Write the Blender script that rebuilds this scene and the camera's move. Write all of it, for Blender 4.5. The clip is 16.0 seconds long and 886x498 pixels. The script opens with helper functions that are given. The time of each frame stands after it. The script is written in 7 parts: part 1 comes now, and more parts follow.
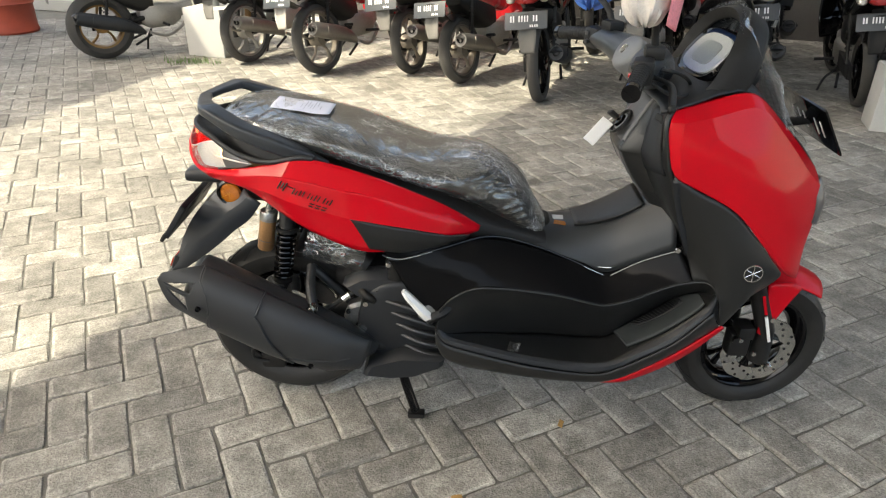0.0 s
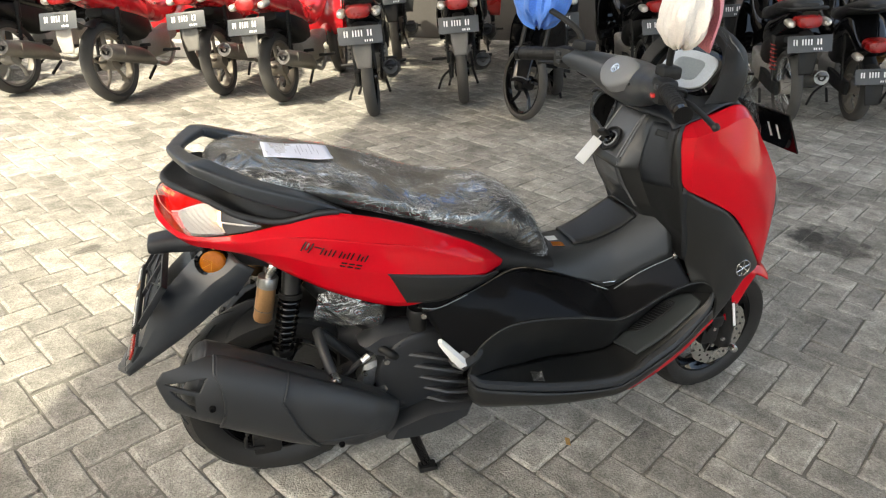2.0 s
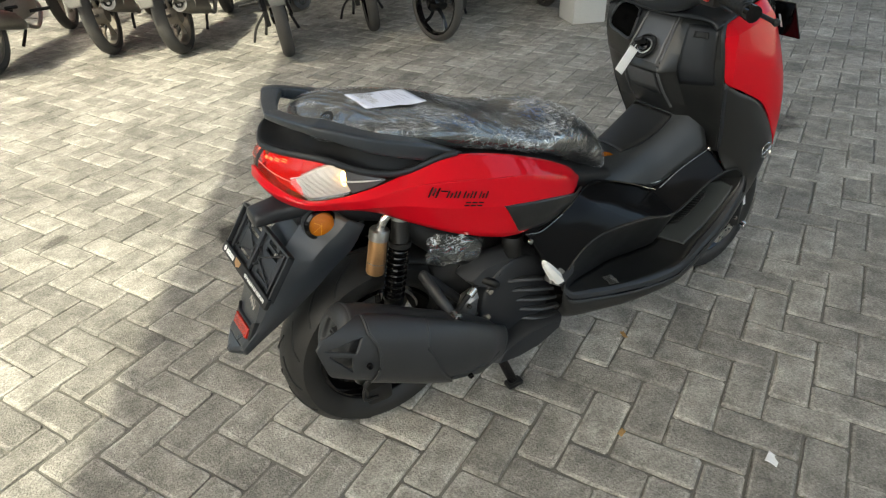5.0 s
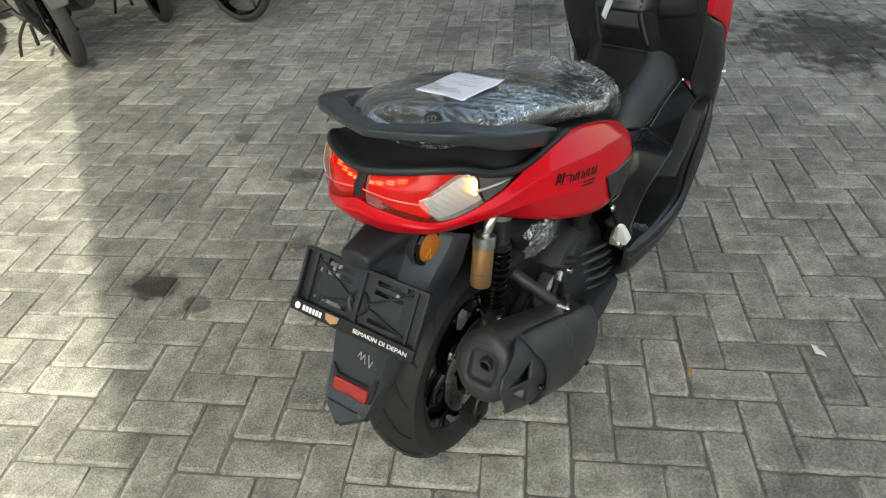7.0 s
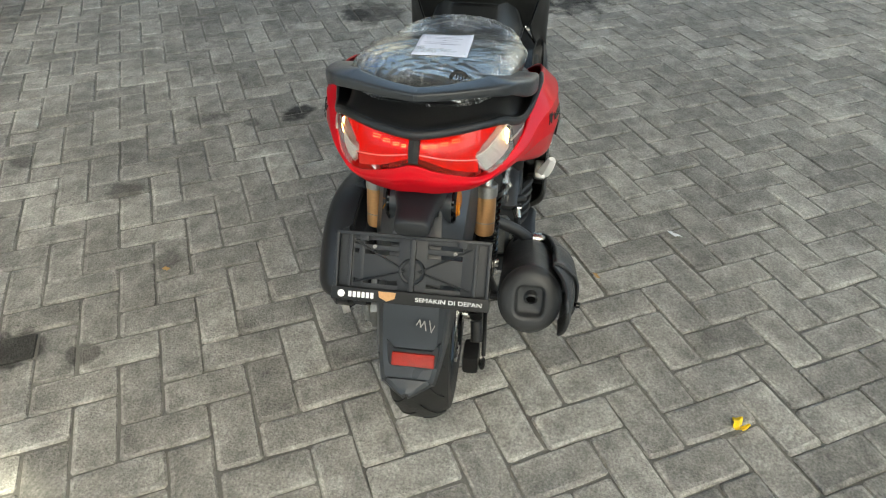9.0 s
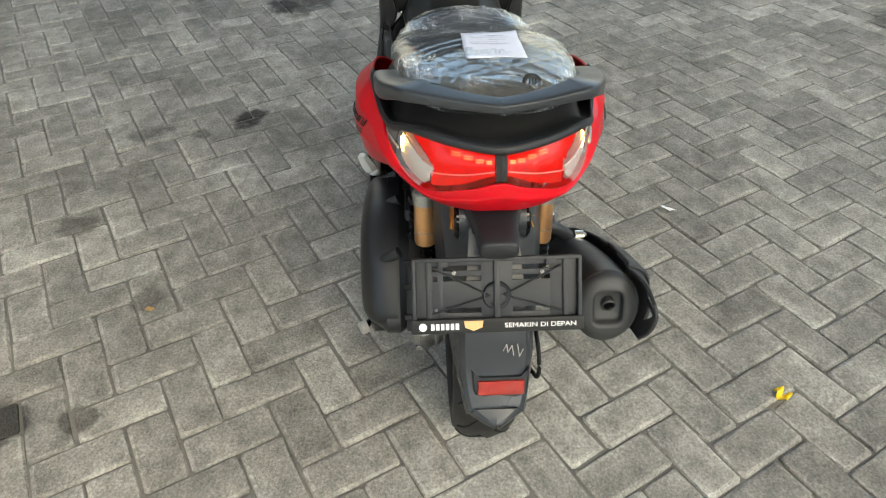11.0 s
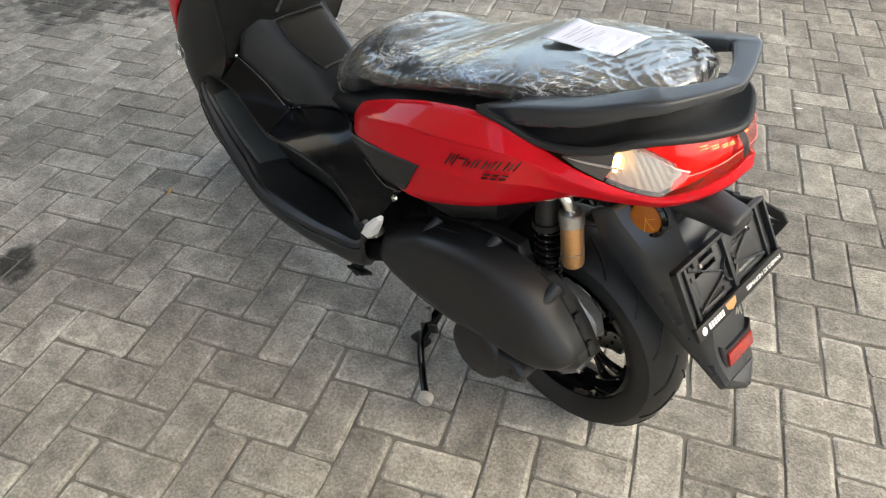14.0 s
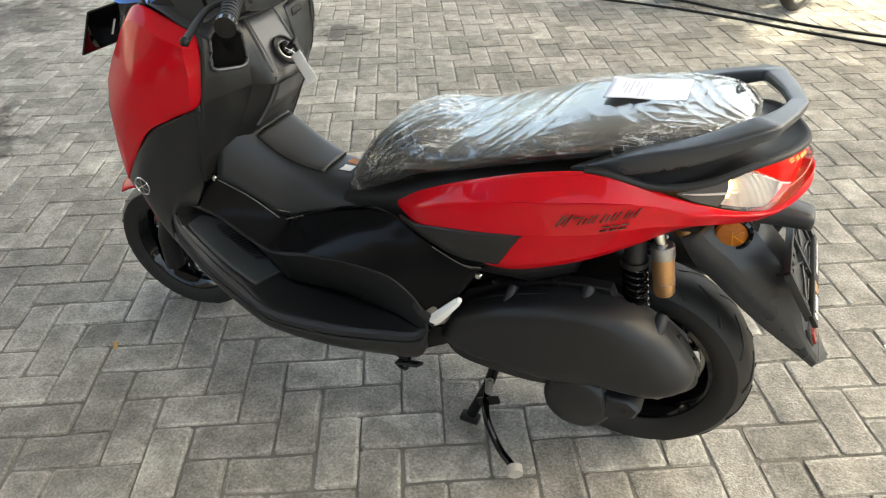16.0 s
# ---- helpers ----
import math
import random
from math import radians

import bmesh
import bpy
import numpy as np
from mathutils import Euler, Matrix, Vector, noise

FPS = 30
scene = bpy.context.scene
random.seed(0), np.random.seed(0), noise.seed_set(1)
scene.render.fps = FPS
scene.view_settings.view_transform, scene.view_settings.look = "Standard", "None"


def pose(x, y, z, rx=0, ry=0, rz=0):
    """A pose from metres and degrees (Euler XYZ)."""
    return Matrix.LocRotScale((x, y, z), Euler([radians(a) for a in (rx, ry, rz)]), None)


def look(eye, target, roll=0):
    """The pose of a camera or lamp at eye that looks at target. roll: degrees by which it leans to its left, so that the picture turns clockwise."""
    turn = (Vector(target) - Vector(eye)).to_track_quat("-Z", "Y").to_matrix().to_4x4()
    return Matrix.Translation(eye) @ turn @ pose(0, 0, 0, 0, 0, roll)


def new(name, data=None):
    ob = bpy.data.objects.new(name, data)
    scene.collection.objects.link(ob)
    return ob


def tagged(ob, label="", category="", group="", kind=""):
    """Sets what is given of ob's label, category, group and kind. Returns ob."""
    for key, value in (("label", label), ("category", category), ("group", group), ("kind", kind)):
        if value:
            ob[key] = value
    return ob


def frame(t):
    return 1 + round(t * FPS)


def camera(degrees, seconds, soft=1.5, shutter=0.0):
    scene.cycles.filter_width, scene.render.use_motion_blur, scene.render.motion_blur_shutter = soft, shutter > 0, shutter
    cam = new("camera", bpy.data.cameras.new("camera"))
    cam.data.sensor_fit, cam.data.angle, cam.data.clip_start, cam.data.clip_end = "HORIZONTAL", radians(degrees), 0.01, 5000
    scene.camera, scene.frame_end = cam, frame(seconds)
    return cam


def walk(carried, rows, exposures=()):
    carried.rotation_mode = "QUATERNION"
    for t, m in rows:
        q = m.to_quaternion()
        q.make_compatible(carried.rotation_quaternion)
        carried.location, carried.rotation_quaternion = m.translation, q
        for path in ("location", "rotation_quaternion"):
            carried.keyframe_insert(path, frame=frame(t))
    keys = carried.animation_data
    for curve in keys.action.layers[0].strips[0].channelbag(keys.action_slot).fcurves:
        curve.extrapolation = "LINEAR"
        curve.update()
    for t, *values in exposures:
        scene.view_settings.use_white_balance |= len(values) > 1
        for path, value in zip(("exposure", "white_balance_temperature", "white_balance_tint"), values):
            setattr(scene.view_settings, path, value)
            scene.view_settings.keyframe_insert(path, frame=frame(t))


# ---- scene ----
cam = camera(66.7, 16.0, 1.2)
EXPOSURES = [(0, 2.28, 7600, 3), (0.6, 2.17, 7600, 3), (1.2, 2.28, 7600, 3), (2.3, 2.41, 7650, 3), (3, 2.32, 7700, 4), (6.5, 1.94, 7080, -5), (9, 2.11, 7100, -4), (12.5, 2.42, 7450, 1), (13.5, 2.46, 7600, 4), (14.5, 2.81, 7800, 2), (16, 2.86, 7900, 0)]
PATH = [
    (0, (0.474, -1.669, 1.358), (0.427, 0.103, 0.431), 0.9),
    (0.5, (0.37, -1.555, 1.362), (0.482, 0.204, 0.416), 1.1),
    (1, (0.235, -1.499, 1.36), (0.535, 0.247, 0.432), 2.6),
    (1.5, (0.041, -1.438, 1.38), (0.591, 0.242, 0.445), 1.7),
    (2, (-0.091, -1.45, 1.364), (0.514, 0.235, 0.474), 2.5),
    (2.5, (-0.24, -1.51, 1.378), (0.452, 0.105, 0.423), 1.8),
    (3, (-0.383, -1.466, 1.392), (0.411, 0.1, 0.435), 2.5),
    (3.2, (-0.431, -1.432, 1.397), (0.366, 0.127, 0.43), 1.2),
    (5.3, (-0.573, -1.17, 1.385), (0.327, 0.231, 0.277), -1.8),
    (5.5, (-0.586, -1.095, 1.38), (0.286, 0.294, 0.235), -3.4),
    (6, (-0.644, -0.975, 1.382), (0.289, 0.335, 0.193), -2.4),
    (6.5, (-0.773, -0.815, 1.377), (0.376, 0.342, 0.219), -3.1),
    (7, (-0.905, -0.665, 1.377), (0.398, 0.289, 0.197), -3.5),
    (7.5, (-1.049, -0.568, 1.376), (0.356, 0.158, 0.152), -1.5),
    (8, (-1.13, -0.369, 1.387), (0.377, 0.146, 0.177), -0.7),
    (8.5, (-1.174, -0.224, 1.394), (0.387, 0.119, 0.191), -0.9),
    (9, (-1.155, -0.167, 1.385), (0.394, 0.026, 0.134), 0.5),
    (9.5, (-1.084, -0.087, 1.371), (0.46, 0.073, 0.111), -1.1),
    (9.7, (-1.064, -0.055, 1.375), (0.482, 0.068, 0.111), -0.9),
    (11.8, (-1.029, 0.259, 1.38), (0.469, 0.02, 0.077), 0.4),
    (12, (-0.995, 0.302, 1.378), (0.496, 0.002, 0.079), 0.4),
    (12.5, (-0.862, 0.441, 1.362), (0.59, -0.003, 0.06), -1.4),
    (13, (-0.747, 0.58, 1.358), (0.584, -0.122, 0.042), 1.8),
    (13.5, (-0.624, 0.791, 1.373), (0.557, -0.09, 0.02), -0.2),
    (14, (-0.511, 0.899, 1.369), (0.559, -0.132, 0.031), -0.1),
    (14.5, (-0.353, 0.945, 1.371), (0.703, -0.174, 0.094), -3.4),
    (15, (-0.212, 1.019, 1.37), (0.717, -0.212, 0.097), -1.6),
    (15.5, (-0.087, 1.128, 1.376), (0.681, -0.24, 0.135), -2.2),
    (16, (-0.075, 1.213, 1.379), (0.614, -0.256, 0.211), -1.3),
]
walk(cam, [(t, look(eye, target, roll)) for t, eye, target, roll in PATH], EXPOSURES)

# ---- sky, sun ----
SUN_AZ, SUN_EL = radians(30), radians(52)          # the way the shadows fall, and the sun's height
world = bpy.data.worlds.new("world")
scene.world = world
world.use_nodes = True
wn = world.node_tree
sky = wn.nodes.new("ShaderNodeTexSky")
sky.sky_type = "NISHITA"
sky.sun_disc = False
sky.sun_elevation, sky.sun_rotation = SUN_EL, radians(240)
sky.air_density, sky.dust_density, sky.ozone_density = 0.8, 4.0, 0.3
wn.links.new(sky.outputs[0], wn.nodes["Background"].inputs[0])
wn.nodes["Background"].inputs[1].default_value = 0.15
sun = new("sun", bpy.data.lights.new("sun", "SUN"))
sun.data.energy, sun.data.angle, sun.data.color = 1.6, radians(0.55), (1.0, 0.95, 0.87)
_d = Vector((math.cos(SUN_AZ) * math.cos(SUN_EL), math.sin(SUN_AZ) * math.cos(SUN_EL), -math.sin(SUN_EL)))
sun.matrix_world = look((0, 0, 0), _d)

# ---- materials ----


def mat(name, color, rough=0.5, metal=0.0, vary=0.12, scale=40.0, bump=0.15, coat=0.0, rand=0.0, island=False, fine=6.0, spec=0.5, dist=0.002):
    """A surface with two scales of variation in colour and roughness, and a fine relief."""
    m = bpy.data.materials.new(name)
    m.use_nodes = True
    n, l = m.node_tree.nodes, m.node_tree.links
    b = n["Principled BSDF"]
    co = n.new("ShaderNodeTexCoord")
    n1, n2 = n.new("ShaderNodeTexNoise"), n.new("ShaderNodeTexNoise")
    n1.inputs["Scale"].default_value, n1.inputs["Detail"].default_value = scale / 8, 3
    n2.inputs["Scale"].default_value, n2.inputs["Detail"].default_value = scale * fine, 4
    for q in (n1, n2):
        l.new(co.outputs["Object"], q.inputs["Vector"])
    ad = n.new("ShaderNodeMath")
    ad.operation = "ADD"
    l.new(n1.outputs[0], ad.inputs[0])
    l.new(n2.outputs[0], ad.inputs[1])
    mr = n.new("ShaderNodeMapRange")
    mr.inputs[1].default_value, mr.inputs[2].default_value = 0.7, 1.3
    mr.inputs[3].default_value, mr.inputs[4].default_value = 1 - vary, 1 + vary
    l.new(ad.outputs[0], mr.inputs[0])
    hs = n.new("ShaderNodeHueSaturation")
    hs.inputs["Color"].default_value = (*color, 1)
    if rand or island:
        src = n.new("ShaderNodeNewGeometry").outputs["Random Per Island"] if island else n.new("ShaderNodeObjectInfo").outputs["Random"]
        rr = n.new("ShaderNodeMapRange")
        rr.inputs[3].default_value, rr.inputs[4].default_value = 1 - rand, 1 + rand
        l.new(src, rr.inputs[0])
        mu = n.new("ShaderNodeMath")
        mu.operation = "MULTIPLY"
        l.new(rr.outputs[0], mu.inputs[0])
        l.new(mr.outputs[0], mu.inputs[1])
        l.new(mu.outputs[0], hs.inputs["Value"])
    else:
        l.new(mr.outputs[0], hs.inputs["Value"])
    l.new(hs.outputs[0], b.inputs["Base Color"])
    ro = n.new("ShaderNodeMapRange")
    ro.inputs[1].default_value, ro.inputs[2].default_value = 0.3, 0.7
    ro.inputs[3].default_value, ro.inputs[4].default_value = max(0.02, rough * 0.8), min(1, rough * 1.2)
    l.new(n1.outputs[0], ro.inputs[0])
    l.new(ro.outputs[0], b.inputs["Roughness"])
    b.inputs["Metallic"].default_value = metal
    b.inputs["Coat Weight"].default_value = coat
    b.inputs["Coat Roughness"].default_value = 0.04
    b.inputs["Specular IOR Level"].default_value = spec
    if bump:
        bp = n.new("ShaderNodeBump")
        bp.inputs["Strength"].default_value, bp.inputs["Distance"].default_value = bump, dist
        l.new(n2.outputs[0], bp.inputs["Height"])
        l.new(bp.outputs[0], b.inputs["Normal"])
    return m


def clear(name, color, share, rough=0.1, scale=0.0, bump=0.4):
    """Thin see-through plastic: a share of gloss and haze over what lies behind."""
    m = bpy.data.materials.new(name)
    m.use_nodes = True
    n, l = m.node_tree.nodes, m.node_tree.links
    b = n["Principled BSDF"]
    b.inputs["Base Color"].default_value = (*color, 1)
    b.inputs["Roughness"].default_value = rough
    t, mx = n.new("ShaderNodeBsdfTransparent"), n.new("ShaderNodeMixShader")
    mx.inputs[0].default_value = share
    l.new(t.outputs[0], mx.inputs[1])
    l.new(b.outputs[0], mx.inputs[2])
    l.new(mx.outputs[0], n["Material Output"].inputs["Surface"])
    if scale:
        co, nz, bp = n.new("ShaderNodeTexCoord"), n.new("ShaderNodeTexNoise"), n.new("ShaderNodeBump")
        nz.inputs["Scale"].default_value, nz.inputs["Detail"].default_value = scale, 5
        nz.inputs["Distortion"].default_value = 1.5
        l.new(co.outputs["Object"], nz.inputs["Vector"])
        l.new(nz.outputs[0], bp.inputs["Height"])
        bp.inputs["Strength"].default_value, bp.inputs["Distance"].default_value = bump, 0.02
        l.new(bp.outputs[0], b.inputs["Normal"])
        mr = n.new("ShaderNodeMapRange")
        mr.inputs[1].default_value, mr.inputs[2].default_value = 0.42, 0.68
        mr.inputs[3].default_value, mr.inputs[4].default_value = share * 0.55, min(1, share * 2.2)
        l.new(nz.outputs[0], mr.inputs[0])
        l.new(mr.outputs[0], mx.inputs[0])
    return m


def glow(name, color, strength, base):
    m = mat(name, base, 0.15, bump=0)
    b = m.node_tree.nodes["Principled BSDF"]
    b.inputs["Emission Color"].default_value = (*color, 1)
    b.inputs["Emission Strength"].default_value = strength
    return m


RED = mat("red paint", (0.50, 0.003, 0.012), 0.5, vary=0.04, bump=0.0, coat=0.45, spec=0.03)
DRED = mat("dull red paint", (0.42, 0.02, 0.02), 0.3, vary=0.15, bump=0.05, coat=0.4)
MATTE = mat("matte dark plastic", (0.0125, 0.0142, 0.0168), 0.48, vary=0.12, scale=60, bump=0.25, fine=20, dist=0.0006, spec=0.40)
GREY = mat("grey plastic", (0.030, 0.032, 0.035), 0.42, vary=0.1, scale=60, bump=0.2, fine=20, dist=0.0006, spec=0.35)
GLOSS = mat("gloss black paint", (0.003, 0.003, 0.0035), 0.05, vary=0.1, bump=0.0, coat=0.0, spec=0.32)
WELL = mat("satin black plastic", (0.0125, 0.0130, 0.0130), 0.38, vary=0.12, scale=60, bump=0.2, fine=20, dist=0.0005, spec=0.40)
SATIN = mat("satin grey plastic", (0.0245, 0.0285, 0.0335), 0.32, vary=0.12, scale=60, bump=0.2, fine=20, dist=0.0006, spec=0.45)
TUNNEL = mat("dark tunnel plastic", (0.024, 0.0265, 0.0285), 0.36, vary=0.12, scale=60, bump=0.25, fine=20, dist=0.0006, spec=0.34)
AMBERRIB = mat("amber rib", (0.60, 0.25, 0.02), 0.2, bump=0)
EMBLEM = mat("dark chrome emblem", (0.07, 0.07, 0.065), 0.18, 1.0, vary=0.1, bump=0.0)
PANEL = mat("polished black plastic", (0.0062, 0.0062, 0.0066), 0.15, vary=0.15, bump=0.0, spec=0.075)
FOOTMAT = mat("ribbed black rubber", (0.040, 0.045, 0.046), 0.42, vary=0.2, scale=60, bump=0.4, fine=14, dist=0.001, spec=0.12)
HEAT = mat("heat-proof grey plastic", (0.0225, 0.0240, 0.0258), 0.44, vary=0.15, scale=60, bump=0.3, fine=20, dist=0.0008, spec=0.4)
# paler than the leg shield: light on the upturned spine put in the colour
SPINE = mat("spine plastic paled for light", (0.062, 0.064, 0.067), 0.44, vary=0.1, scale=60, bump=0.2, fine=20, dist=0.0006, spec=0.5)
PADG = mat("light grey pad plastic", (0.15, 0.153, 0.157), 0.5, vary=0.1, scale=60, bump=0.2, fine=20, dist=0.0006, spec=0.4)
BLACK = mat("black rubber plastic", (0.0095, 0.0095, 0.0095), 0.55, vary=0.2, bump=0.2, spec=0.30)
TYRE = mat("tyre rubber", (0.017, 0.017, 0.0165), 0.5, spec=0.3, vary=0.2, scale=70, bump=0.3)
OLDTYRE = mat("dusty tyre rubber", (0.045, 0.043, 0.040), 0.85, vary=0.25, scale=70, bump=0.4)
VINYL = mat("seat vinyl", (0.010, 0.010, 0.011), 0.5, vary=0.15, scale=80, bump=0.3)
STEEL = mat("bright steel", (0.62, 0.62, 0.60), 0.25, 1.0, vary=0.1, bump=0.05)
ALU = mat("cast aluminium", (0.35, 0.35, 0.34), 0.42, 1.0, vary=0.15, bump=0.3)
DULL = mat("dirty aluminium", (0.30, 0.285, 0.26), 0.6, 0.6, vary=0.3, bump=0.4)
CAST = mat("grey cast alloy", (0.26, 0.265, 0.262), 0.42, 0.75, vary=0.2, bump=0.3)
WORN = mat("dusty wheel paint", (0.17, 0.15, 0.125), 0.6, 0.4, vary=0.3, bump=0.3)
RUST = mat("heat-dulled steel", (0.19, 0.18, 0.165), 0.42, 0.75, vary=0.35, bump=0.3)
STEELCAN = mat("dull chrome", (0.22, 0.22, 0.21), 0.4, 0.8, vary=0.2, bump=0.1)
PLATE = mat("black number plate", (0.035, 0.040, 0.046), 0.45, vary=0.2, bump=0.1)
PLATEINK = mat("plate paint", (0.62, 0.63, 0.63), 0.5, vary=0.2, bump=0)
FLAP = mat("weathered grey flap", (0.13, 0.125, 0.115), 0.7, vary=0.2, bump=0.2)
PALE = mat("sun-bleached grey flap", (0.34, 0.32, 0.29), 0.7, vary=0.15, bump=0.2)
BRED = mat("bright red paint", (0.48, 0.012, 0.02), 0.25, vary=0.1, bump=0.0, coat=0.8)
GOLD = mat("gold anodised metal", (0.50, 0.28, 0.13), 0.36, 0.75, vary=0.1, bump=0.05)
GOLDRIM = mat("bronze wheel paint", (0.22, 0.13, 0.05), 0.45, 0.7, vary=0.2, bump=0.1)
WHITE = mat("white paint", (0.78, 0.78, 0.76), 0.5, vary=0.05, bump=0.1)
PAPER = mat("white paper", (0.66, 0.68, 0.78), 0.9, vary=0.04, bump=0.1)
INK = mat("grey ink", (0.36, 0.37, 0.47), 0.8, bump=0)
ORANGE = mat("amber reflector", (0.42, 0.12, 0.004), 0.2, vary=0.3, scale=300, bump=0.6)
REDREF = mat("red reflector", (0.30, 0.012, 0.006), 0.12, vary=0.25, scale=300, bump=0.6)
LENSRED = mat("red lamp lens", (0.22, 0.002, 0.002), 0.3, vary=0.5, scale=120, bump=0.5)
AMBER = glow("lit amber bulb", (1.0, 0.52, 0.14), 11.0, (0.9, 0.4, 0.05))
SILVER = mat("lamp reflector bowl", (0.60, 0.57, 0.52), 0.34, 0.75, vary=0.3, scale=120, bump=0.5)
LENS = clear("clear lamp lens", (0.85, 0.85, 0.85), 0.22, 0.05)
SCREEN = clear("clear windscreen", (0.10, 0.11, 0.12), 0.22, 0.05)


def film_mat(name, low, high):
    """Thin clear film: see-through from above, glossier at a glance, its folds in the mesh."""
    m = bpy.data.materials.new(name)
    m.use_nodes = True
    n, l = m.node_tree.nodes, m.node_tree.links
    n.remove(n["Principled BSDF"])
    b = n.new("ShaderNodeBsdfGlossy")
    b.inputs["Color"].default_value = (0.98, 0.98, 0.93, 1)
    b.inputs["Roughness"].default_value = 0.13
    t, mx = n.new("ShaderNodeBsdfTransparent"), n.new("ShaderNodeMixShader")
    co, nz, bp = n.new("ShaderNodeTexCoord"), n.new("ShaderNodeTexNoise"), n.new("ShaderNodeBump")
    nz.inputs["Scale"].default_value, nz.inputs["Detail"].default_value = 60, 3
    nz.inputs["Distortion"].default_value = 1.5
    l.new(co.outputs["Object"], nz.inputs["Vector"])
    vo, wv, hm = n.new("ShaderNodeTexVoronoi"), n.new("ShaderNodeVectorMath"), n.new("ShaderNodeMath")
    wv.operation, hm.operation = "MULTIPLY_ADD", "MULTIPLY_ADD"
    wv.inputs[1].default_value = (0.03, 0.03, 0.03)
    l.new(nz.outputs["Color"], wv.inputs[0])
    l.new(co.outputs["Object"], wv.inputs[2])
    vo.inputs["Scale"].default_value = 46
    l.new(wv.outputs[0], vo.inputs["Vector"])
    hm.inputs[1].default_value = 1.6
    l.new(vo.outputs["Distance"], hm.inputs[0])
    l.new(nz.outputs[0], hm.inputs[2])
    l.new(hm.outputs[0], bp.inputs["Height"])
    bp.inputs["Strength"].default_value, bp.inputs["Distance"].default_value = 0.09, 0.003
    l.new(bp.outputs[0], b.inputs["Normal"])
    lw, mr = n.new("ShaderNodeLayerWeight"), n.new("ShaderNodeMapRange")
    lw.inputs[0].default_value = 0.35
    l.new(bp.outputs[0], lw.inputs["Normal"])
    mr.inputs[3].default_value, mr.inputs[4].default_value = low, high
    l.new(lw.outputs["Facing"], mr.inputs[0])
    l.new(mr.outputs[0], mx.inputs[0])
    # whitened creases along the folds, painted to stand for their highlights too
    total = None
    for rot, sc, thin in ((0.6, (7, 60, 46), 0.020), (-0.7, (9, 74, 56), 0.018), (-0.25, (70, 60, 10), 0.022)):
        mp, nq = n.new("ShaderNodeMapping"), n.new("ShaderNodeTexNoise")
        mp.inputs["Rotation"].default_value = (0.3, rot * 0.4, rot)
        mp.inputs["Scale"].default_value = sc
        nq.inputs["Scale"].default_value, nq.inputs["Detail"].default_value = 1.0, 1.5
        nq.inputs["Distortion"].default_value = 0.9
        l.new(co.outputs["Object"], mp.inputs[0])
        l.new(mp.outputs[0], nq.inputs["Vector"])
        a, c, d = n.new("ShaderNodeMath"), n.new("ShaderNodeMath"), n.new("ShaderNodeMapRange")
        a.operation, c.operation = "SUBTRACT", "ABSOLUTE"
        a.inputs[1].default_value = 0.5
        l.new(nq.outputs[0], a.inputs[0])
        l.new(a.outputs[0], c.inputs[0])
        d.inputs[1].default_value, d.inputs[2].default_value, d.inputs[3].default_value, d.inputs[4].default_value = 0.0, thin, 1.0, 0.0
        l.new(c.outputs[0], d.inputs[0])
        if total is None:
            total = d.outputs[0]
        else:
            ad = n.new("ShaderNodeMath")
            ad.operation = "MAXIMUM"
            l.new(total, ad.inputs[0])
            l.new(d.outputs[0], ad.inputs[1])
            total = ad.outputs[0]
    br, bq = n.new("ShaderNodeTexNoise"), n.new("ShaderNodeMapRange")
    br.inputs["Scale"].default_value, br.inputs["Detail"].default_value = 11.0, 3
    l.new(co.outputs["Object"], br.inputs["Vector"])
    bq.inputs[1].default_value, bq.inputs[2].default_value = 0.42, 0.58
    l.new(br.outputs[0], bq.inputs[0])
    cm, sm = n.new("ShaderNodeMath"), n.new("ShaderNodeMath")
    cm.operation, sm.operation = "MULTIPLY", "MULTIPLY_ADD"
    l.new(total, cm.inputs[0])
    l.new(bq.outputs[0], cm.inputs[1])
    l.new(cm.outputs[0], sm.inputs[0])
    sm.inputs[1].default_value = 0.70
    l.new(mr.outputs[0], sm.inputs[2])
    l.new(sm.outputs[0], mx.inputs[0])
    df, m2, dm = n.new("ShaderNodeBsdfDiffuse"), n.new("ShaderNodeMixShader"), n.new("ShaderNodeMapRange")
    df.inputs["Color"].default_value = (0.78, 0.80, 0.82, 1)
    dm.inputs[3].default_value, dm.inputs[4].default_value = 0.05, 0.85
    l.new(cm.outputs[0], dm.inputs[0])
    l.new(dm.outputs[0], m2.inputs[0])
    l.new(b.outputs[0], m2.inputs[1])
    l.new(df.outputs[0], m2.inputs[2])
    l.new(t.outputs[0], mx.inputs[1])
    l.new(m2.outputs[0], mx.inputs[2])
    l.new(mx.outputs[0], n["Material Output"].inputs["Surface"])
    return m


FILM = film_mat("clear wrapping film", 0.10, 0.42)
DISPLAY = mat("grey display", (0.12, 0.13, 0.12), 0.3, vary=0.2, bump=0.0, coat=0.4)
STEELPOST = mat("grey post paint", (0.24, 0.25, 0.24), 0.5, vary=0.12, bump=0.1)
CASE = mat("cast black case", (0.0085, 0.0096, 0.0112), 0.40, vary=0.15, scale=50, bump=0.3, fine=20, dist=0.0008, spec=0.42)
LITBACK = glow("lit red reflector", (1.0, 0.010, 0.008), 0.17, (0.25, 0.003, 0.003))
FARWALL = mat("unseen added wall", (0.46, 0.45, 0.42), 0.9, vary=0.2, scale=8, bump=0.4, fine=14)
CLOTH = mat("white bag", (0.72, 0.66, 0.60), 0.6, vary=0.1, bump=0.4)
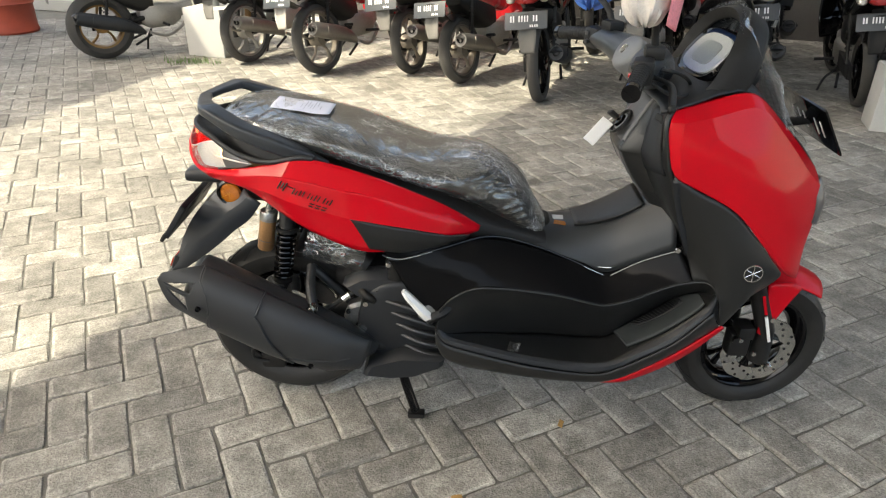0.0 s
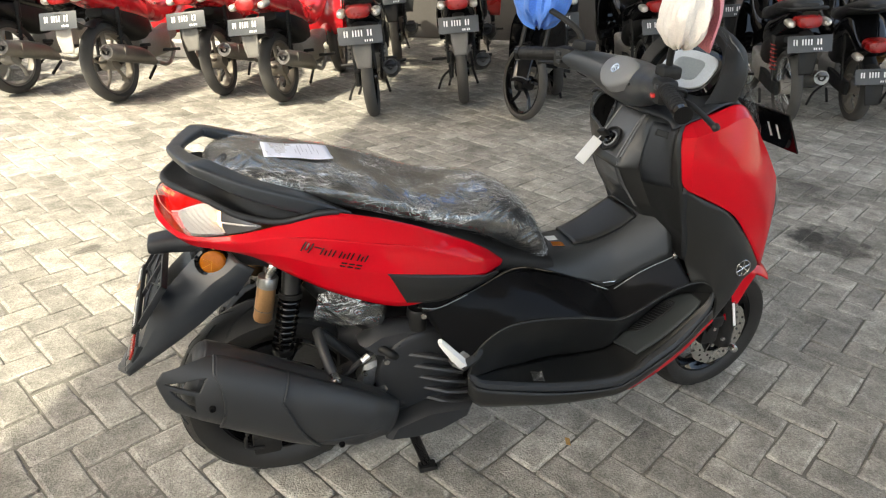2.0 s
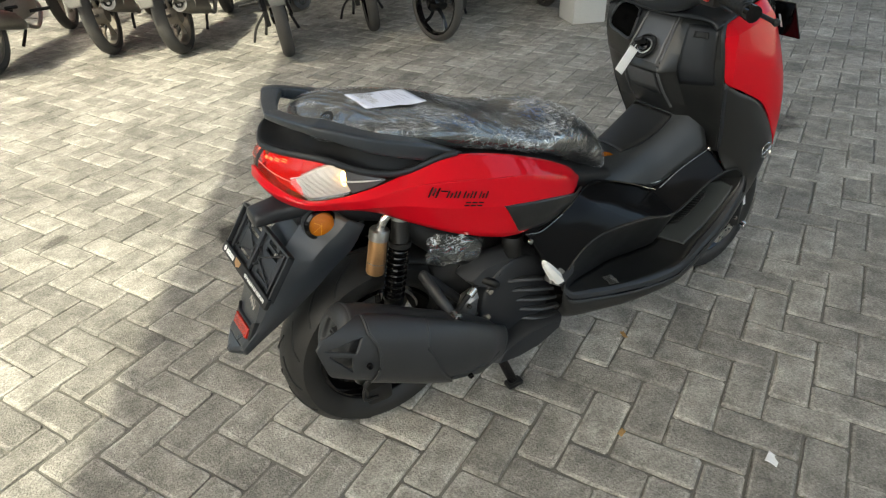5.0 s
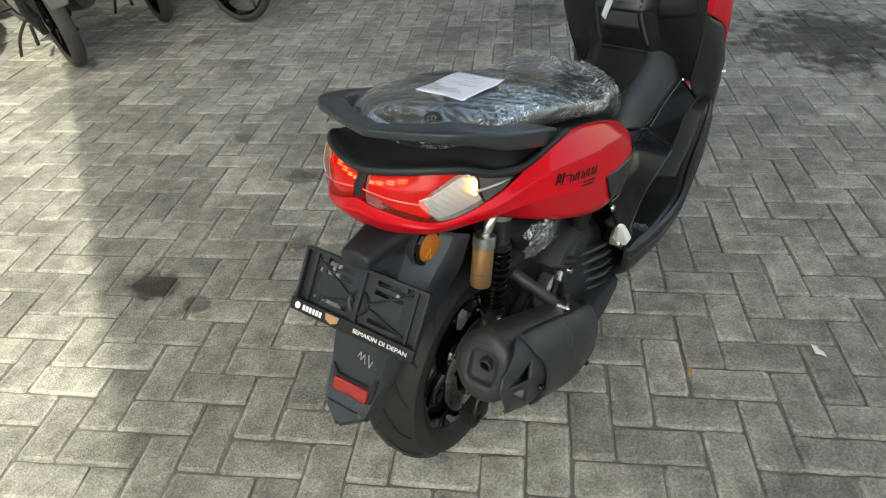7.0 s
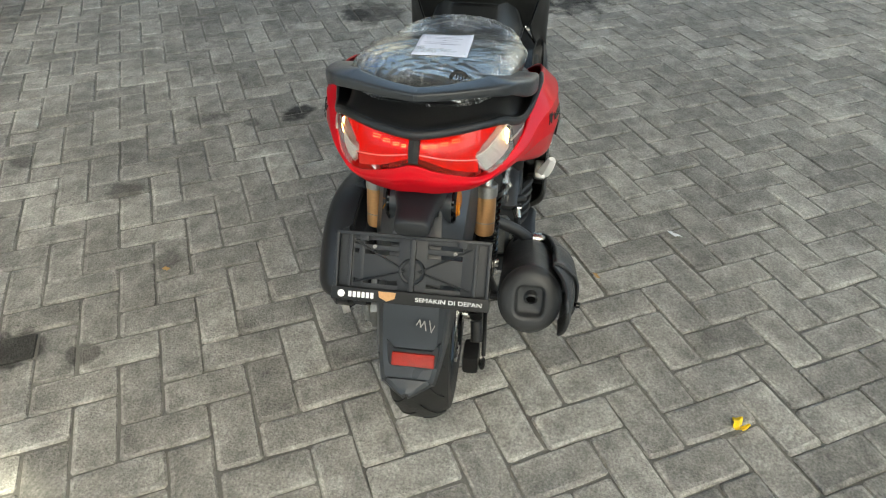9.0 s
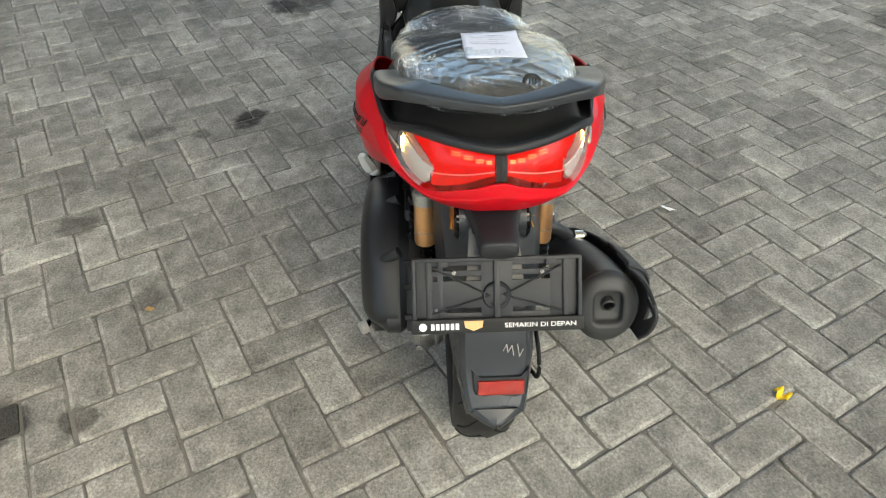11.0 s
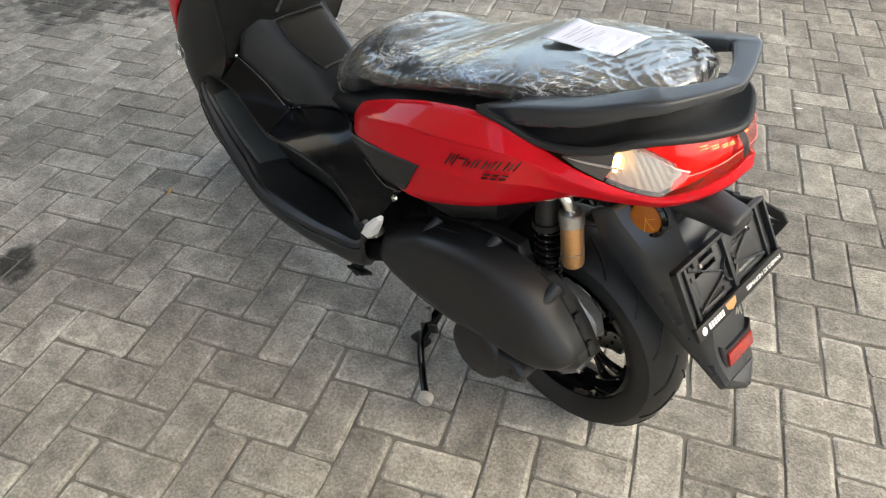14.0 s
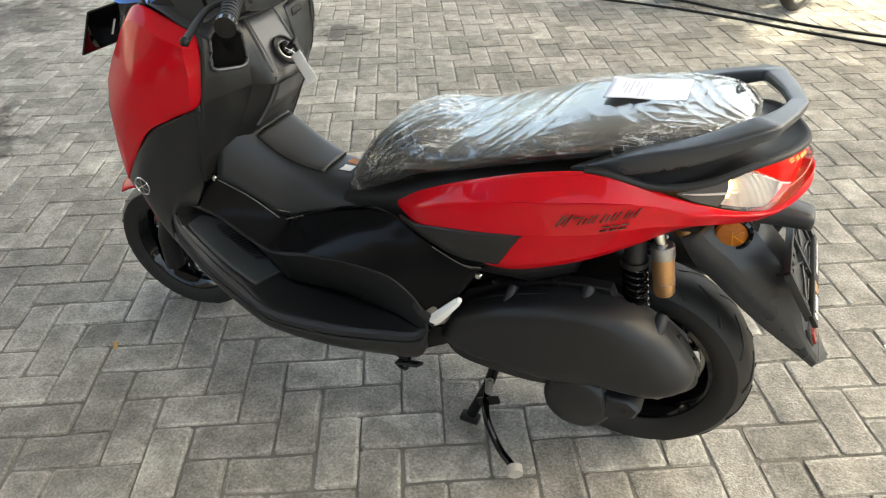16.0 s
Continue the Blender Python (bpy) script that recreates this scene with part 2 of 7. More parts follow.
PINK = mat("pink printed bag", (0.65, 0.22, 0.25), 0.6, vary=0.3, bump=0.4)
BLUE = mat("blue plastic", (0.08, 0.22, 0.65), 0.4, vary=0.2, bump=0.2)
CONCRETE = mat("whitewashed concrete", (0.42, 0.42, 0.40), 0.85, vary=0.12, scale=20, bump=0.5, fine=12)
# near-black base colour carries the shade under the canopy
WALL = mat("shade-dark wall", (0.10, 0.095, 0.09), 0.9, vary=0.15, scale=10, bump=0.4, fine=14)
# white so that the unseen roof bounces ground light into the shade
ROOF = mat("white roof sheet", (0.66, 0.66, 0.65), 0.6, 0.0, vary=0.15, bump=0.1)
BARREL = mat("rust red barrel", (0.36, 0.06, 0.03), 0.6, vary=0.3, bump=0.3)
YELLOW = mat("yellow wrapper", (0.80, 0.55, 0.02), 0.4, vary=0.3, bump=0.3)
LEAF = mat("dry leaf", (0.35, 0.20, 0.06), 0.7, vary=0.3, bump=0.3)
GRASS = mat("weed leaves", (0.07, 0.13, 0.03), 0.6, vary=0.3, bump=0.1)

# ---- mesh helpers ----


def cr(pts, n):
    """n points along a smooth curve through pts."""
    p = np.asarray(pts, float)
    if len(p) == 2:
        return np.array([p[0] + (p[1] - p[0]) * t for t in np.linspace(0, 1, n)])
    q = np.concatenate([[2 * p[0] - p[1]], p, [2 * p[-1] - p[-2]]])
    out = []
    for s in np.linspace(0, len(p) - 1, n):
        i = min(int(s), len(p) - 2)
        t = s - i
        a, b, c, d = q[i:i + 4]
        out.append(0.5 * ((2 * b) + (c - a) * t + (2 * a - 5 * b + 4 * c - d) * t * t + (3 * b - a - 3 * c + d) * t ** 3))
    return np.array(out)


def grid_faces(m, n, wrap=False):
    f = []
    for i in range(m - 1):
        for j in range(n if wrap else n - 1):
            k = (j + 1) % n
            f.append((i * n + j, i * n + k, (i + 1) * n + k, (i + 1) * n + j))
    return f


def patch(ctrl, m=24, n=10):
    """A smooth sheet through a grid of control points."""
    rows = [cr(r, n) for r in ctrl]
    cols = [cr([r[j] for r in rows], m) for j in range(n)]
    v = np.array([[cols[j][i] for j in range(n)] for i in range(m)]).reshape(-1, 3)
    return v, grid_faces(m, n)


def crs(pts, n, breaks):
    """Like cr, with a corner at each of the points named in breaks."""
    b = [0, *breaks, len(pts) - 1]
    out = []
    for i, j in zip(b[:-1], b[1:]):
        k = max(2, round(n * (j - i) / (len(pts) - 1)) + 1)
        q = cr(pts[i:j + 1], k)
        out.append(q if not out else q[1:])
    return np.concatenate(out)


def creased(ctrl, m=24, n=10, rows=(), cols=()):
    """A sheet through a grid of points, with sharp creases along some of its rows and columns."""
    r = [crs(np.asarray(q, float), n, cols) for q in ctrl]
    c = [crs(np.array([q[j] for q in r]), m, rows) for j in range(len(r[0]))]
    v = np.array(c).transpose(1, 0, 2)
    return v.reshape(-1, 3), grid_faces(v.shape[0], v.shape[1])


def strip(ctrl, m=30):
    """A sheet that is smooth along its rows of points, and faceted across them."""
    c = np.array(ctrl, float)
    v = np.array([cr(c[:, j], m) for j in range(c.shape[1])]).transpose(1, 0, 2).reshape(-1, 3)
    return v, grid_faces(m, c.shape[1])


def loft(rings, cap=True):
    """Rings of equal count, joined."""
    m, n = len(rings), len(rings[0])
    v = np.concatenate([np.asarray(r, float) for r in rings])
    f = grid_faces(m, n, True)
    if cap:
        f += [tuple(range(n))[::-1], tuple(range((m - 1) * n, m * n))]
    return v, f


def smooth_loft(rings, m=30, cap=True):
    r = np.array([np.asarray(q, float) for q in rings])
    s = np.array([cr(r[:, j], m) for j in range(r.shape[1])])
    return loft([s[:, i] for i in range(m)], cap)


def ring_yz(x, zc, ry, rz, n=24, p=2.5, yc=0.0):
    a = np.linspace(0, 2 * np.pi, n, endpoint=False)
    c, s = np.cos(a), np.sin(a)
    return np.stack([np.full(n, x), yc + ry * np.sign(c) * np.abs(c) ** (2 / p), zc + rz * np.sign(s) * np.abs(s) ** (2 / p)], -1)


def tube(path, rad, n=12, m=0, cap=True, up=(0, 0, 1), p_=2.0):
    """A round or oval rod along a path; rad: number, (across, up) or one for each point."""
    p = cr(path, m) if m else np.asarray(path, float)
    k = len(p)
    if isinstance(rad, (int, float)):
        rr = np.tile([rad, rad], (k, 1))
    elif isinstance(rad, tuple):
        rr = np.tile(rad, (k, 1))
    else:
        r0 = np.array([[q, q] if isinstance(q, (int, float)) else q for q in rad], float)
        rr = cr(r0, k)
    a = np.linspace(0, 2 * np.pi, n, endpoint=False)
    rings = []
    for i in range(k):
        t = p[min(i + 1, k - 1)] - p[max(i - 1, 0)]
        t = t / (np.linalg.norm(t) + 1e-9)
        u = np.asarray(up, float)
        if abs(t @ u) > 0.95:
            u = np.array([1.0, 0, 0])
        s = np.cross(t, u)
        s /= np.linalg.norm(s)
        w = np.cross(s, t)
        ca_, sa_ = np.sign(np.cos(a)) * np.abs(np.cos(a)) ** (2 / p_), np.sign(np.sin(a)) * np.abs(np.sin(a)) ** (2 / p_)
        rings.append(p[i] + np.outer(ca_ * rr[i][0], s) + np.outer(sa_ * rr[i][1], w))
    return loft(rings, cap)


def lathe(profile, c, n=40, axis="y", a0=0.0, a1=2 * math.pi):
    """A turned body: profile of (radius, along) round an axis through c."""
    full = abs(a1 - a0 - 2 * math.pi) < 1e-6
    a = np.linspace(a0, a1, n, endpoint=not full)
    rings = []
    for r, h in profile:
        x, z = r * np.cos(a), r * np.sin(a)
        hh = np.full(n, h)
        q = {"y": (x, hh, z), "z": (x, z, hh), "x": (hh, x, z)}[axis]
        rings.append(np.stack(q, -1) + np.asarray(c, float))
    v = np.concatenate(rings)
    return v, grid_faces(len(rings), n, full)


def prism(poly, y0, y1, bevel=0.006, smooth=0):
    """An outline in x and z, drawn out along y, with eased rims."""
    p = np.asarray(poly, float)
    if smooth:
        p = cr(np.concatenate([p, p[:1]]), smooth + 1)[:-1]
    c = p.mean(0)
    q = p + (c - p) / (np.linalg.norm(c - p, axis=1, keepdims=True) + 1e-9) * bevel
    s = 1 if y1 > y0 else -1
    rings = [np.stack([o[:, 0], np.full(len(o), y), o[:, 1]], -1) for o, y in ((q, y0), (p, y0 + s * bevel), (p, y1 - s * bevel), (q, y1))]
    return loft(rings)


def box(sx, sy, sz, c=(0, 0, 0), bevel=0.004, turn=None):
    """A box with eased edges."""
    bm = bmesh.new()
    bmesh.ops.create_cube(bm, size=1)
    for v in bm.verts:
        v.co = Vector((v.co.x * sx, v.co.y * sy, v.co.z * sz))
    if bevel:
        bmesh.ops.bevel(bm, geom=bm.edges[:], offset=min(bevel, 0.45 * min(sx, sy, sz)), segments=2, affect="EDGES", profile=0.6)
    v = np.array([q.co[:] for q in bm.verts])
    bm.verts.index_update()
    f = [tuple(q.index for q in g.verts) for g in bm.faces]
    bm.free()
    if turn is not None:
        v = v @ np.array(turn.to_3x3()).T
    return v + np.asarray(c, float), f


def join(*shapes):
    v, f, o = [], [], 0
    for a, b in shapes:
        v.append(np.asarray(a, float))
        f += [tuple(i + o for i in q) for q in b]
        o += len(a)
    return np.concatenate(v), f


def flip(shape):
    """The mirror image across the middle plane."""
    v = np.array(shape[0], float)
    v[:, 1] *= -1
    return v, [q[::-1] for q in shape[1]]


def moved(shape, m):
    v = np.asarray(shape[0], float)
    a = np.array(m)
    return v @ a[:3, :3].T + a[:3, 3], shape[1]


def thing(name, label, category, at=None, group="", kind=""):
    ob = new(name)
    ob.empty_display_size = 0.05
    if at is not None:
        ob.matrix_basis = at
    return tagged(ob, label, category, group, kind)


def part(name, shape, material, parent=None, label="", solid=0.0, smooth=True, sharp=40):
    """One mesh object under a thing or a part."""
    me = bpy.data.meshes.new(name)
    me.from_pydata([tuple(q) for q in shape[0]], [], shape[1])
    me.materials.append(material)
    if smooth:
        me.shade_smooth()
        me.set_sharp_from_angle(angle=radians(sharp))
    me.update()
    ob = new(name, me)
    if parent is not None:
        ob.parent = parent
    if solid:
        s = ob.modifiers.new("thickness", "SOLIDIFY")
        s.thickness, s.offset = solid, 0
    if label:
        ob["label"] = label
    return ob


def words(name, text, size, m, material, parent, depth=0.0006):
    cu = bpy.data.curves.new(name, "FONT")
    cu.body, cu.size, cu.extrude, cu.align_x = text, size, depth, "CENTER"
    tmp = bpy.data.objects.new(name, cu)
    scene.collection.objects.link(tmp)
    bpy.context.view_layer.update()
    me = bpy.data.meshes.new_from_object(tmp)
    bpy.data.objects.remove(tmp)
    me.materials.clear()
    me.materials.append(material)
    ob = new(name, me)
    ob.parent = parent
    ob.matrix_basis = m
    return ob

# ---- the setting ----
OFF = 5.2 / math.tan(SUN_EL)
SX, SY = -OFF * math.cos(SUN_AZ), -OFF * math.sin(SUN_AZ)


def slab(name, poly, z0, z1, material, label):
    p = np.asarray(poly, float)
    v, f = loft([np.column_stack([p, np.full(len(p), z)]) for z in (z0, z1)])
    return tagged(part(name, (v, f), material, smooth=False), label, "roof", kind="structure")


def over(pts):
    return [(x + SX, y + SY) for x, y in pts]


# roof out of view; its edge notches are shaped to drop sun patches
slab("canopy_roof_near", over([(-0.89 + 0.552 * -3.30, -3.30), (-0.89 + 0.552 * 7.5, 7.5), (9.5, 6.0), (9.5, -4.05), (1.0, -3.95), (0.92, -3.72), (0.62, -3.64), (0.48, -3.80), (0.40, -4.02), (0.16, -4.02), (0.15, -3.46), (-0.02, -3.54), (-0.05, -3.34), (-0.10, -3.24), (-0.32, -3.16), (-0.45, -3.36), (-0.47, -3.60), (-0.60, -3.72), (-0.64, -3.40), (-1.2, -3.46)]), 5.2, 5.26, ROOF, "unseen white canopy over the parked motorcycles, its edge notched for sun patches")
# unseen roof, added to cast the shade beyond the sunlit strip
slab("shade_roof_far", over([(-9.0, 0.4), (-3.0, 0.4), (-2.49, 2.45), (-1.75, 5.3), (-1.4, 8.0), (-9.0, 8.0)]), 5.2, 5.26, ROOF, "unseen canopy added to shade the yard's edge")


def row_pt(s, d):
    """A point s along the row of motorcycles and d behind their rear wheels."""
    a = radians(-17.4)
    return (-0.70 + s * math.cos(a) - d * math.sin(a), 4.0 + s * math.sin(a) + d * math.cos(a))


def wall(name, p, q, h, t, material, label):
    p, q = Vector(p), Vector(q)
    d = q - p
    m = Matrix.Translation((*((p + q) / 2), h / 2)) @ Matrix.Rotation(math.atan2(d.y, d.x), 4, "Z")
    ob = part(name, box(d.length, t, h, bevel=0.01), material, smooth=False)
    ob.matrix_basis = m
    return tagged(ob, label, "wall", kind="structure")


# added wall that closes off the sky; its dark colour stands for shade
wall("wall_back", row_pt(-6, 3.6), row_pt(12, 3.6), 5.19, 0.15, WALL, "added wall behind the motorcycles, dark in place of shade")
# three walls added out of view to dim the horizon in reflections
wall("wall_south", (-10, -9.5), (12.5, -9.5), 2.3, 0.15, FARWALL, "unseen wall added across the yard")
wall("wall_east", (12.5, -9.4), (12.5, 5.5), 2.3, 0.15, FARWALL, "unseen wall added at the far end")
wall("wall_west", (-10, -9.4), (-10, 9.0), 2.3, 0.15, FARWALL, "unseen wall added on the west side")
wall("kerb_back", row_pt(-5.5, 1.9), row_pt(1.0, 1.9), 0.14, 0.2, CONCRETE, "pale concrete kerb in front of the added back wall")


def post(x, y, turn, label, w, h):
    t = thing("canopy_post", label, "post", pose(x, y, 0, 0, 0, turn), "canopy posts")
    part("base", box(w, w, h, (0, 0, h / 2), 0.012), CONCRETE, t)
    part("column", tube([(0, 0, h - 0.01), (0, 0, 5.2)], 0.055, 20), STEELPOST, t, "grey painted steel column")
    return t


post(-1.873, 4.859, -17, "whitewashed concrete footing with a grey steel column", 0.40, 0.43)
post(3.38, 2.90, -17, "whitewashed concrete footing with a grey steel column", 0.28, 0.42)

# ---- the red scooter on its centre stand ----
scooter = thing("scooter", "glossy red and black scooter, seat wrapped in clear film", "scooter")
S = scooter


def both(name, shape, material, label="", solid=0.0, parent=None, sharp=40):
    a = part(name, shape, material, parent or S, label, solid, sharp=sharp)
    b = part(name, flip(shape), material, parent or S, label, solid, sharp=sharp)
    return a, b


def R(*pts):
    """Points of the scooter's right side, given with the distance from its middle plane."""
    return [(x, -y, z) for x, y, z in pts]


# wheels
def wheel(name, c, r, w, hub, spokes, turn, parent, label, tyre=TYRE, rim=GLOSS):
    base = new(name)
    base.parent = parent
    base["label"] = label
    base.matrix_basis = pose(*c, 0, 0, turn)
    b = r - w * 1.25
    prof = [(b - 0.004, -w * 0.62), (b + 0.006, -w * 0.80), (b + w * 0.45, -w * 1.0), (r - w * 0.42, -w * 0.97), (r - w * 0.13, -w * 0.66), (r - w * 0.02, -w * 0.3), (r, 0)]
    prof += [(q, -h) for q, h in prof[-2::-1]]
    part("tyre", lathe(prof, (0, 0, 0), 72), tyre, base, "black rubber tyre")
    t = r - w * 1.25
    rp = [(t + 0.004, -w * 0.72), (t - 0.006, -w * 0.78), (t - 0.022, -w * 0.5), (t - 0.03, -w * 0.15), (t - 0.03, w * 0.15), (t - 0.022, w * 0.5), (t - 0.006, w * 0.78), (t + 0.004, w * 0.72)]
    part("rim", lathe(rp, (0, 0, 0), 64), rim, base)
    part("hub", lathe([(0.002, -0.05), (hub * 0.7, -0.05), (hub, -0.03), (hub, 0.03), (hub * 0.7, 0.05), (0.002, 0.05)], (0, 0, 0), 32), rim, base)
    for i in range(spokes):
        a = 2 * math.pi * i / spokes
        for s in (-0.2, 0.2):
            p = [(hub * 0.9 * math.cos(a), 0, hub * 0.9 * math.sin(a)), (0.6 * t * math.cos(a + s * 0.5), 0.004, 0.6 * t * math.sin(a + s * 0.5)), ((t - 0.02) * math.cos(a + s), 0, (t - 0.02) * math.sin(a + s))]
            part("spoke", tube(p, [(0.011, 0.009), (0.009, 0.007), (0.010, 0.011)], 8, 8), rim, base)
    return base


rear_wheel = wheel("rear_wheel", (0, 0, 0.262), 0.25, 0.066, 0.055, 5, 0, S, "wide rear wheel with a gloss black rim")
STEER = 6
front_wheel = wheel("front_wheel", (1.335, 0.008, 0.216), 0.220, 0.053, 0.045, 5, STEER, S, "front wheel with a gloss black rim")


# tread grooves
def groove(r, w, a, parent):
    p = []
    for k in range(7):
        u = k / 6
        y = w * (0.12 + 0.72 * u)
        rr = r - 0.0015 - (0.13 * w * (y / w / 0.66) ** 2.2 if y < 0.66 * w else 0.13 * w + (y / w - 0.66) * w * 0.9)
        ang = a + 0.34 * u
        p.append((rr * math.cos(ang), y, rr * math.sin(ang)))
    return tube(p, (0.0035, 0.002), 6, 0)


for whl, r, w, k in ((rear_wheel, 0.251, 0.066, 16), (front_wheel, 0.221, 0.053, 14)):
    for i in range(k):
        g = groove(r, w, 2 * math.pi * i / k, whl)
        part("tread_groove", g, BLACK, whl)
        h = groove(r, w, 2 * math.pi * (i + 0.5) / k, whl)
        part("tread_groove", flip(h), BLACK, whl)

# brake discs
def disc(c, r0, r1, parent, turn):
    base = new("brake_disc")
    base.parent = parent
    base["label"] = "drilled steel brake disc"
    base.matrix_basis = pose(*c, 0, 0, turn)
    a = np.linspace(0, 2 * np.pi, 96, endpoint=False)
    wav = 1 + 0.012 * np.sign(np.sin(a * 10))
    rings = [np.stack([rr * ww * np.cos(a), np.full(96, y), rr * ww * np.sin(a)], -1) for rr, y, ww in ((r0, -0.002, 1), (r1, -0.002, wav), (r1, 0.002, wav), (r0, 0.002, 1), (r0, -0.002, 1))]
    part("rotor", loft([np.asarray(q) for q in rings], False), STEEL, base)
    for i in range(30):
        b = 2 * math.pi * i / 30
        q = r0 + (r1 - r0) * (0.3, 0.55, 0.8)[i % 3]
        part("hole", lathe([(0.0001, -0.0032), (0.0042, -0.0032), (0.0042, 0.0032), (0.0001, 0.0032)], (q * math.cos(b), 0, q * math.sin(b)), 8), BLACK, base)
    for i in range(5):
        b = 2 * math.pi * i / 5
        part("carrier", tube([(0.03 * math.cos(b), 0, 0.03 * math.sin(b)), ((r0 + 0.006) * math.cos(b + 0.3), 0, (r0 + 0.006) * math.sin(b + 0.3))], (0.008, 0.003), 8), GLOSS, base)
    return base


sd, cd = math.sin(radians(STEER)), math.cos(radians(STEER))
disc((1.335 + 0.062 * sd, -0.062 * cd + 0.008, 0.216), 0.066, 0.108, S, STEER)
disc((0, -0.066, 0.262), 0.07, 0.115, S, 0)

# front fork, caliper, fender
for y, off in ((-0.088, 0), (0.095, 0)):
    part("fork_leg", tube([(1.335 + (-y) * sd - 0.01, y + 0.008, 0.20), (1.325 - y * sd, y + 0.008, 0.30), (1.24 - y * sd, y + 0.008, 0.52)], [0.028, 0.025, 0.022], 16), BLACK, S)
part("fork_sticker", box(0.008, 0.004, 0.085, (1.322, -0.1145, 0.325), 0.001, Euler((0, radians(-18), 0)).to_matrix()), WHITE, S, "white lettered strip on the fork leg")
part("fork_sticker", box(0.008, 0.004, 0.06, (1.298, -0.1135, 0.40), 0.001, Euler((0, radians(-18), 0)).to_matrix()), RED, S, "red lettered strip on the fork leg")
caliper = part("brake_caliper", join(box(0.06, 0.05, 0.075, (1.262, -0.082, 0.262), 0.012), box(0.045, 0.06, 0.04, (1.272, -0.085, 0.305), 0.01), tube([(1.245, -0.10, 0.285), (1.245, -0.12, 0.285)], 0.011, 12)), BLACK, S, "black two-piston caliper")
part("axle_nut", lathe([(0.001, -0.018), (0.010, -0.018), (0.013, -0.012), (0.013, 0), (0.001, 0)], (1.345, -0.115, 0.205), 12), STEEL, S)
for q in ((1.262, -0.118, 0.232), (1.30, -0.116, 0.245), (1.255, -0.118, 0.29)):
    part("bolt", lathe([(0.001, -0.006), (0.006, -0.006), (0.007, 0), (0.001, 0.004)], q, 10), STEEL, caliper)
arc = []
for a in np.linspace(radians(55), radians(122), 9):
    rr = 0.246 + 0.012 * (1 - abs(a - 0.8) / 1.5)
    q = []
    for u in (-1, -0.75, -0.35, 0, 0.35, 0.75, 1):
        q.append((1.335 + (rr - 0.03 * abs(u) ** 2.5) * math.cos(a), 0.078 * u + 0.008 - 0.0, 0.216 + (rr - 0.03 * abs(u) ** 2.5) * math.sin(a)))
    arc.append(q)
fender = part("front_fender", patch(arc, 24, 18), RED, S, "glossy red front fender", 0.004)
both("fender_stay", patch([R((1.40, 0.082, 0.44), (1.36, 0.088, 0.37), (1.325, 0.094, 0.29)), R((1.37, 0.082, 0.455), (1.335, 0.088, 0.38), (1.315, 0.094, 0.295)), R((1.31, 0.08, 0.45), (1.31, 0.09, 0.39), (1.305, 0.094, 0.30))], 10, 12), RED, "", 0.006)
part("fender_bolt", lathe([(0.001, -0.008), (0.007, -0.008), (0.009, 0), (0.001, 0)], (1.337, -0.093, 0.345), 10), STEEL, S)

# red side panels, from the nose of each panel round to the tail's middle line
SIDE = [
    R((0.525, 0.150, 0.632), (0.523, 0.154, 0.628), (0.520, 0.155, 0.622), (0.515, 0.152, 0.618)),
    R((0.447, 0.184, 0.694), (0.445, 0.212, 0.672), (0.440, 0.222, 0.645), (0.43, 0.222, 0.622)),
    R((0.335, 0.200, 0.750), (0.330, 0.238, 0.715), (0.325, 0.249, 0.665), (0.32, 0.244, 0.606)),
    R((0.210, 0.204, 0.795), (0.205, 0.240, 0.750), (0.21, 0.249, 0.690), (0.235, 0.240, 0.602)),
    R((0.100, 0.200, 0.815), (0.090, 0.228, 0.770), (0.095, 0.236, 0.715), (0.12, 0.218, 0.638)),
    R((0.018, 0.184, 0.792), (0.010, 0.204, 0.768), (0.01, 0.208, 0.735), (0.03, 0.185, 0.678)),
    R((-0.050, 0.173, 0.776), (-0.06, 0.182, 0.757), (-0.058, 0.176, 0.737), (-0.03, 0.150, 0.705)),
    R((-0.122, 0.146, 0.762), (-0.13, 0.146, 0.753), (-0.12, 0.138, 0.735), (-0.08, 0.115, 0.712)),
    R((-0.176, 0.108, 0.761), (-0.182, 0.105, 0.751), (-0.165, 0.096, 0.731), (-0.12, 0.08, 0.710)),
    R((-0.218, 0.045, 0.788), (-0.220, 0.044, 0.767), (-0.198, 0.042, 0.737), (-0.145, 0.04, 0.708)),
    R((-0.226, 0.000, 0.803), (-0.227, 0.0, 0.776), (-0.204, 0.0, 0.740), (-0.15, 0.0, 0.708)),
]
for row, fr in zip(SIDE, (0.4, 0.45, 0.75, 0.92, 0.92, 0.85, 0.7, 0.6, 0.5, 0.4, 0.4)):
    p0, p1 = np.array(row[0]), np.array(row[1])
    row.insert(1, tuple(p0 * (1 - fr) + p1 * fr + np.array([0, -0.06 * np.sign(-p1[1]), 0.04]) * np.linalg.norm(p1 - p0)))
part("rear_body", creased(SIDE + [[(x, -y, z) for x, y, z in q] for q in SIDE[-2::-1]], 180, 20, (), (1, 3)), RED, S, "glossy red rear body panel", 0.005, sharp=14)
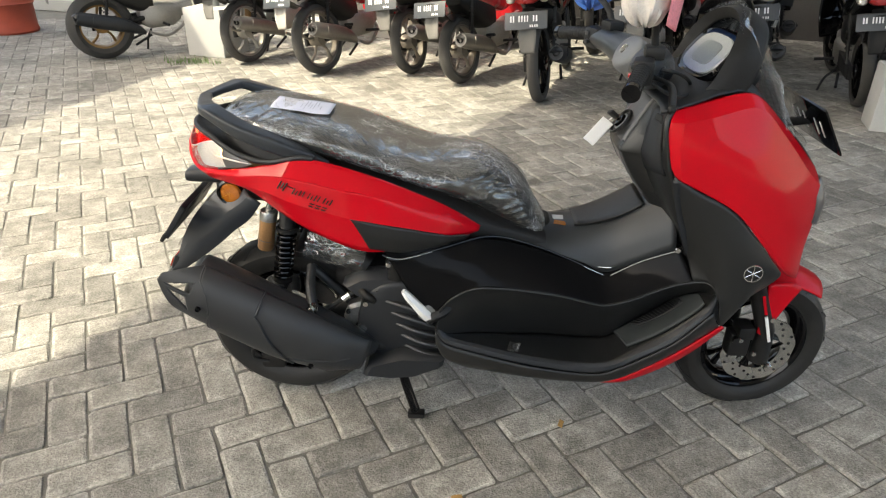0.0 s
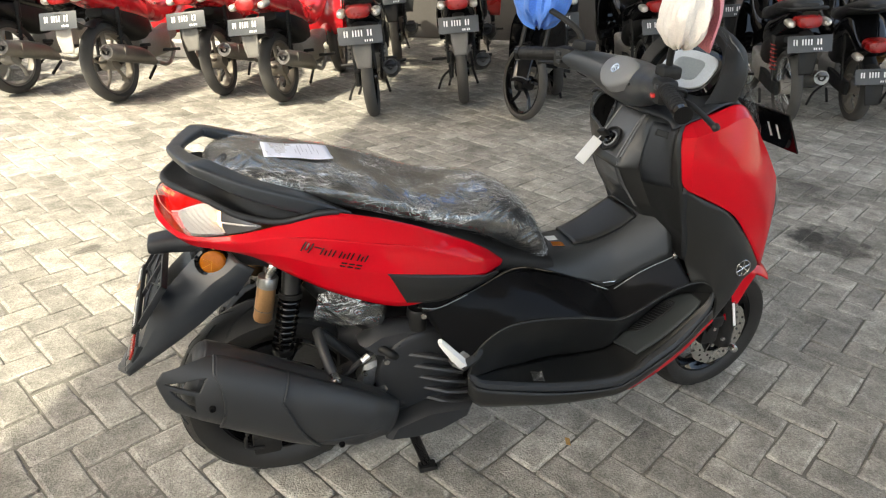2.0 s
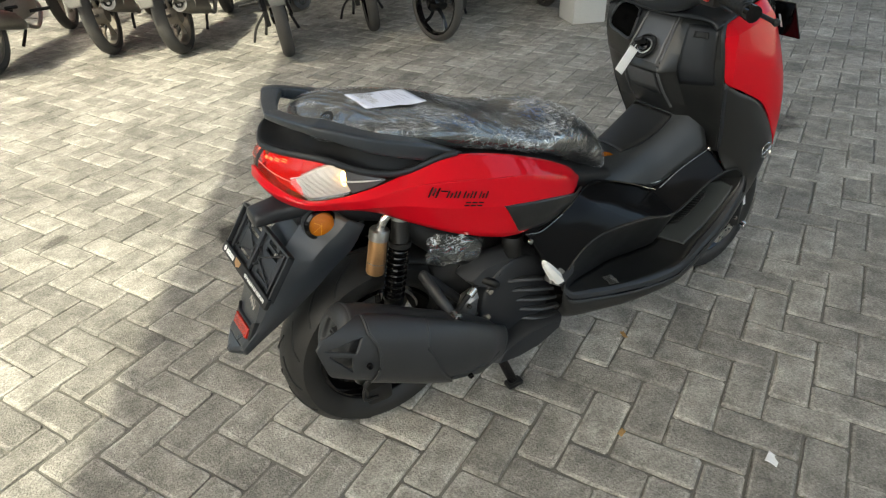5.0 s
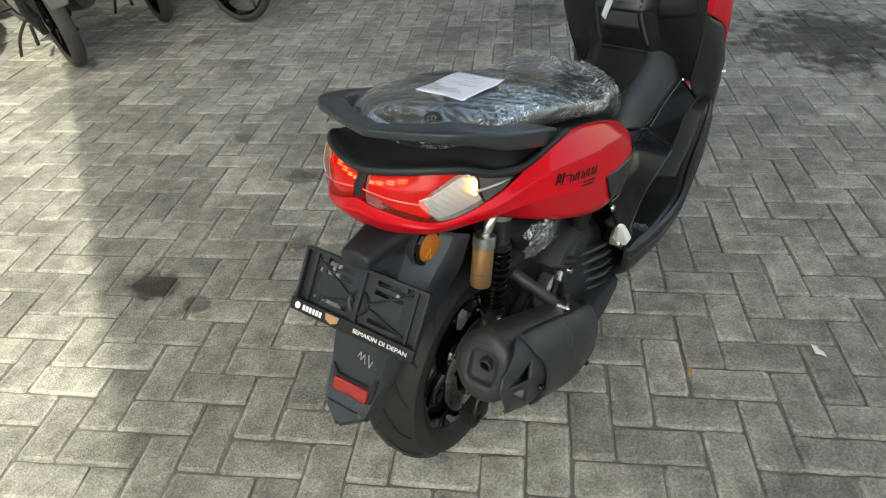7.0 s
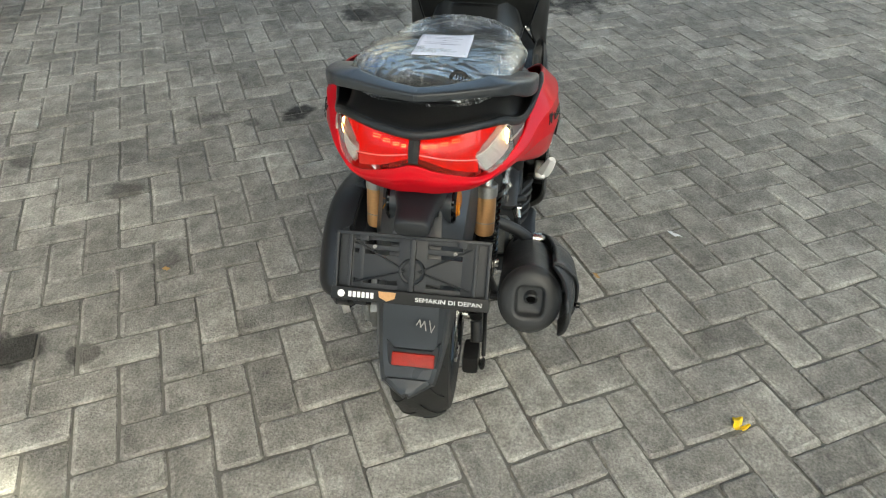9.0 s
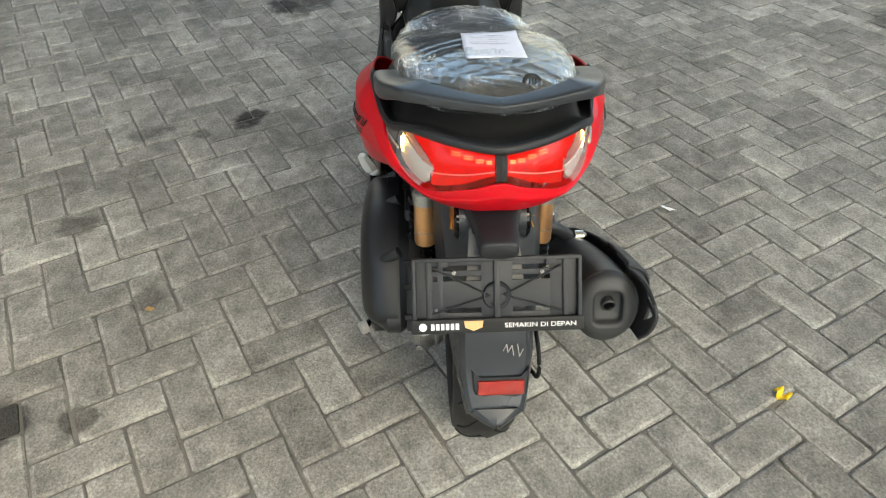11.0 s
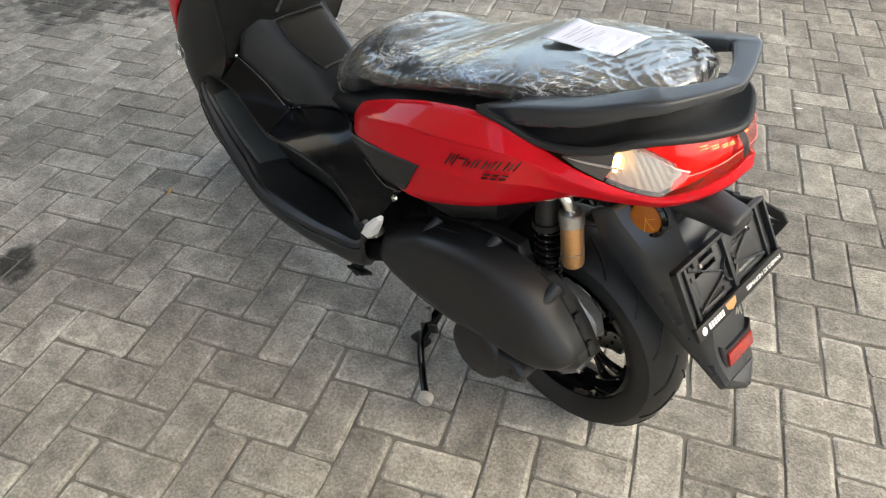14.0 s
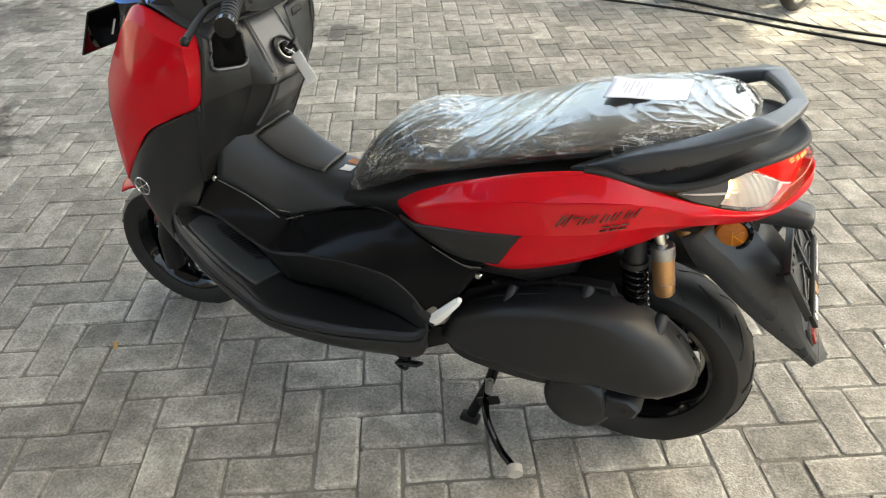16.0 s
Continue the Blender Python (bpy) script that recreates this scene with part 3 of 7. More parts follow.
# the dark infill under each red panel
INS = [R((0.218, 0.2535, 0.688), (0.222, 0.2535, 0.684), (0.227, 0.2535, 0.678)), R((0.262, 0.2535, 0.682), (0.262, 0.2565, 0.65), (0.262, 0.252, 0.612)), R((0.36, 0.248, 0.664), (0.355, 0.252, 0.635), (0.34, 0.247, 0.602)), R((0.45, 0.227, 0.640), (0.44, 0.229, 0.625), (0.42, 0.226, 0.608)), R((0.50, 0.192, 0.628), (0.495, 0.194, 0.622), (0.485, 0.194, 0.614))]
both("panel_infill", creased(INS, 24, 8, (1, 3), (1,)), WELL, "satin black triangular infill panel", 0.004)


def glyphs(plane, cells, material, parent):
    """Plain slanted bars in the place of lettering; cells of (along, up, long, high)."""
    for u, v, w, h in cells:
        q = []
        for a, b in ((0, 0), (w, 0), (w, h), (0, h)):
            q.append(plane(u + a + 0.55 * (v + b), v + b))
        part("emblem_bar", (np.array(q), [(0, 1, 2, 3)]), material, parent, "", 0.0015, smooth=False)


_pv = np.array(creased(SIDE, 120, 28, (), (1,))[0])


def panel_y(x, z):
    """How far the red panel stands out at a point of its side."""
    d = (_pv[:, 0] - x) ** 2 + (_pv[:, 2] - z) ** 2
    k = np.argsort(d)[:4]
    w = 1 / (d[k] + 1e-6)
    return float((-_pv[k, 1] * w).sum() / w.sum())


def emblem_plane(side):
    def f(u, v):
        x = 0.046 + u
        xx = x if side < 0 else 0.160 - u
        zz = (0.752 - 0.25 * u if side < 0 else 0.722 + 0.26 * u) + v
        return (xx, side * (panel_y(xx, zz) + 0.0045), zz)
    return f


CELLS = [(0.0, -0.002, 0.003, 0.022), (0.007, 0.002, 0.003, 0.016), (0.014, -0.002, 0.003, 0.022), (0.020, 0.012, 0.014, 0.0025)]
CELLS += [(0.036 + 0.0078 * k + 0.005 * (k // 4), 0.0, 0.0026, 0.015 - 0.004 * (k % 4 == 1)) for k in range(11)]
CELLS += [(0.084 + 0.015 * (k // 2), -0.018 + 0.007 * (k % 2), 0.011, 0.0028) for k in range(6)]
for sgn in (-1, 1):
    em = new("emblem")
    em.parent = S
    em["label"] = "raised black model emblem"
    glyphs(emblem_plane(sgn), CELLS, EMBLEM, em)

# tail lamp band
LAMP = [
    [(-0.203, 0.0, 0.842), (-0.218, 0.0, 0.826), (-0.224, 0.0, 0.806)],
    [(-0.198, 0.020, 0.842), (-0.216, 0.020, 0.822), (-0.222, 0.020, 0.800)],
    [(-0.186, 0.060, 0.844), (-0.206, 0.062, 0.815), (-0.210, 0.064, 0.780)],
    [(-0.164, 0.108, 0.848), (-0.180, 0.111, 0.808), (-0.179, 0.113, 0.764)],
    [(-0.126, 0.141, 0.840), (-0.134, 0.146, 0.804), (-0.127, 0.149, 0.767)],
    [(-0.066, 0.164, 0.806), (-0.064, 0.168, 0.794), (-0.056, 0.172, 0.779)],
    [(-0.024, 0.1755, 0.791), (-0.023, 0.176, 0.790), (-0.022, 0.177, 0.789)],
]
lamp = np.array([[(x, -y, z) for x, y, z in r] for r in LAMP])


def band(i0, i1, m, inset=0.0, lo=0.0, hi=1.0):
    """A stretch of the lamp band between two stations."""
    full = [cr(lamp[:, j], 61) for j in range(3)]
    a, b = int(i0 * 10), int(i1 * 10)
    rows = []
    for i in range(a, b + 1):
        c = cr([full[j][i] for j in range(3)], 11)
        c = c[int(lo * 10):int(hi * 10) + 1]
        d = np.array([-0.6, -0.0, 0.0]) if i < 30 else np.array([-0.2, -0.6, 0])
        rows.append(c - d * inset)
    v = np.array(rows).reshape(-1, 3)
    return v, grid_faces(len(rows), len(rows[0]))


def lamp_sheet(i0, i1, low, high, inset=0.0, k=7, step=0.1, jag=0.0):
    """Part of the lamp band, its lower and upper bounds given along the stations."""
    full = [cr(lamp[:, j], 121) for j in range(3)]
    rows = []
    ss = np.arange(i0, i1 + 0.01, step)
    for a, s in enumerate(ss):
        i = min(120, int(round(s * 20)))
        c = cr([full[j][i] for j in range(3)], 41)
        d = np.array([-0.6, 0.0, 0.0]) if s < 3 else np.array([-0.35, -0.5, 0])
        lo_, hi_ = float(np.interp(s, *low)), float(np.interp(s, *high))
        rows.append([c[int(round(40 * (lo_ + (hi_ - lo_) * u)))] - d * (inset + jag * ((a + b) % 2)) for b, u in enumerate(np.linspace(0, 1, k))])
    v = np.array(rows).reshape(-1, 3)
    return v, grid_faces(len(rows), k)


RLENS = clear("red lens", (0.32, 0.001, 0.002), 0.36, 0.04)
TIPM = mat("smoked lamp tip", (0.07, 0.065, 0.065), 0.3, vary=0.1, bump=0, coat=0.3)
# pale tint stands for the pavement mirrored in the lower facet
RPALE = clear("reflection-pale red lens", (0.45, 0.03, 0.02), 0.16, 0.08)
# light colour stands for the highlight along the lens crease
CREASE = mat("lens edge glint", (0.75, 0.22, 0.18), 0.15, vary=0.1, bump=0)
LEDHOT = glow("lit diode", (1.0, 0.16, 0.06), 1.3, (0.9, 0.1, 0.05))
RLENS.node_tree.nodes["Principled BSDF"].inputs["Specular IOR Level"].default_value = 0.25
CUT = ((2.75, 3.2, 4.25), (0.52, 0.40, 0.0))
BOT = ((2.75, 3.25, 4.5), (0.66, 1.0, 1.0))
for sh in (lambda q: q, flip):
    tl = part("tail_lamp", sh(band(0.5, 2.8, 20)), RLENS, S, "clear red tail lamp lens")
    part("side_lens", sh(lamp_sheet(2.8, 4.2, ((0, 9), (0, 0)), CUT)), RLENS, tl, "red lens wrapping round the side")
    part("lower_lens", sh(lamp_sheet(2.8, 3.25, BOT, ((0, 9), (1, 1)))), RLENS, tl)
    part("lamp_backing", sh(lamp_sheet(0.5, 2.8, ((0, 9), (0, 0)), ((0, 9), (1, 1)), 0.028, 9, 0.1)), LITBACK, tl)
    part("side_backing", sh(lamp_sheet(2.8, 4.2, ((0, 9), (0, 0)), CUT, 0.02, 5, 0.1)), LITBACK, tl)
    full = np.array(band(0.5, 2.8, 24, 0.014)[0]).reshape(-1, 11, 3)
    for a, row in ((3, 3.6), (7, 3.2), (11, 2.5), (15, 1.9)):
        for k in range(4):
            for h in range(2):
                u, w = a + 0.75 * k, row + 0.6 * h
                q = full[int(u)][int(w)] * (1 - u % 1) + full[int(u) + 1][int(w)] * (u % 1) + (full[int(u)][int(w) + 1] - full[int(u)][int(w)]) * (w % 1)
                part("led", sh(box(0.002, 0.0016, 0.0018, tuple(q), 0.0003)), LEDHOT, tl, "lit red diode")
    part("lamp_crease", sh(tube([band(0.6, 2.8, 2, -0.001)[0][k * 11 + 6] for k in range(23)], 0.0009, 6)), CREASE, tl, "light red rib for the glint on the lens crease")
    part("lower_facet", sh(band(0.6, 2.75, 20, -0.0008, 0.62, 1.0)), RPALE, tl, "lower facet of the lens, paled for the pavement's reflection")
    it = part("turn_signal", sh(lamp_sheet(2.75, 4.5, CUT, BOT)), LENS, S, "clear turn signal lens")
    part("reflector", sh(lamp_sheet(2.75, 4.5, CUT, BOT, 0.018, 9, 0.1, 0.0013)), SILVER, it, "faceted bright reflector bowl", smooth=False)
    part("signal_edge", sh(tube([lamp_sheet(2.75, 4.25, CUT, BOT, -0.001, 2)[0][2 * k] for k in range(16)], 0.0014, 6)), SILVER, it)
    part("bulb", sh(lathe([(0.0005, -0.017), (0.0045, -0.014), (0.0058, -0.003), (0.0055, 0.010), (0.0005, 0.016)], (-0.098, -0.145, 0.800), 16, "z")), AMBER, it, "amber bulb, lit")
    part("lamp_tip", sh(lamp_sheet(4.5, 6.0, ((0, 9), (0, 0)), ((0, 9), (1, 1)))), TIPM, it, "smoked clear lens tip")
    part("tip_line", sh(tube([lamp_sheet(4.3, 5.9, ((0, 9), (0, 0)), ((0, 9), (1, 1)), -0.002)[0][7 * k + 3] for k in range(16)], [0.0022, 0.0018, 0.0006], 6, 16)), SILVER, it)
part("lamp_bridge", join(band(0, 0.5, 5), flip(band(0, 0.5, 5))), BLACK, S)

# rear trim and grab rail
TRIM = []
for (a, b) in (((-0.207, 0.0, 0.843), (-0.10, 0.0, 0.862)), ((-0.190, 0.06, 0.845), (-0.095, 0.05, 0.864)), ((-0.163, 0.106, 0.846), (-0.075, 0.09, 0.866)), ((-0.124, 0.140, 0.837), (-0.04, 0.125, 0.862)), ((-0.064, 0.167, 0.808), (0.02, 0.145, 0.85)), ((0.010, 0.185, 0.794), (0.08, 0.155, 0.838)), ((0.09, 0.202, 0.812), (0.12, 0.170, 0.820)), ((0.13, 0.203, 0.812), (0.135, 0.18, 0.814))):
    lip = ((a[0] * 0.97 + b[0] * 0.03), (a[1] * 0.97 + b[1] * 0.03), a[2] + 0.009)
    bed = ((a[0] * 0.80 + b[0] * 0.20), (a[1] * 0.80 + b[1] * 0.20), a[2] + 0.001)
    deep = ((a[0] * 0.45 + b[0] * 0.55), (a[1] * 0.45 + b[1] * 0.55) - 0.002, a[2] - 0.004)
    TRIM.append(R(a, lip, bed, deep, b))
LIP = [q[0] for q in TRIM][::-1] + [(q[0][0], -q[0][1], q[0][2]) for q in TRIM[1:]]
trim = part("tail_trim", patch(TRIM[::-1] + [[(x, -y, z) for x, y, z in q] for q in TRIM[1:]], 90, 20), BLACK, S, "black recessed tail trim", 0.006)
part("trim_lip", tube([(x, y, z + 0.004) for x, y, z in LIP], (0.004, 0.006), 10, 120), MATTE, trim, "matte black lower lip")
RAIL = [(0.160, -0.172, 0.796), (0.115, -0.173, 0.809), (0.05, -0.173, 0.836), (-0.04, -0.163, 0.868), (-0.104, -0.138, 0.897), (-0.126, -0.123, 0.905), (-0.137, -0.107, 0.906), (-0.160, -0.054, 0.905), (-0.1735, -0.006, 0.904), (-0.1745, 0.0, 0.904)]
RAIL = RAIL + [(x, -y, z) for x, y, z in RAIL[-2::-1]]
SIZE = [(0.003, 0.005), (0.014, 0.014), (0.024, 0.018), (0.024, 0.0165), (0.025, 0.0125), (0.025, 0.0112), (0.021, 0.0095), (0.0165, 0.0082), (0.0150, 0.0078), (0.0150, 0.0078)]
part("grab_rail", tube(RAIL, SIZE + SIZE[-2::-1], 28, 110, p_=5.0), SATIN, S, "satin black passenger grab rail", sharp=40)

# seat
def seat_rings(grow=0.0, crumple=0.0):
    out = []
    for x, top, low, hw, p in ((-0.122, 0.874, 0.862, 0.060, 2.2), (-0.106, 0.886, 0.857, 0.098, 2.4), (-0.07, 0.893, 0.853, 0.124, 2.6), (0.02, 0.889, 0.835, 0.146, 2.7), (0.12, 0.871, 0.80, 0.158, 2.7), (0.20, 0.850, 0.78, 0.164, 2.6), (0.30, 0.815, 0.748, 0.166, 2.5), (0.40, 0.787, 0.71, 0.162, 2.4), (0.50, 0.782, 0.665, 0.146, 2.3), (0.57, 0.760, 0.62, 0.128, 2.3), (0.635, 0.706, 0.59, 0.110, 2.4), (0.685, 0.625, 0.575, 0.075, 2.3), (0.70, 0.602, 0.58, 0.045, 2.2)):
        c, h = (top + low) / 2, (top - low) / 2
        out.append(ring_yz(x, c, hw + grow, h + grow, 40, p))
    return out


part("seat", smooth_loft(seat_rings(), 60), VINYL, S, "black vinyl stepped seat")
NA = 280


def ridge(u, w, fu, fw, seed, k):
    """A sharp narrow fold line: fine across u, drawn out along w."""
    return max(0.0, 1 - abs(noise.noise((u * fu + seed, w * fw - seed, seed * 1.7))) * k) ** 2


def patchy(x, s, seed, lift):
    """Where a set of folds shows, between 0 and 1."""
    return max(0.0, min(1.0, 2.6 * (noise.noise((x * 7 + seed, s * 7, seed)) + lift)))


v, f = smooth_loft([np.stack([cr(np.concatenate([q, q[:1]])[:, c:c + 1], NA + 1)[:-1, 0] for c in range(3)], -1) for q in seat_rings(0.0045)], 460)
v = v.copy()
for k in range(len(v)):
    x, y, z = v[k]
    a = (k % NA) / NA * 2 * math.pi
    s = 0.30 * a / math.pi
    side = max(0.0, 1 - abs(math.sin(a)) * 1.15) if math.sin(a) > 0 else 1.0
    wx, ws = x + 0.012 * noise.noise((x * 8, s * 8, 3.1)), s + 0.012 * noise.noise((x * 8, s * 8, 8.4))
    front, tail = max(0.0, min(1.0, (x - 0.40) / 0.12)), max(0.0, min(1.0, (0.04 - x) / 0.12))
    d = 0.0024 * noise.noise((wx * 7, ws * 7, 1.0)) + 0.0012 * noise.noise((wx * 19, ws * 19, 2.0))
    d += 0.0020 * patchy(x, s, 1.3, 0.16) * ridge(0.80 * wx + 0.60 * ws, 0.80 * ws - 0.60 * wx, 44, 6, 2.3, 3.4)
    d += 0.0020 * patchy(x, s, 4.7, 0.14) * ridge(0.70 * wx - 0.71 * ws, 0.70 * ws + 0.71 * wx, 40, 5, 5.9, 3.4)
    d += 0.0014 * patchy(x, s, 8.1, 0.10) * ridge(ws, wx, 46, 5, 7.7, 3.0)
    d += 0.0026 * (0.9 * side + 0.5 * tail) * patchy(x, s, 2.9, 0.16) * ridge(wx + 0.35 * ws, ws, 52, 8, 4.4, 2.4)
    d += 0.0042 * front * patchy(x, s, 6.2, 0.55) * ridge(0.55 * wx + 0.85 * ws, wx - 0.5 * ws, 62, 8, 1.2, 2.0)
    c = np.array([x, 0, 0.66 + 0.12 * max(0, 0.5 - x)])
    q = np.array([0, y, z - c[2]])
    q = q / (np.linalg.norm(q) + 1e-6)
    v[k] = v[k] + q * max(d, -0.003)
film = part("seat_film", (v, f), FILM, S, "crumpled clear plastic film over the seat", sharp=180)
mark = part("seat_mark", moved(lathe([(0.011, 0.0), (0.0135, 0.0012), (0.0165, 0.0012), (0.018, 0.0)], (0, 0, 0), 28, "z"), pose(-0.086, -0.059, 0.893, 14, -42, 0)), BLACK, S, "round embossed mark on the seat's back")
for k in (-1, 0, 1):
    part("mark_bar", moved(box(0.018, 0.0022, 0.001, bevel=0), pose(-0.086, -0.059, 0.893, 14, -42, 0) @ pose(0, 0.0055 * k, 0.0006)), BLACK, mark)
part("seat_lip", tube([(0.66, -0.06, 0.585), (0.70, -0.03, 0.588), (0.705, 0, 0.59), (0.70, 0.03, 0.588), (0.66, 0.06, 0.585)], 0.012, 10, 20), BLACK, S)

# tunnel between the footboards
TUN = []
for x, hw, top, edge in ((0.56, 0.115, 0.600, 0.585), (0.66, 0.112, 0.592, 0.555), (0.755, 0.112, 0.588, 0.522), (0.853, 0.118, 0.612, 0.492), (0.93, 0.132, 0.655, 0.530), (1.02, 0.150, 0.725, 0.580)):
    TUN.append([(x, -hw, edge), (x, -hw * 0.80, edge * 0.45 + top * 0.55), (x, -hw * 0.5, top - 0.006), (x, 0, top), (x, hw * 0.5, top - 0.006), (x, hw * 0.80, edge * 0.45 + top * 0.55), (x, hw, edge)])
part("tunnel_cover", patch(TUN, 30, 25), TUNNEL, S, "dark grey centre tunnel cover", 0.006)
LID = []
for x, hw in ((0.778, 0.048), (0.83, 0.060), (0.89, 0.068), (0.945, 0.068)):
    t = np.interp(x, [0.755, 0.853, 0.93, 1.02], [0.588, 0.612, 0.655, 0.725])
    LID.append([(x, -hw, t - 0.002), (x, -hw * 0.94, t + 0.005), (x, 0, t + 0.007), (x, hw * 0.94, t + 0.005), (x, hw, t - 0.002)])
part("fuel_lid", patch(LID, 16, 14), WELL, S, "dark grey fuel lid", 0.003)
part("warning_sticker", moved(box(0.032, 0.024, 0.001, bevel=0), pose(0.742, -0.03, 0.5905, 0, 2, -10)), ORANGE, S, "orange and white warning sticker")
part("warning_sticker", moved(box(0.032, 0.026, 0.001, bevel=0), pose(0.742, 0.005, 0.591, 0, 2, 0)), WHITE, S, "white warning sticker")

# gloss black side covers
COV = []
for k, (t, u) in enumerate((((0.285, 0.225, 0.605), (0.400, 0.238, 0.400)), ((0.40, 0.208, 0.608), (0.436, 0.247, 0.452)), ((0.50, 0.175, 0.610), (0.50, 0.249, 0.502)), ((0.60, 0.140, 0.588), (0.583, 0.246, 0.509)), ((0.70, 0.120, 0.550), (0.718, 0.229, 0.484)), ((0.80, 0.114, 0.514), (0.826, 0.209, 0.448)), ((0.86, 0.118, 0.491), (0.885, 0.201, 0.446)), ((0.94, 0.134, 0.535), (0.976, 0.191, 0.482)), ((1.03, 0.152, 0.582), (1.065, 0.196, 0.514)))):
    t, u = np.array(t), np.array(u)
    out = (0.008, 0.010, 0.012, 0.010, 0.004, -0.004, -0.005, -0.003, 0.0)[k]
    COV.append(R(tuple(t), tuple(t * 0.6 + u * 0.4 + np.array([0, out, 0.6 * out])), tuple(t * 0.25 + u * 0.75 + np.array([0, out * 0.7, 0.5 * out])), tuple(u)))
both("side_cover", patch(COV, 60, 18), PANEL, "gloss black side cover", 0.004)
both("cover_edge", tube(R((0.29, 0.2385, 0.588), (0.33, 0.240, 0.578), (0.43, 0.222, 0.602), (0.55, 0.168, 0.612), (0.66, 0.125, 0.57), (0.76, 0.122, 0.53), (0.855, 0.128, 0.488)), 0.0028, 8, 40), GLOSS)
# light metal tubes drawn where the gloss edges catch a highlight
both("cover_glint", tube(R((0.30, 0.2425, 0.585), (0.34, 0.242, 0.5805), (0.41, 0.2305, 0.597)), 0.0013, 6, 20), STEELCAN, "thin light line for the highlight under the infill panel")
both("tunnel_glint", tube(R((0.872, 0.1295, 0.489), (0.94, 0.140, 0.537), (1.02, 0.1545, 0.578)), 0.0013, 6, 20), STEELCAN, "thin light line for the highlight on the tunnel cover")
both("cover_tip", tube(R((0.80, 0.128, 0.512), (0.853, 0.129, 0.489), (0.838, 0.124, 0.510), (0.87, 0.130, 0.512)), 0.0016, 8), STEEL, "thin light line for the highlight on the tunnel cover")

# footboards: a recess with a wall, a flat floor that rises to the front, and a raised outer edge
DECK = [
    R((0.420, 0.245, 0.378), (0.430, 0.238, 0.372), (0.436, 0.243, 0.366), (0.420, 0.245, 0.376)),
    R((0.436, 0.247, 0.447), (0.470, 0.210, 0.345), (0.462, 0.240, 0.346), (0.450, 0.2525, 0.343)),
    R((0.498, 0.248, 0.500), (0.530, 0.178, 0.330), (0.535, 0.240, 0.328), (0.532, 0.257, 0.320)),
    R((0.583, 0.245, 0.507), (0.610, 0.148, 0.310), (0.620, 0.244, 0.308), (0.620, 0.2585, 0.299)),
    R((0.718, 0.228, 0.482), (0.715, 0.114, 0.290), (0.730, 0.245, 0.289), (0.730, 0.260, 0.280)),
    R((0.826, 0.208, 0.446), (0.815, 0.110, 0.282), (0.835, 0.246, 0.285), (0.825, 0.260, 0.272)),
    R((0.866, 0.2025, 0.4435), (0.885, 0.122, 0.293), (0.885, 0.244, 0.295), (0.885, 0.258, 0.285)),
    R((0.920, 0.196, 0.457), (0.930, 0.112, 0.320), (0.935, 0.233, 0.323), (0.945, 0.256, 0.320)),
    R((0.976, 0.190, 0.480), (1.000, 0.100, 0.361), (1.000, 0.228, 0.362), (1.021, 0.252, 0.366)),
    R((1.030, 0.192, 0.503), (1.052, 0.101, 0.404), (1.050, 0.227, 0.402), (1.070, 0.246, 0.415)),
    R((1.075, 0.200, 0.516), (1.088, 0.125, 0.440), (1.085, 0.227, 0.437), (1.100, 0.241, 0.445)),
    R((1.100, 0.211, 0.516), (1.106, 0.160, 0.464), (1.104, 0.226, 0.462), (1.111, 0.236, 0.475)),
    R((1.113, 0.228, 0.499), (1.113, 0.215, 0.490), (1.113, 0.222, 0.489), (1.114, 0.229, 0.495))]
DECK = [[np.array(p) for p in q] for q in DECK]
both("footwell_wall", patch([[u, u * 0.93 + i * 0.07 + np.array([0, 0.005, 0.003]), u * 0.5 + i * 0.5 + np.array([0, 0.005, -0.004]), i * 0.94 + u * 0.06 + np.array([0, 0.002, -0.003]), i] for u, i, o, d in DECK], 90, 14), WELL, "black footwell side", 0.003)
both("footboard", patch([[i, i * 0.5 + o * 0.5 + np.array([0, 0, -0.001]), o] for u, i, o, d in DECK], 90, 8), WELL, "black plastic footboard", 0.003)
both("footboard_edge", creased([[o, o * 0.72 + d * 0.28 + np.array([0, 0, 0.011]), o * 0.25 + d * 0.75 + np.array([0, 0, 0.010]), d] for u, i, o, d in DECK], 90, 10, (), (1, 2)), MATTE, "raised outer edge of the footboard", 0.003, sharp=25)
both("footwell_rim", tube([u + np.array([0, -0.001, 0.001]) for u, i, o, d in DECK], 0.0036, 8, 120), WELL, "rounded rim of the footwell")
MATT = [R((0.905, 0.122, 0.305), (0.925, 0.210, 0.317)), R((0.945, 0.117, 0.329), (0.958, 0.211, 0.336)), R((1.000, 0.108, 0.361), (1.000, 0.213, 0.362)), R((1.048, 0.109, 0.401), (1.050, 0.214, 0.403)), R((1.082, 0.132, 0.434), (1.085, 0.214, 0.437)), R((1.100, 0.168, 0.458), (1.100, 0.210, 0.456))]
MATT = [[np.array(p) + np.array([-0.004, 0, 0.005]) for p in q] for q in MATT]
PAD = [R((0.948, 0.122, 0.330), (0.966, 0.146, 0.341)), R((1.000, 0.115, 0.361), (1.010, 0.152, 0.369)), R((1.044, 0.114, 0.398), (1.055, 0.157, 0.408)), R((1.066, 0.134, 0.419), (1.068, 0.150, 0.421))]
PAD = [[np.array(p) + np.array([-0.006, 0, 0.0075]) for p in q] for q in PAD]
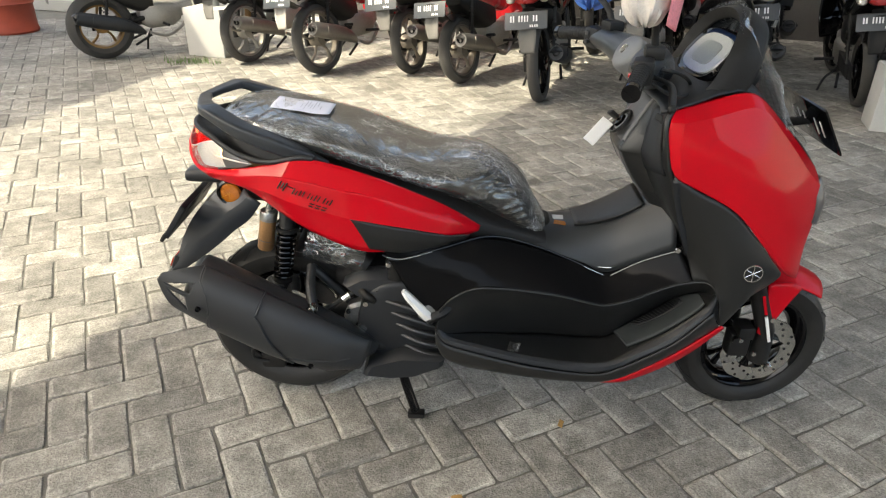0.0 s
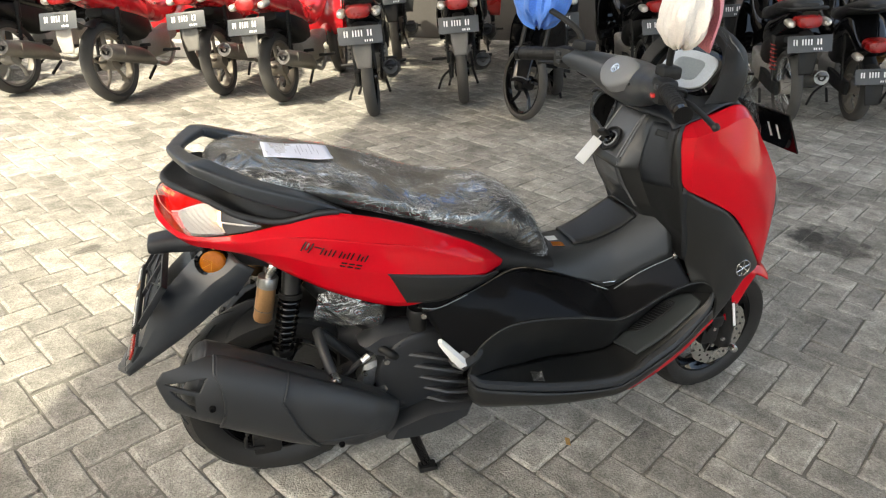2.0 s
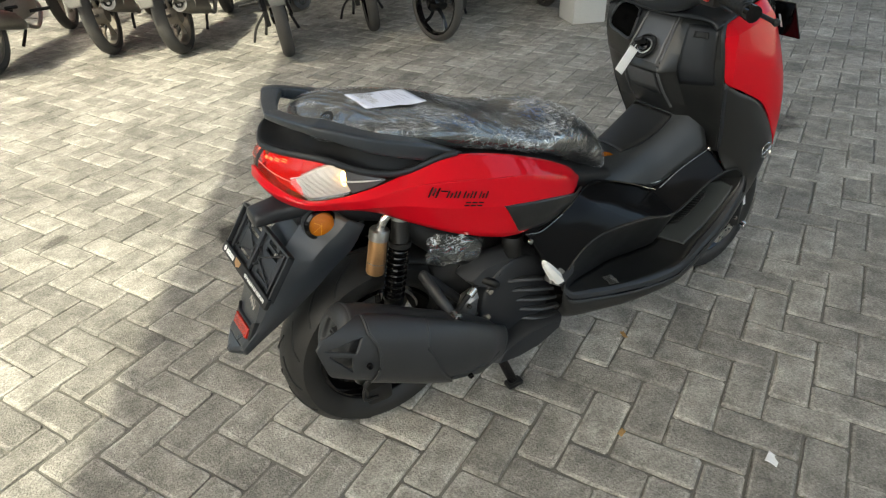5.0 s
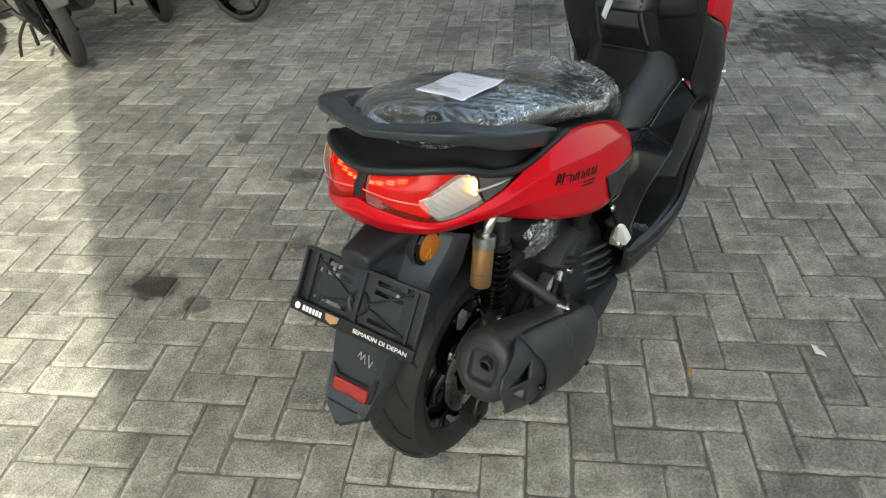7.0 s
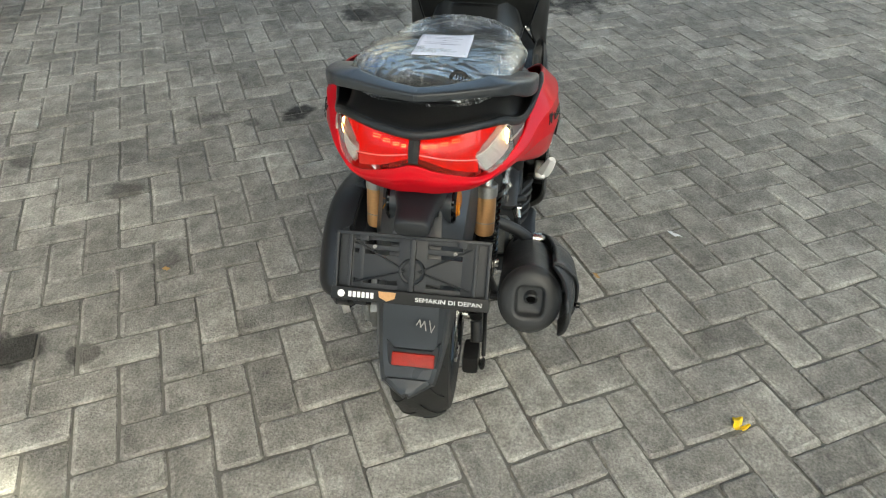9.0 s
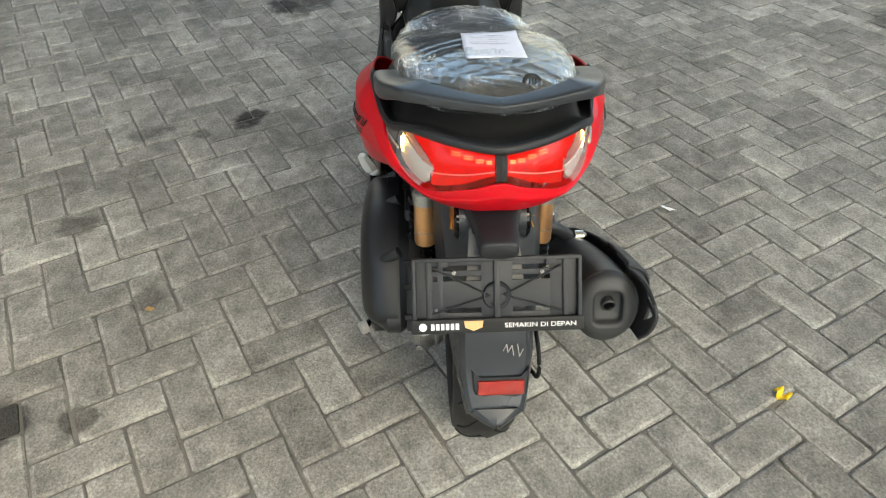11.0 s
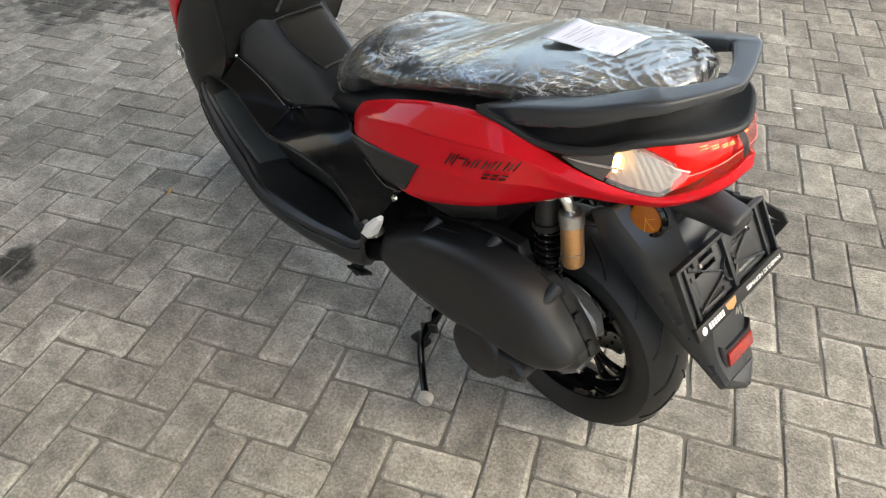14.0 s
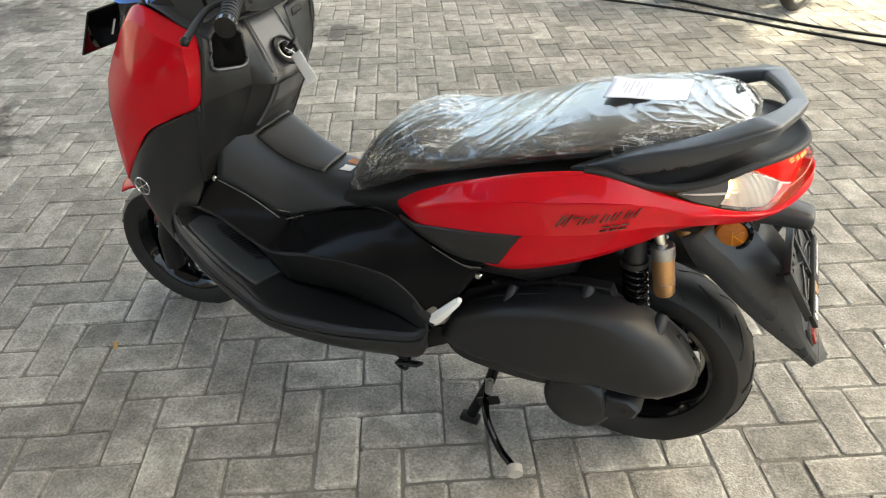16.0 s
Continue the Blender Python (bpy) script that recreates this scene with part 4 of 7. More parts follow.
for sg, fm in zip((1, -1), both("foot_mat", patch([[p, p * 0.5 + q * 0.5 + np.array([0, 0, 0.001]), q] for p, q in MATT], 40, 10), FOOTMAT, "grey rubber foot mat", 0.005)):
    part("grip_pad", patch([[p * np.array([1, sg, 1]) for p in q] for q in PAD], 24, 8), BLACK, fm, "darker ribbed grip pad", 0.002)
    edge = [[cr([q[j] for q in MATT], 60)[k] * np.array([1, sg, 1]) + np.array([-0.001, 0, 0.0008]) for k in range(2, 58)] for j in (0, 1)]
    part("mat_border", tube([p * 0.92 + q * 0.08 for p, q in zip(*edge)] + [q * 0.92 + p * 0.08 for p, q in zip(*edge)][::-1], 0.0011, 6, 110), FOOTMAT, fm, "raised border of the mat")
    a, b = (cr([q[j] for q in PAD], 41) for j in (0, 1))
    for k in range(3, 38, 2):
        part("mat_rib", tube([(p[0] - 0.001, p[1] * sg, p[2] + 0.0022) for p in (a[k] * 0.92 + b[k] * 0.08, a[k] * 0.08 + b[k] * 0.92)], 0.0011, 5), GREY, fm)
SKIRT = []
for t, m, q in (((0.42, 0.246, 0.378), (0.425, 0.240, 0.330), (0.45, 0.20, 0.275)), ((0.445, 0.253, 0.343), (0.45, 0.247, 0.295), (0.47, 0.205, 0.250)), ((0.532, 0.258, 0.318), (0.53, 0.251, 0.275), (0.53, 0.205, 0.232)), ((0.664, 0.261, 0.287), (0.662, 0.254, 0.250), (0.66, 0.205, 0.218)), ((0.815, 0.261, 0.269), (0.80, 0.252, 0.238), (0.78, 0.205, 0.208)), ((0.885, 0.259, 0.283), (0.89, 0.25, 0.25), (0.90, 0.205, 0.212)), ((1.021, 0.253, 0.364), (1.03, 0.244, 0.338), (1.05, 0.20, 0.30)), ((1.110, 0.240, 0.452), (1.125, 0.232, 0.42), (1.15, 0.195, 0.385))):
    SKIRT.append(R(t, m, q))
both("lower_skirt", patch(SKIRT, 50, 8), WELL, "matte black lower skirt", 0.005)
both("red_skirt_strip", patch([R((0.755, 0.209, 0.212), (0.755, 0.200, 0.206)), R((0.89, 0.214, 0.214), (0.895, 0.203, 0.200)), R((0.95, 0.218, 0.245), (0.965, 0.204, 0.222)), R((1.05, 0.215, 0.31), (1.07, 0.20, 0.285)), R((1.155, 0.205, 0.392), (1.165, 0.195, 0.38))], 30, 4), RED, "thin red strip along the skirt", 0.006)
part("inner_panel", loft([ring_yz(x, z, w, h, 20, 4) for x, z, w, h in ((0.97, 0.490, 0.10, 0.04), (1.02, 0.51, 0.105, 0.06), (1.09, 0.55, 0.13, 0.075), (1.15, 0.56, 0.14, 0.07))]), BLACK, S)
part("belly", loft([ring_yz(x, z, w, h, 20, 4) for x, z, w, h in ((0.40, 0.31, 0.17, 0.05), (0.52, 0.255, 0.20, 0.055), (0.75, 0.232, 0.205, 0.038), (0.90, 0.238, 0.20, 0.043), (1.02, 0.30, 0.18, 0.045), (1.10, 0.37, 0.15, 0.05))]), BLACK, S)

# front: black lower panels, red cowl, inner leg shield
LOW = [R((0.962, 0.205, 0.800), (0.985, 0.194, 0.72), (1.01, 0.184, 0.66), (1.042, 0.174, 0.575), (1.060, 0.196, 0.517)), R((1.02, 0.214, 0.765), (1.04, 0.212, 0.69), (1.06, 0.206, 0.62), (1.080, 0.204, 0.56), (1.100, 0.213, 0.518)), R((1.10, 0.222, 0.728), (1.105, 0.228, 0.66), (1.115, 0.228, 0.59), (1.125, 0.23, 0.52), (1.118, 0.234, 0.480)), R((1.175, 0.218, 0.655), (1.18, 0.228, 0.60), (1.18, 0.228, 0.55), (1.17, 0.225, 0.47), (1.145, 0.215, 0.40)), R((1.235, 0.205, 0.585), (1.238, 0.208, 0.565), (1.235, 0.208, 0.54), (1.225, 0.20, 0.505), (1.20, 0.19, 0.46)), R((1.272, 0.19, 0.545), (1.272, 0.19, 0.54), (1.27, 0.19, 0.532), (1.262, 0.188, 0.52), (1.255, 0.185, 0.51))]
both("lower_side_panel", patch(LOW, 40, 20), WELL, "matte black leg shield side panel", 0.005)
COWL = [
    R((0.940, 0.182, 0.940), (0.936, 0.200, 0.920), (0.933, 0.200, 0.875), (0.948, 0.204, 0.83), (0.968, 0.205, 0.795)),
    R((0.965, 0.184, 0.951), (0.963, 0.216, 0.924), (0.962, 0.219, 0.874), (0.970, 0.219, 0.827), (0.984, 0.213, 0.786)),
    R((1.03, 0.174, 0.967), (1.029, 0.210, 0.938), (1.03, 0.224, 0.87), (1.034, 0.225, 0.815), (1.04, 0.218, 0.760)),
    R((1.118, 0.163, 0.980), (1.130, 0.182, 0.952), (1.12, 0.222, 0.845), (1.12, 0.228, 0.78), (1.12, 0.226, 0.715)),
    R((1.205, 0.136, 0.912), (1.212, 0.160, 0.884), (1.208, 0.203, 0.785), (1.203, 0.216, 0.715), (1.195, 0.216, 0.635)),
    R((1.29, 0.105, 0.832), (1.295, 0.138, 0.795), (1.290, 0.166, 0.72), (1.282, 0.184, 0.64), (1.275, 0.19, 0.55)),
    R((1.345, 0.075, 0.778), (1.356, 0.098, 0.742), (1.352, 0.118, 0.67), (1.340, 0.132, 0.59), (1.335, 0.142, 0.505)),
    R((1.365, 0.03, 0.758), (1.380, 0.038, 0.725), (1.384, 0.05, 0.65), (1.377, 0.06, 0.575), (1.38, 0.07, 0.485)),
]
both("front_cowl", creased(COWL, 56, 24, (1,), (1,)), RED, "glossy red front cowl", 0.005, sharp=12)
part("nose", patch([R((1.365, 0.03, 0.755), (1.378, 0.04, 0.70), (1.38, 0.05, 0.63), (1.365, 0.07, 0.49)), R((1.372, 0.0, 0.758), (1.388, 0.0, 0.70), (1.388, 0.0, 0.63), (1.37, 0.0, 0.50)), R((1.365, -0.03, 0.755), (1.378, -0.04, 0.70), (1.38, -0.05, 0.63), (1.365, -0.07, 0.49))], 10, 14), GLOSS, S, "", 0.006)
both("headlamp", patch([R((1.335, 0.108, 0.745), (1.348, 0.122, 0.705), (1.345, 0.132, 0.655)), R((1.36, 0.085, 0.758), (1.378, 0.098, 0.705), (1.372, 0.105, 0.64)), R((1.372, 0.05, 0.752), (1.392, 0.055, 0.70), (1.388, 0.06, 0.635))], 12, 12), TIPM, "clear headlamp in a smoked bowl", 0.004)
INN = []
for z, xc, xs, w, k in ((0.575, 1.03, 1.045, 0.17, 0.075), (0.64, 0.985, 1.02, 0.185, 0.075), (0.70, 0.936, 0.995, 0.196, 0.074), (0.76, 0.893, 0.972, 0.204, 0.070), (0.80, 0.872, 0.958, 0.207, 0.066), (0.815, 0.868, 0.952, 0.208, 0.066), (0.87, 0.896, 0.938, 0.208, 0.062), (0.92, 0.925, 0.933, 0.20, 0.058), (0.955, 0.95, 0.95, 0.186, 0.055)):
    xm = xc * 0.45 + xs * 0.55
    q = [(xs, w), (xs - 0.006, w * 0.97), (xm + 0.012, w * 0.70), (xm, k + 0.020), (xc + 0.008, k + 0.004), (xc, k - 0.006), (xc - 0.002, 0.0)]
    INN.append([(a, -b, z) for a, b in q] + [(a, b, z) for a, b in q[-2::-1]])
part("leg_shield", strip(INN, 44), WELL, S, "dark grey inner leg shield", 0.006)
both("shield_edge", strip([R((0.97, 0.196, 0.79), (0.962, 0.207, 0.79), (0.985, 0.209, 0.79)), R((1.0, 0.19, 0.69), (0.992, 0.196, 0.69), (1.01, 0.196, 0.69)), R((1.045, 0.168, 0.575), (1.04, 0.174, 0.575), (1.06, 0.18, 0.575))], 16), MATTE, "", 0.003)
# open pocket on the left, lidded one on the right
def shield_face(y, z, off):
    """A point of the inner leg shield's face, set back by off."""
    zs = [0.64, 0.70, 0.76, 0.80, 0.815, 0.87, 0.92, 0.955]
    xc, xs, w, k = (float(np.interp(z, zs, q)) for q in ([0.985, 0.936, 0.893, 0.872, 0.868, 0.896, 0.925, 0.95], [1.02, 0.995, 0.972, 0.958, 0.952, 0.938, 0.933, 0.95], [0.185, 0.196, 0.204, 0.207, 0.208, 0.208, 0.20, 0.186], [0.075, 0.074, 0.070, 0.066, 0.066, 0.062, 0.058, 0.055]))
    xm = xc * 0.45 + xs * 0.55
    return (float(np.interp(abs(y), [0, k - 0.006, k + 0.004, k + 0.02, w * 0.7, w * 0.97, w], [xc - 0.002, xc, xc + 0.008, xm, xm + 0.012, xs - 0.006, xs])) - off, y, z)


def face_panel(corners, off, m=12, n=12):
    """A panel lying on the leg shield, between four corners of (y, z)."""
    a, b, c, d = (np.array(q) for q in corners)
    v = []
    for i in range(m):
        for j in range(n):
            u, w = i / (m - 1), j / (n - 1)
            q = (a * (1 - u) + b * u) * (1 - w) + (d * (1 - u) + c * u) * w
            v.append(shield_face(q[0], q[1], off))
    return np.array(v), grid_faces(m, n)


PKC = ((0.192, 0.872), (0.088, 0.850), (0.076, 0.938), (0.165, 0.948))
def face_disc(corners, off, rings=(0.02, 0.5, 1.0), n=36):
    """A rounded panel on the leg shield, filling four corners."""
    a, b, c, d = (np.array(q) for q in corners)
    v = []
    for r_ in rings:
        for k in range(n):
            t = 2 * math.pi * k / n
            u, w = (0.5 + 0.5 * r_ * math.copysign(abs(q) ** 0.45, q) for q in (math.cos(t), math.sin(t)))
            q = (a * (1 - u) + b * u) * (1 - w) + (d * (1 - u) + c * u) * w
            v.append(shield_face(q[0], q[1], off))
    return np.array(v), grid_faces(len(rings), n, True)


# near-black sheet on the face stands for the shade inside the pocket
pocket = part("glove_pocket", face_disc(PKC, 0.005), mat("pocket shade", (0.002, 0.002, 0.002), 0.9, vary=0.2, bump=0.1, spec=0.03), S, "glove pocket, its shaded opening drawn as a near-black patch", 0.003)
rimp = [tuple(q) for q in face_disc(PKC, 0.006, (1.0,))[0]]
part("pocket_rim", tube(rimp + rimp[:2], 0.0045, 8), SATIN, pocket, "raised rim of the pocket")
LDC = ((-0.192, 0.792), (-0.092, 0.775), (-0.088, 0.930), (-0.180, 0.938))
lid = part("glove_lid", face_panel(LDC, 0.0045), MATTE, S, "closed dark grey glove box lid", 0.003)
part("lid_slot", face_panel(((-0.155, 0.905), (-0.112, 0.903), (-0.112, 0.918), (-0.152, 0.921)), 0.0075, 6, 6), BLACK, lid, "dark finger slot", 0.002)
part("lid_seam", tube([shield_face(-0.188 + 0.004 * k / 6, 0.792 + 0.145 * k / 6, 0.0055) for k in range(7)], 0.0022, 6), BLACK, lid)
part("spine", face_panel(((-0.054, 0.74), (0.054, 0.74), (0.046, 0.945), (-0.046, 0.945)), 0.0035, 20, 10), SPINE, S, "centre spine, its grey paled for the light on it", 0.003)
for s_ in (-1, 1):
    part("spine_edge", tube([shield_face(s_ * float(np.interp(z, [0.70, 0.80, 0.87, 0.95], [0.070, 0.061, 0.057, 0.050])), z, 0.001) for z in np.linspace(0.70, 0.95, 20)], (0.004, 0.006), 8), SPINE, S, "", sharp=60)
    part("shield_fold", tube([shield_face(s_ * y, z, 0.0) for y, z in ((0.10, 0.70), (0.14, 0.698), (0.17, 0.705))], (0.002, 0.004), 8, 10), SATIN, S)
IG = pose(0.876, 0.0, 0.862, 0, -52, 0)
ignition = part("ignition", moved(loft([np.array([(0.036 * math.cos(a), 0.034 * math.sin(a), h) for a in np.linspace(0, 2 * np.pi, 30, endpoint=False)]) * np.array([r_, r_, 1]) for r_, h in ((1.0, 0.001), (0.96, 0.007), (0.88, 0.007), (0.80, -0.001), (0.3, -0.002))]), IG), BLACK, S, "black ignition recess")
part("switch_knob", moved(lathe([(0.018, 0.0), (0.017, 0.012), (0.014, 0.014), (0.0005, 0.014)], (0, 0, 0), 24, "z"), IG), GLOSS, ignition)
part("switch_ring", moved(lathe([(0.022, 0.0), (0.022, 0.004), (0.019, 0.005), (0.018, 0.0)], (0, 0, 0), 24, "z"), IG), ALU, ignition)
part("key", moved(box(0.010, 0.026, 0.026, bevel=0.004), IG @ pose(0, 0, 0.030, 0, 0, 25)), BLACK, ignition)
# shoulder between the leg shield and the screen
SHO = []
for x, w, z, zc in ((0.915, 0.186, 0.945, 0.945), (0.985, 0.186, 0.968, 0.985), (1.05, 0.172, 0.988, 1.01), (1.12, 0.150, 0.985, 0.995), (1.20, 0.125, 0.915, 0.925), (1.30, 0.09, 0.825, 0.832), (1.368, 0.035, 0.757, 0.758)):
    SHO.append([(x, -w, z - 0.008), (x, -w * 0.8, z + 0.008), (x, 0, zc), (x, w * 0.8, z + 0.008), (x, w, z - 0.008)])
part("dash_cover", patch(SHO, 30, 20), MATTE, S, "matte black dash cover", 0.006)
SCR = []
for u in np.linspace(-1, 1, 9):
    y = 0.140 * u
    SCR.append([(1.262 - 0.05 * abs(u) ** 2, y, 0.885), (1.212 - 0.055 * abs(u) ** 2, y * 1.06, 0.985), (1.158 - 0.05 * abs(u) ** 2, y * 1.02, 1.082 - 0.012 * u * u), (1.104 - 0.03 * abs(u) ** 2, y * 0.86, 1.152 - 0.04 * u * u)])
screen = part("windscreen", patch(SCR, 30, 20), SCREEN, S, "smoked clear windscreen still in film", 0.004)
v, f = patch([[(q[0][0] + 0.062, q[0][1] * 0.72, 0.830)] + q for q in SCR], 80, 64)
v = np.array([(x + 0.010 + 0.008 * noise.noise((x * 25, y * 25, z * 25)), y * 1.04, z + 0.004 + 0.006 * noise.noise((x * 30 + 5, y * 30, z * 30))) for x, y, z in v])
part("screen_film", (v, f), FILM, screen, "crumpled clear film", sharp=180)
# meter
MT = pose(1.060, -0.028, 1.030, 0, 40, 5)
meter = part("meter", moved(loft([ring_yz(0.01, 0, 0.104, 0.066, 6 * 6, 3.4), ring_yz(-0.014, 0, 0.108, 0.070, 6 * 6, 3.4), ring_yz(-0.022, 0, 0.098, 0.062, 6 * 6, 3.4), ring_yz(-0.018, 0, 0.090, 0.056, 6 * 6, 3.4)]), MT), GLOSS, S, "digital meter pod")
dsp = part("display", moved(loft([ring_yz(-0.016, 0, 0.088, 0.054, 28, 3.0), ring_yz(-0.021, 0, 0.084, 0.051, 28, 3.0)]), MT), mat("dark display glass", (0.30, 0.31, 0.305), 0.14, vary=0.1, bump=0, coat=1), meter, "grey digital display under film")
part("readout", moved(loft([ring_yz(-0.0212, 0, 0.050, 0.030, 24, 4.0), ring_yz(-0.0222, 0, 0.049, 0.029, 24, 4.0)]), MT), DISPLAY, dsp, "pale grey readout")
part("meter_base", moved(loft([ring_yz(0.008, 0, 0.100, 0.062, 32, 3.2), ring_yz(0.05, 0.004, 0.085, 0.055, 32, 3.0), ring_yz(0.10, 0.01, 0.06, 0.045, 32, 2.6)]), MT), MATTE, S, "black back of the meter")
HOOD = []
for y, xi, zi, xo, zo in ((-0.158, 1.005, 0.972, 1.100, 0.978), (-0.157, 1.030, 1.010, 1.115, 1.005), (-0.150, 1.052, 1.060, 1.128, 1.050), (-0.112, 1.078, 1.110, 1.145, 1.092), (-0.055, 1.092, 1.132, 1.158, 1.112), (0.0, 1.096, 1.138, 1.162, 1.118)):
    HOOD.append([(xi + 0.012, y * 0.86, zi - 0.022), (xi, y, zi), (xi * 0.55 + xo * 0.45, y * 1.04, zi * 0.5 + zo * 0.5 + 0.012), (xo, y * 0.98, zo)])
HOOD += [[(x, -y, z) for x, y, z in q] for q in HOOD[-2::-1]]
part("meter_hood", creased(HOOD, 60, 16, (), (1,)), BLACK, S, "arched black hood behind the meter", 0.004, sharp=50)

# handlebar, turned a little to the left
bar = new("handlebar")
bar.parent = S
bar["label"] = "black handlebar turned a little to the left"
bar.matrix_basis = pose(0.945, 0, 1.0, 0, 0, 5)
part("bar_cover", tube([(-0.108, -0.205, 0.030), (-0.098, -0.17, 0.034), (-0.070, -0.125, 0.028), (-0.038, -0.06, 0.012), (-0.030, 0, 0.006), (-0.038, 0.06, 0.012), (-0.070, 0.125, 0.028), (-0.098, 0.17, 0.034), (-0.108, 0.205, 0.030)], [(0.020, 0.022), (0.026, 0.026), (0.040, 0.034), (0.052, 0.050), (0.054, 0.056), (0.052, 0.050), (0.040, 0.034), (0.026, 0.026), (0.020, 0.022)], 24, 60), SATIN, bar, "dark grey handlebar cover")
PADM = pose(-0.0855, 0.004, 0.038, 0, -52, 0)          # the pad faces back and up


pv = []
for w, h in ((1.0, -0.022), (0.985, -0.003), (0.92, 0.002), (0.80, 0.0045), (0.5, 0.006), (0.02, 0.0065)):
    for j in range(44):
        a = 2 * math.pi * j / 44
        x_, y_ = w * 0.046 * math.cos(a), w * (0.064 + 0.013 * math.cos(a)) * math.sin(a)
        pv.append(tuple(PADM @ Vector((x_, y_, h - 1.2 * y_ * y_ - 2.0 * x_ * x_))))
pad = part("cover_pad", (np.array(pv), grid_faces(6, 44, True)), PADG, bar, "light grey pad on the handlebar cover")
part("bar_badge", moved(lathe([(0.0085, 0.002), (0.0095, 0.003), (0.012, 0.003), (0.013, 0)], (0, 0, 0), 20, "z"), PADM @ pose(0.002, 0, 0.0055)), STEEL, pad, "round chrome badge")
for k in range(3):
    part("badge_spoke", moved(box(0.022, 0.002, 0.001, bevel=0), PADM @ pose(0.002, 0, 0.0085, 0, 0, 60 * k)), STEEL, pad)
for s_ in (-1, 1):
    sw = part("switch_box", moved(box(0.046, 0.060, 0.056, bevel=0.014), pose(-0.105, 0.195 * s_, 0.034, 0, 0, 20 * s_)), BLACK, bar)
    part("switch_button", moved(box(0.012, 0.016, 0.012, bevel=0.003), pose(-0.128, 0.198 * s_, 0.045, 0, 0, 20 * s_)), GREY, sw)
    part("switch_button", moved(box(0.012, 0.014, 0.010, bevel=0.003), pose(-0.130, 0.192 * s_, 0.025, 0, 0, 20 * s_)), DRED if s_ < 0 else GREY, sw)
    part("reservoir", moved(box(0.045, 0.05, 0.03, bevel=0.01), pose(-0.075, 0.165 * s_, 0.068, 0, 0, 15 * s_)), BLACK, bar, "black brake fluid reservoir")
    grip = part("grip", tube([(-0.113, 0.212 * s_, 0.040), (-0.168, 0.326 * s_, 0.024)], 0.0172, 18), BLACK, bar, "ribbed black rubber grip")
    for k in range(9):
        u = 0.08 + 0.1 * k
        c = (-0.113 - 0.055 * u, (0.212 + 0.114 * u) * s_, 0.040 - 0.016 * u)
        part("rib", tube([c, (c[0] - 0.0021, c[1] + 0.0045 * s_, c[2])], 0.0180, 16), BLACK, grip)
    part("bar_end", tube([(-0.168, 0.326 * s_, 0.024), (-0.174, 0.339 * s_, 0.0222)], 0.019, 18), GLOSS, grip)
    part("lever", tube([(-0.075, 0.18 * s_, 0.018), (-0.050, 0.215 * s_, 0.010), (-0.062, 0.27 * s_, 0.002), (-0.090, 0.345 * s_, -0.006)], (0.008, 0.005), 10, 20), BLACK, bar, "black brake lever")
    part("lever_ball", lathe([(0.0005, -0.009), (0.006, -0.007), (0.0095, 0), (0.006, 0.007), (0.0005, 0.009)], (-0.091, 0.349 * s_, -0.006), 12), BLACK, bar)
    part("brake_hose", tube([(-0.06, 0.16 * s_, 0.03), (-0.01, 0.16 * s_, 0.02), (0.04, 0.11 * s_, -0.015), (0.06, 0.06 * s_, -0.06)], 0.004, 8, 24), BLACK, bar)
    part("cable", tube([(-0.085, 0.19 * s_, 0.01), (-0.03, 0.20 * s_, -0.02), (0.03, 0.14 * s_, -0.03), (0.06, 0.07 * s_, -0.07)], 0.004, 8, 24), BLACK, bar)
part("mirror_stem", tube([(-0.075, -0.165, 0.07), (-0.085, -0.175, 0.12), (-0.10, -0.215, 0.16)], 0.008, 10, 12), BLACK, bar, "black mirror stem")
part("mirror_stem", tube([(-0.075, 0.165, 0.07), (-0.085, 0.20, 0.11), (-0.105, 0.345, 0.15)], 0.008, 10, 12), BLACK, bar, "black mirror stem")

# exhaust
MC = [(-0.172, -0.216, 0.498, 0.085), (-0.10, -0.218, 0.462, 0.087), (0.0, -0.220, 0.408, 0.087), (0.10, -0.216, 0.355, 0.083), (0.18, -0.21, 0.315, 0.070), (0.235, -0.195, 0.292, 0.040), (0.26, -0.18, 0.285, 0.024)]
CAP = [(-0.182, -0.216, 0.508, 0.002, 2), (-0.184, -0.216, 0.508, 0.022, 3), (-0.187, -0.216, 0.508, 0.033, 4.5), (-0.196, -0.216, 0.509, 0.037, 4.5), (-0.199, -0.216, 0.509, 0.042, 4), (-0.199, -0.216, 0.509, 0.050, 2.6), (-0.197, -0.216, 0.508, 0.062, 2.1), (-0.192, -0.216, 0.507, 0.073, 2), (-0.185, -0.216, 0.504, 0.080, 2)]


def can_ring(x, y, z, r, p=2):
    """A ring of the muffler, leaning with it: round, or more square with a higher p."""
    ring = []
    for a in np.linspace(0, 2 * np.pi, 48, endpoint=False):
        c, s = (math.copysign(abs(q) ** (2 / p), q) for q in (math.cos(a), math.sin(a)))
        ring.append((x + 0.34 * r * s, y + 0.74 * r * c, z - 0.010 + 0.76 * r * s))
    return ring


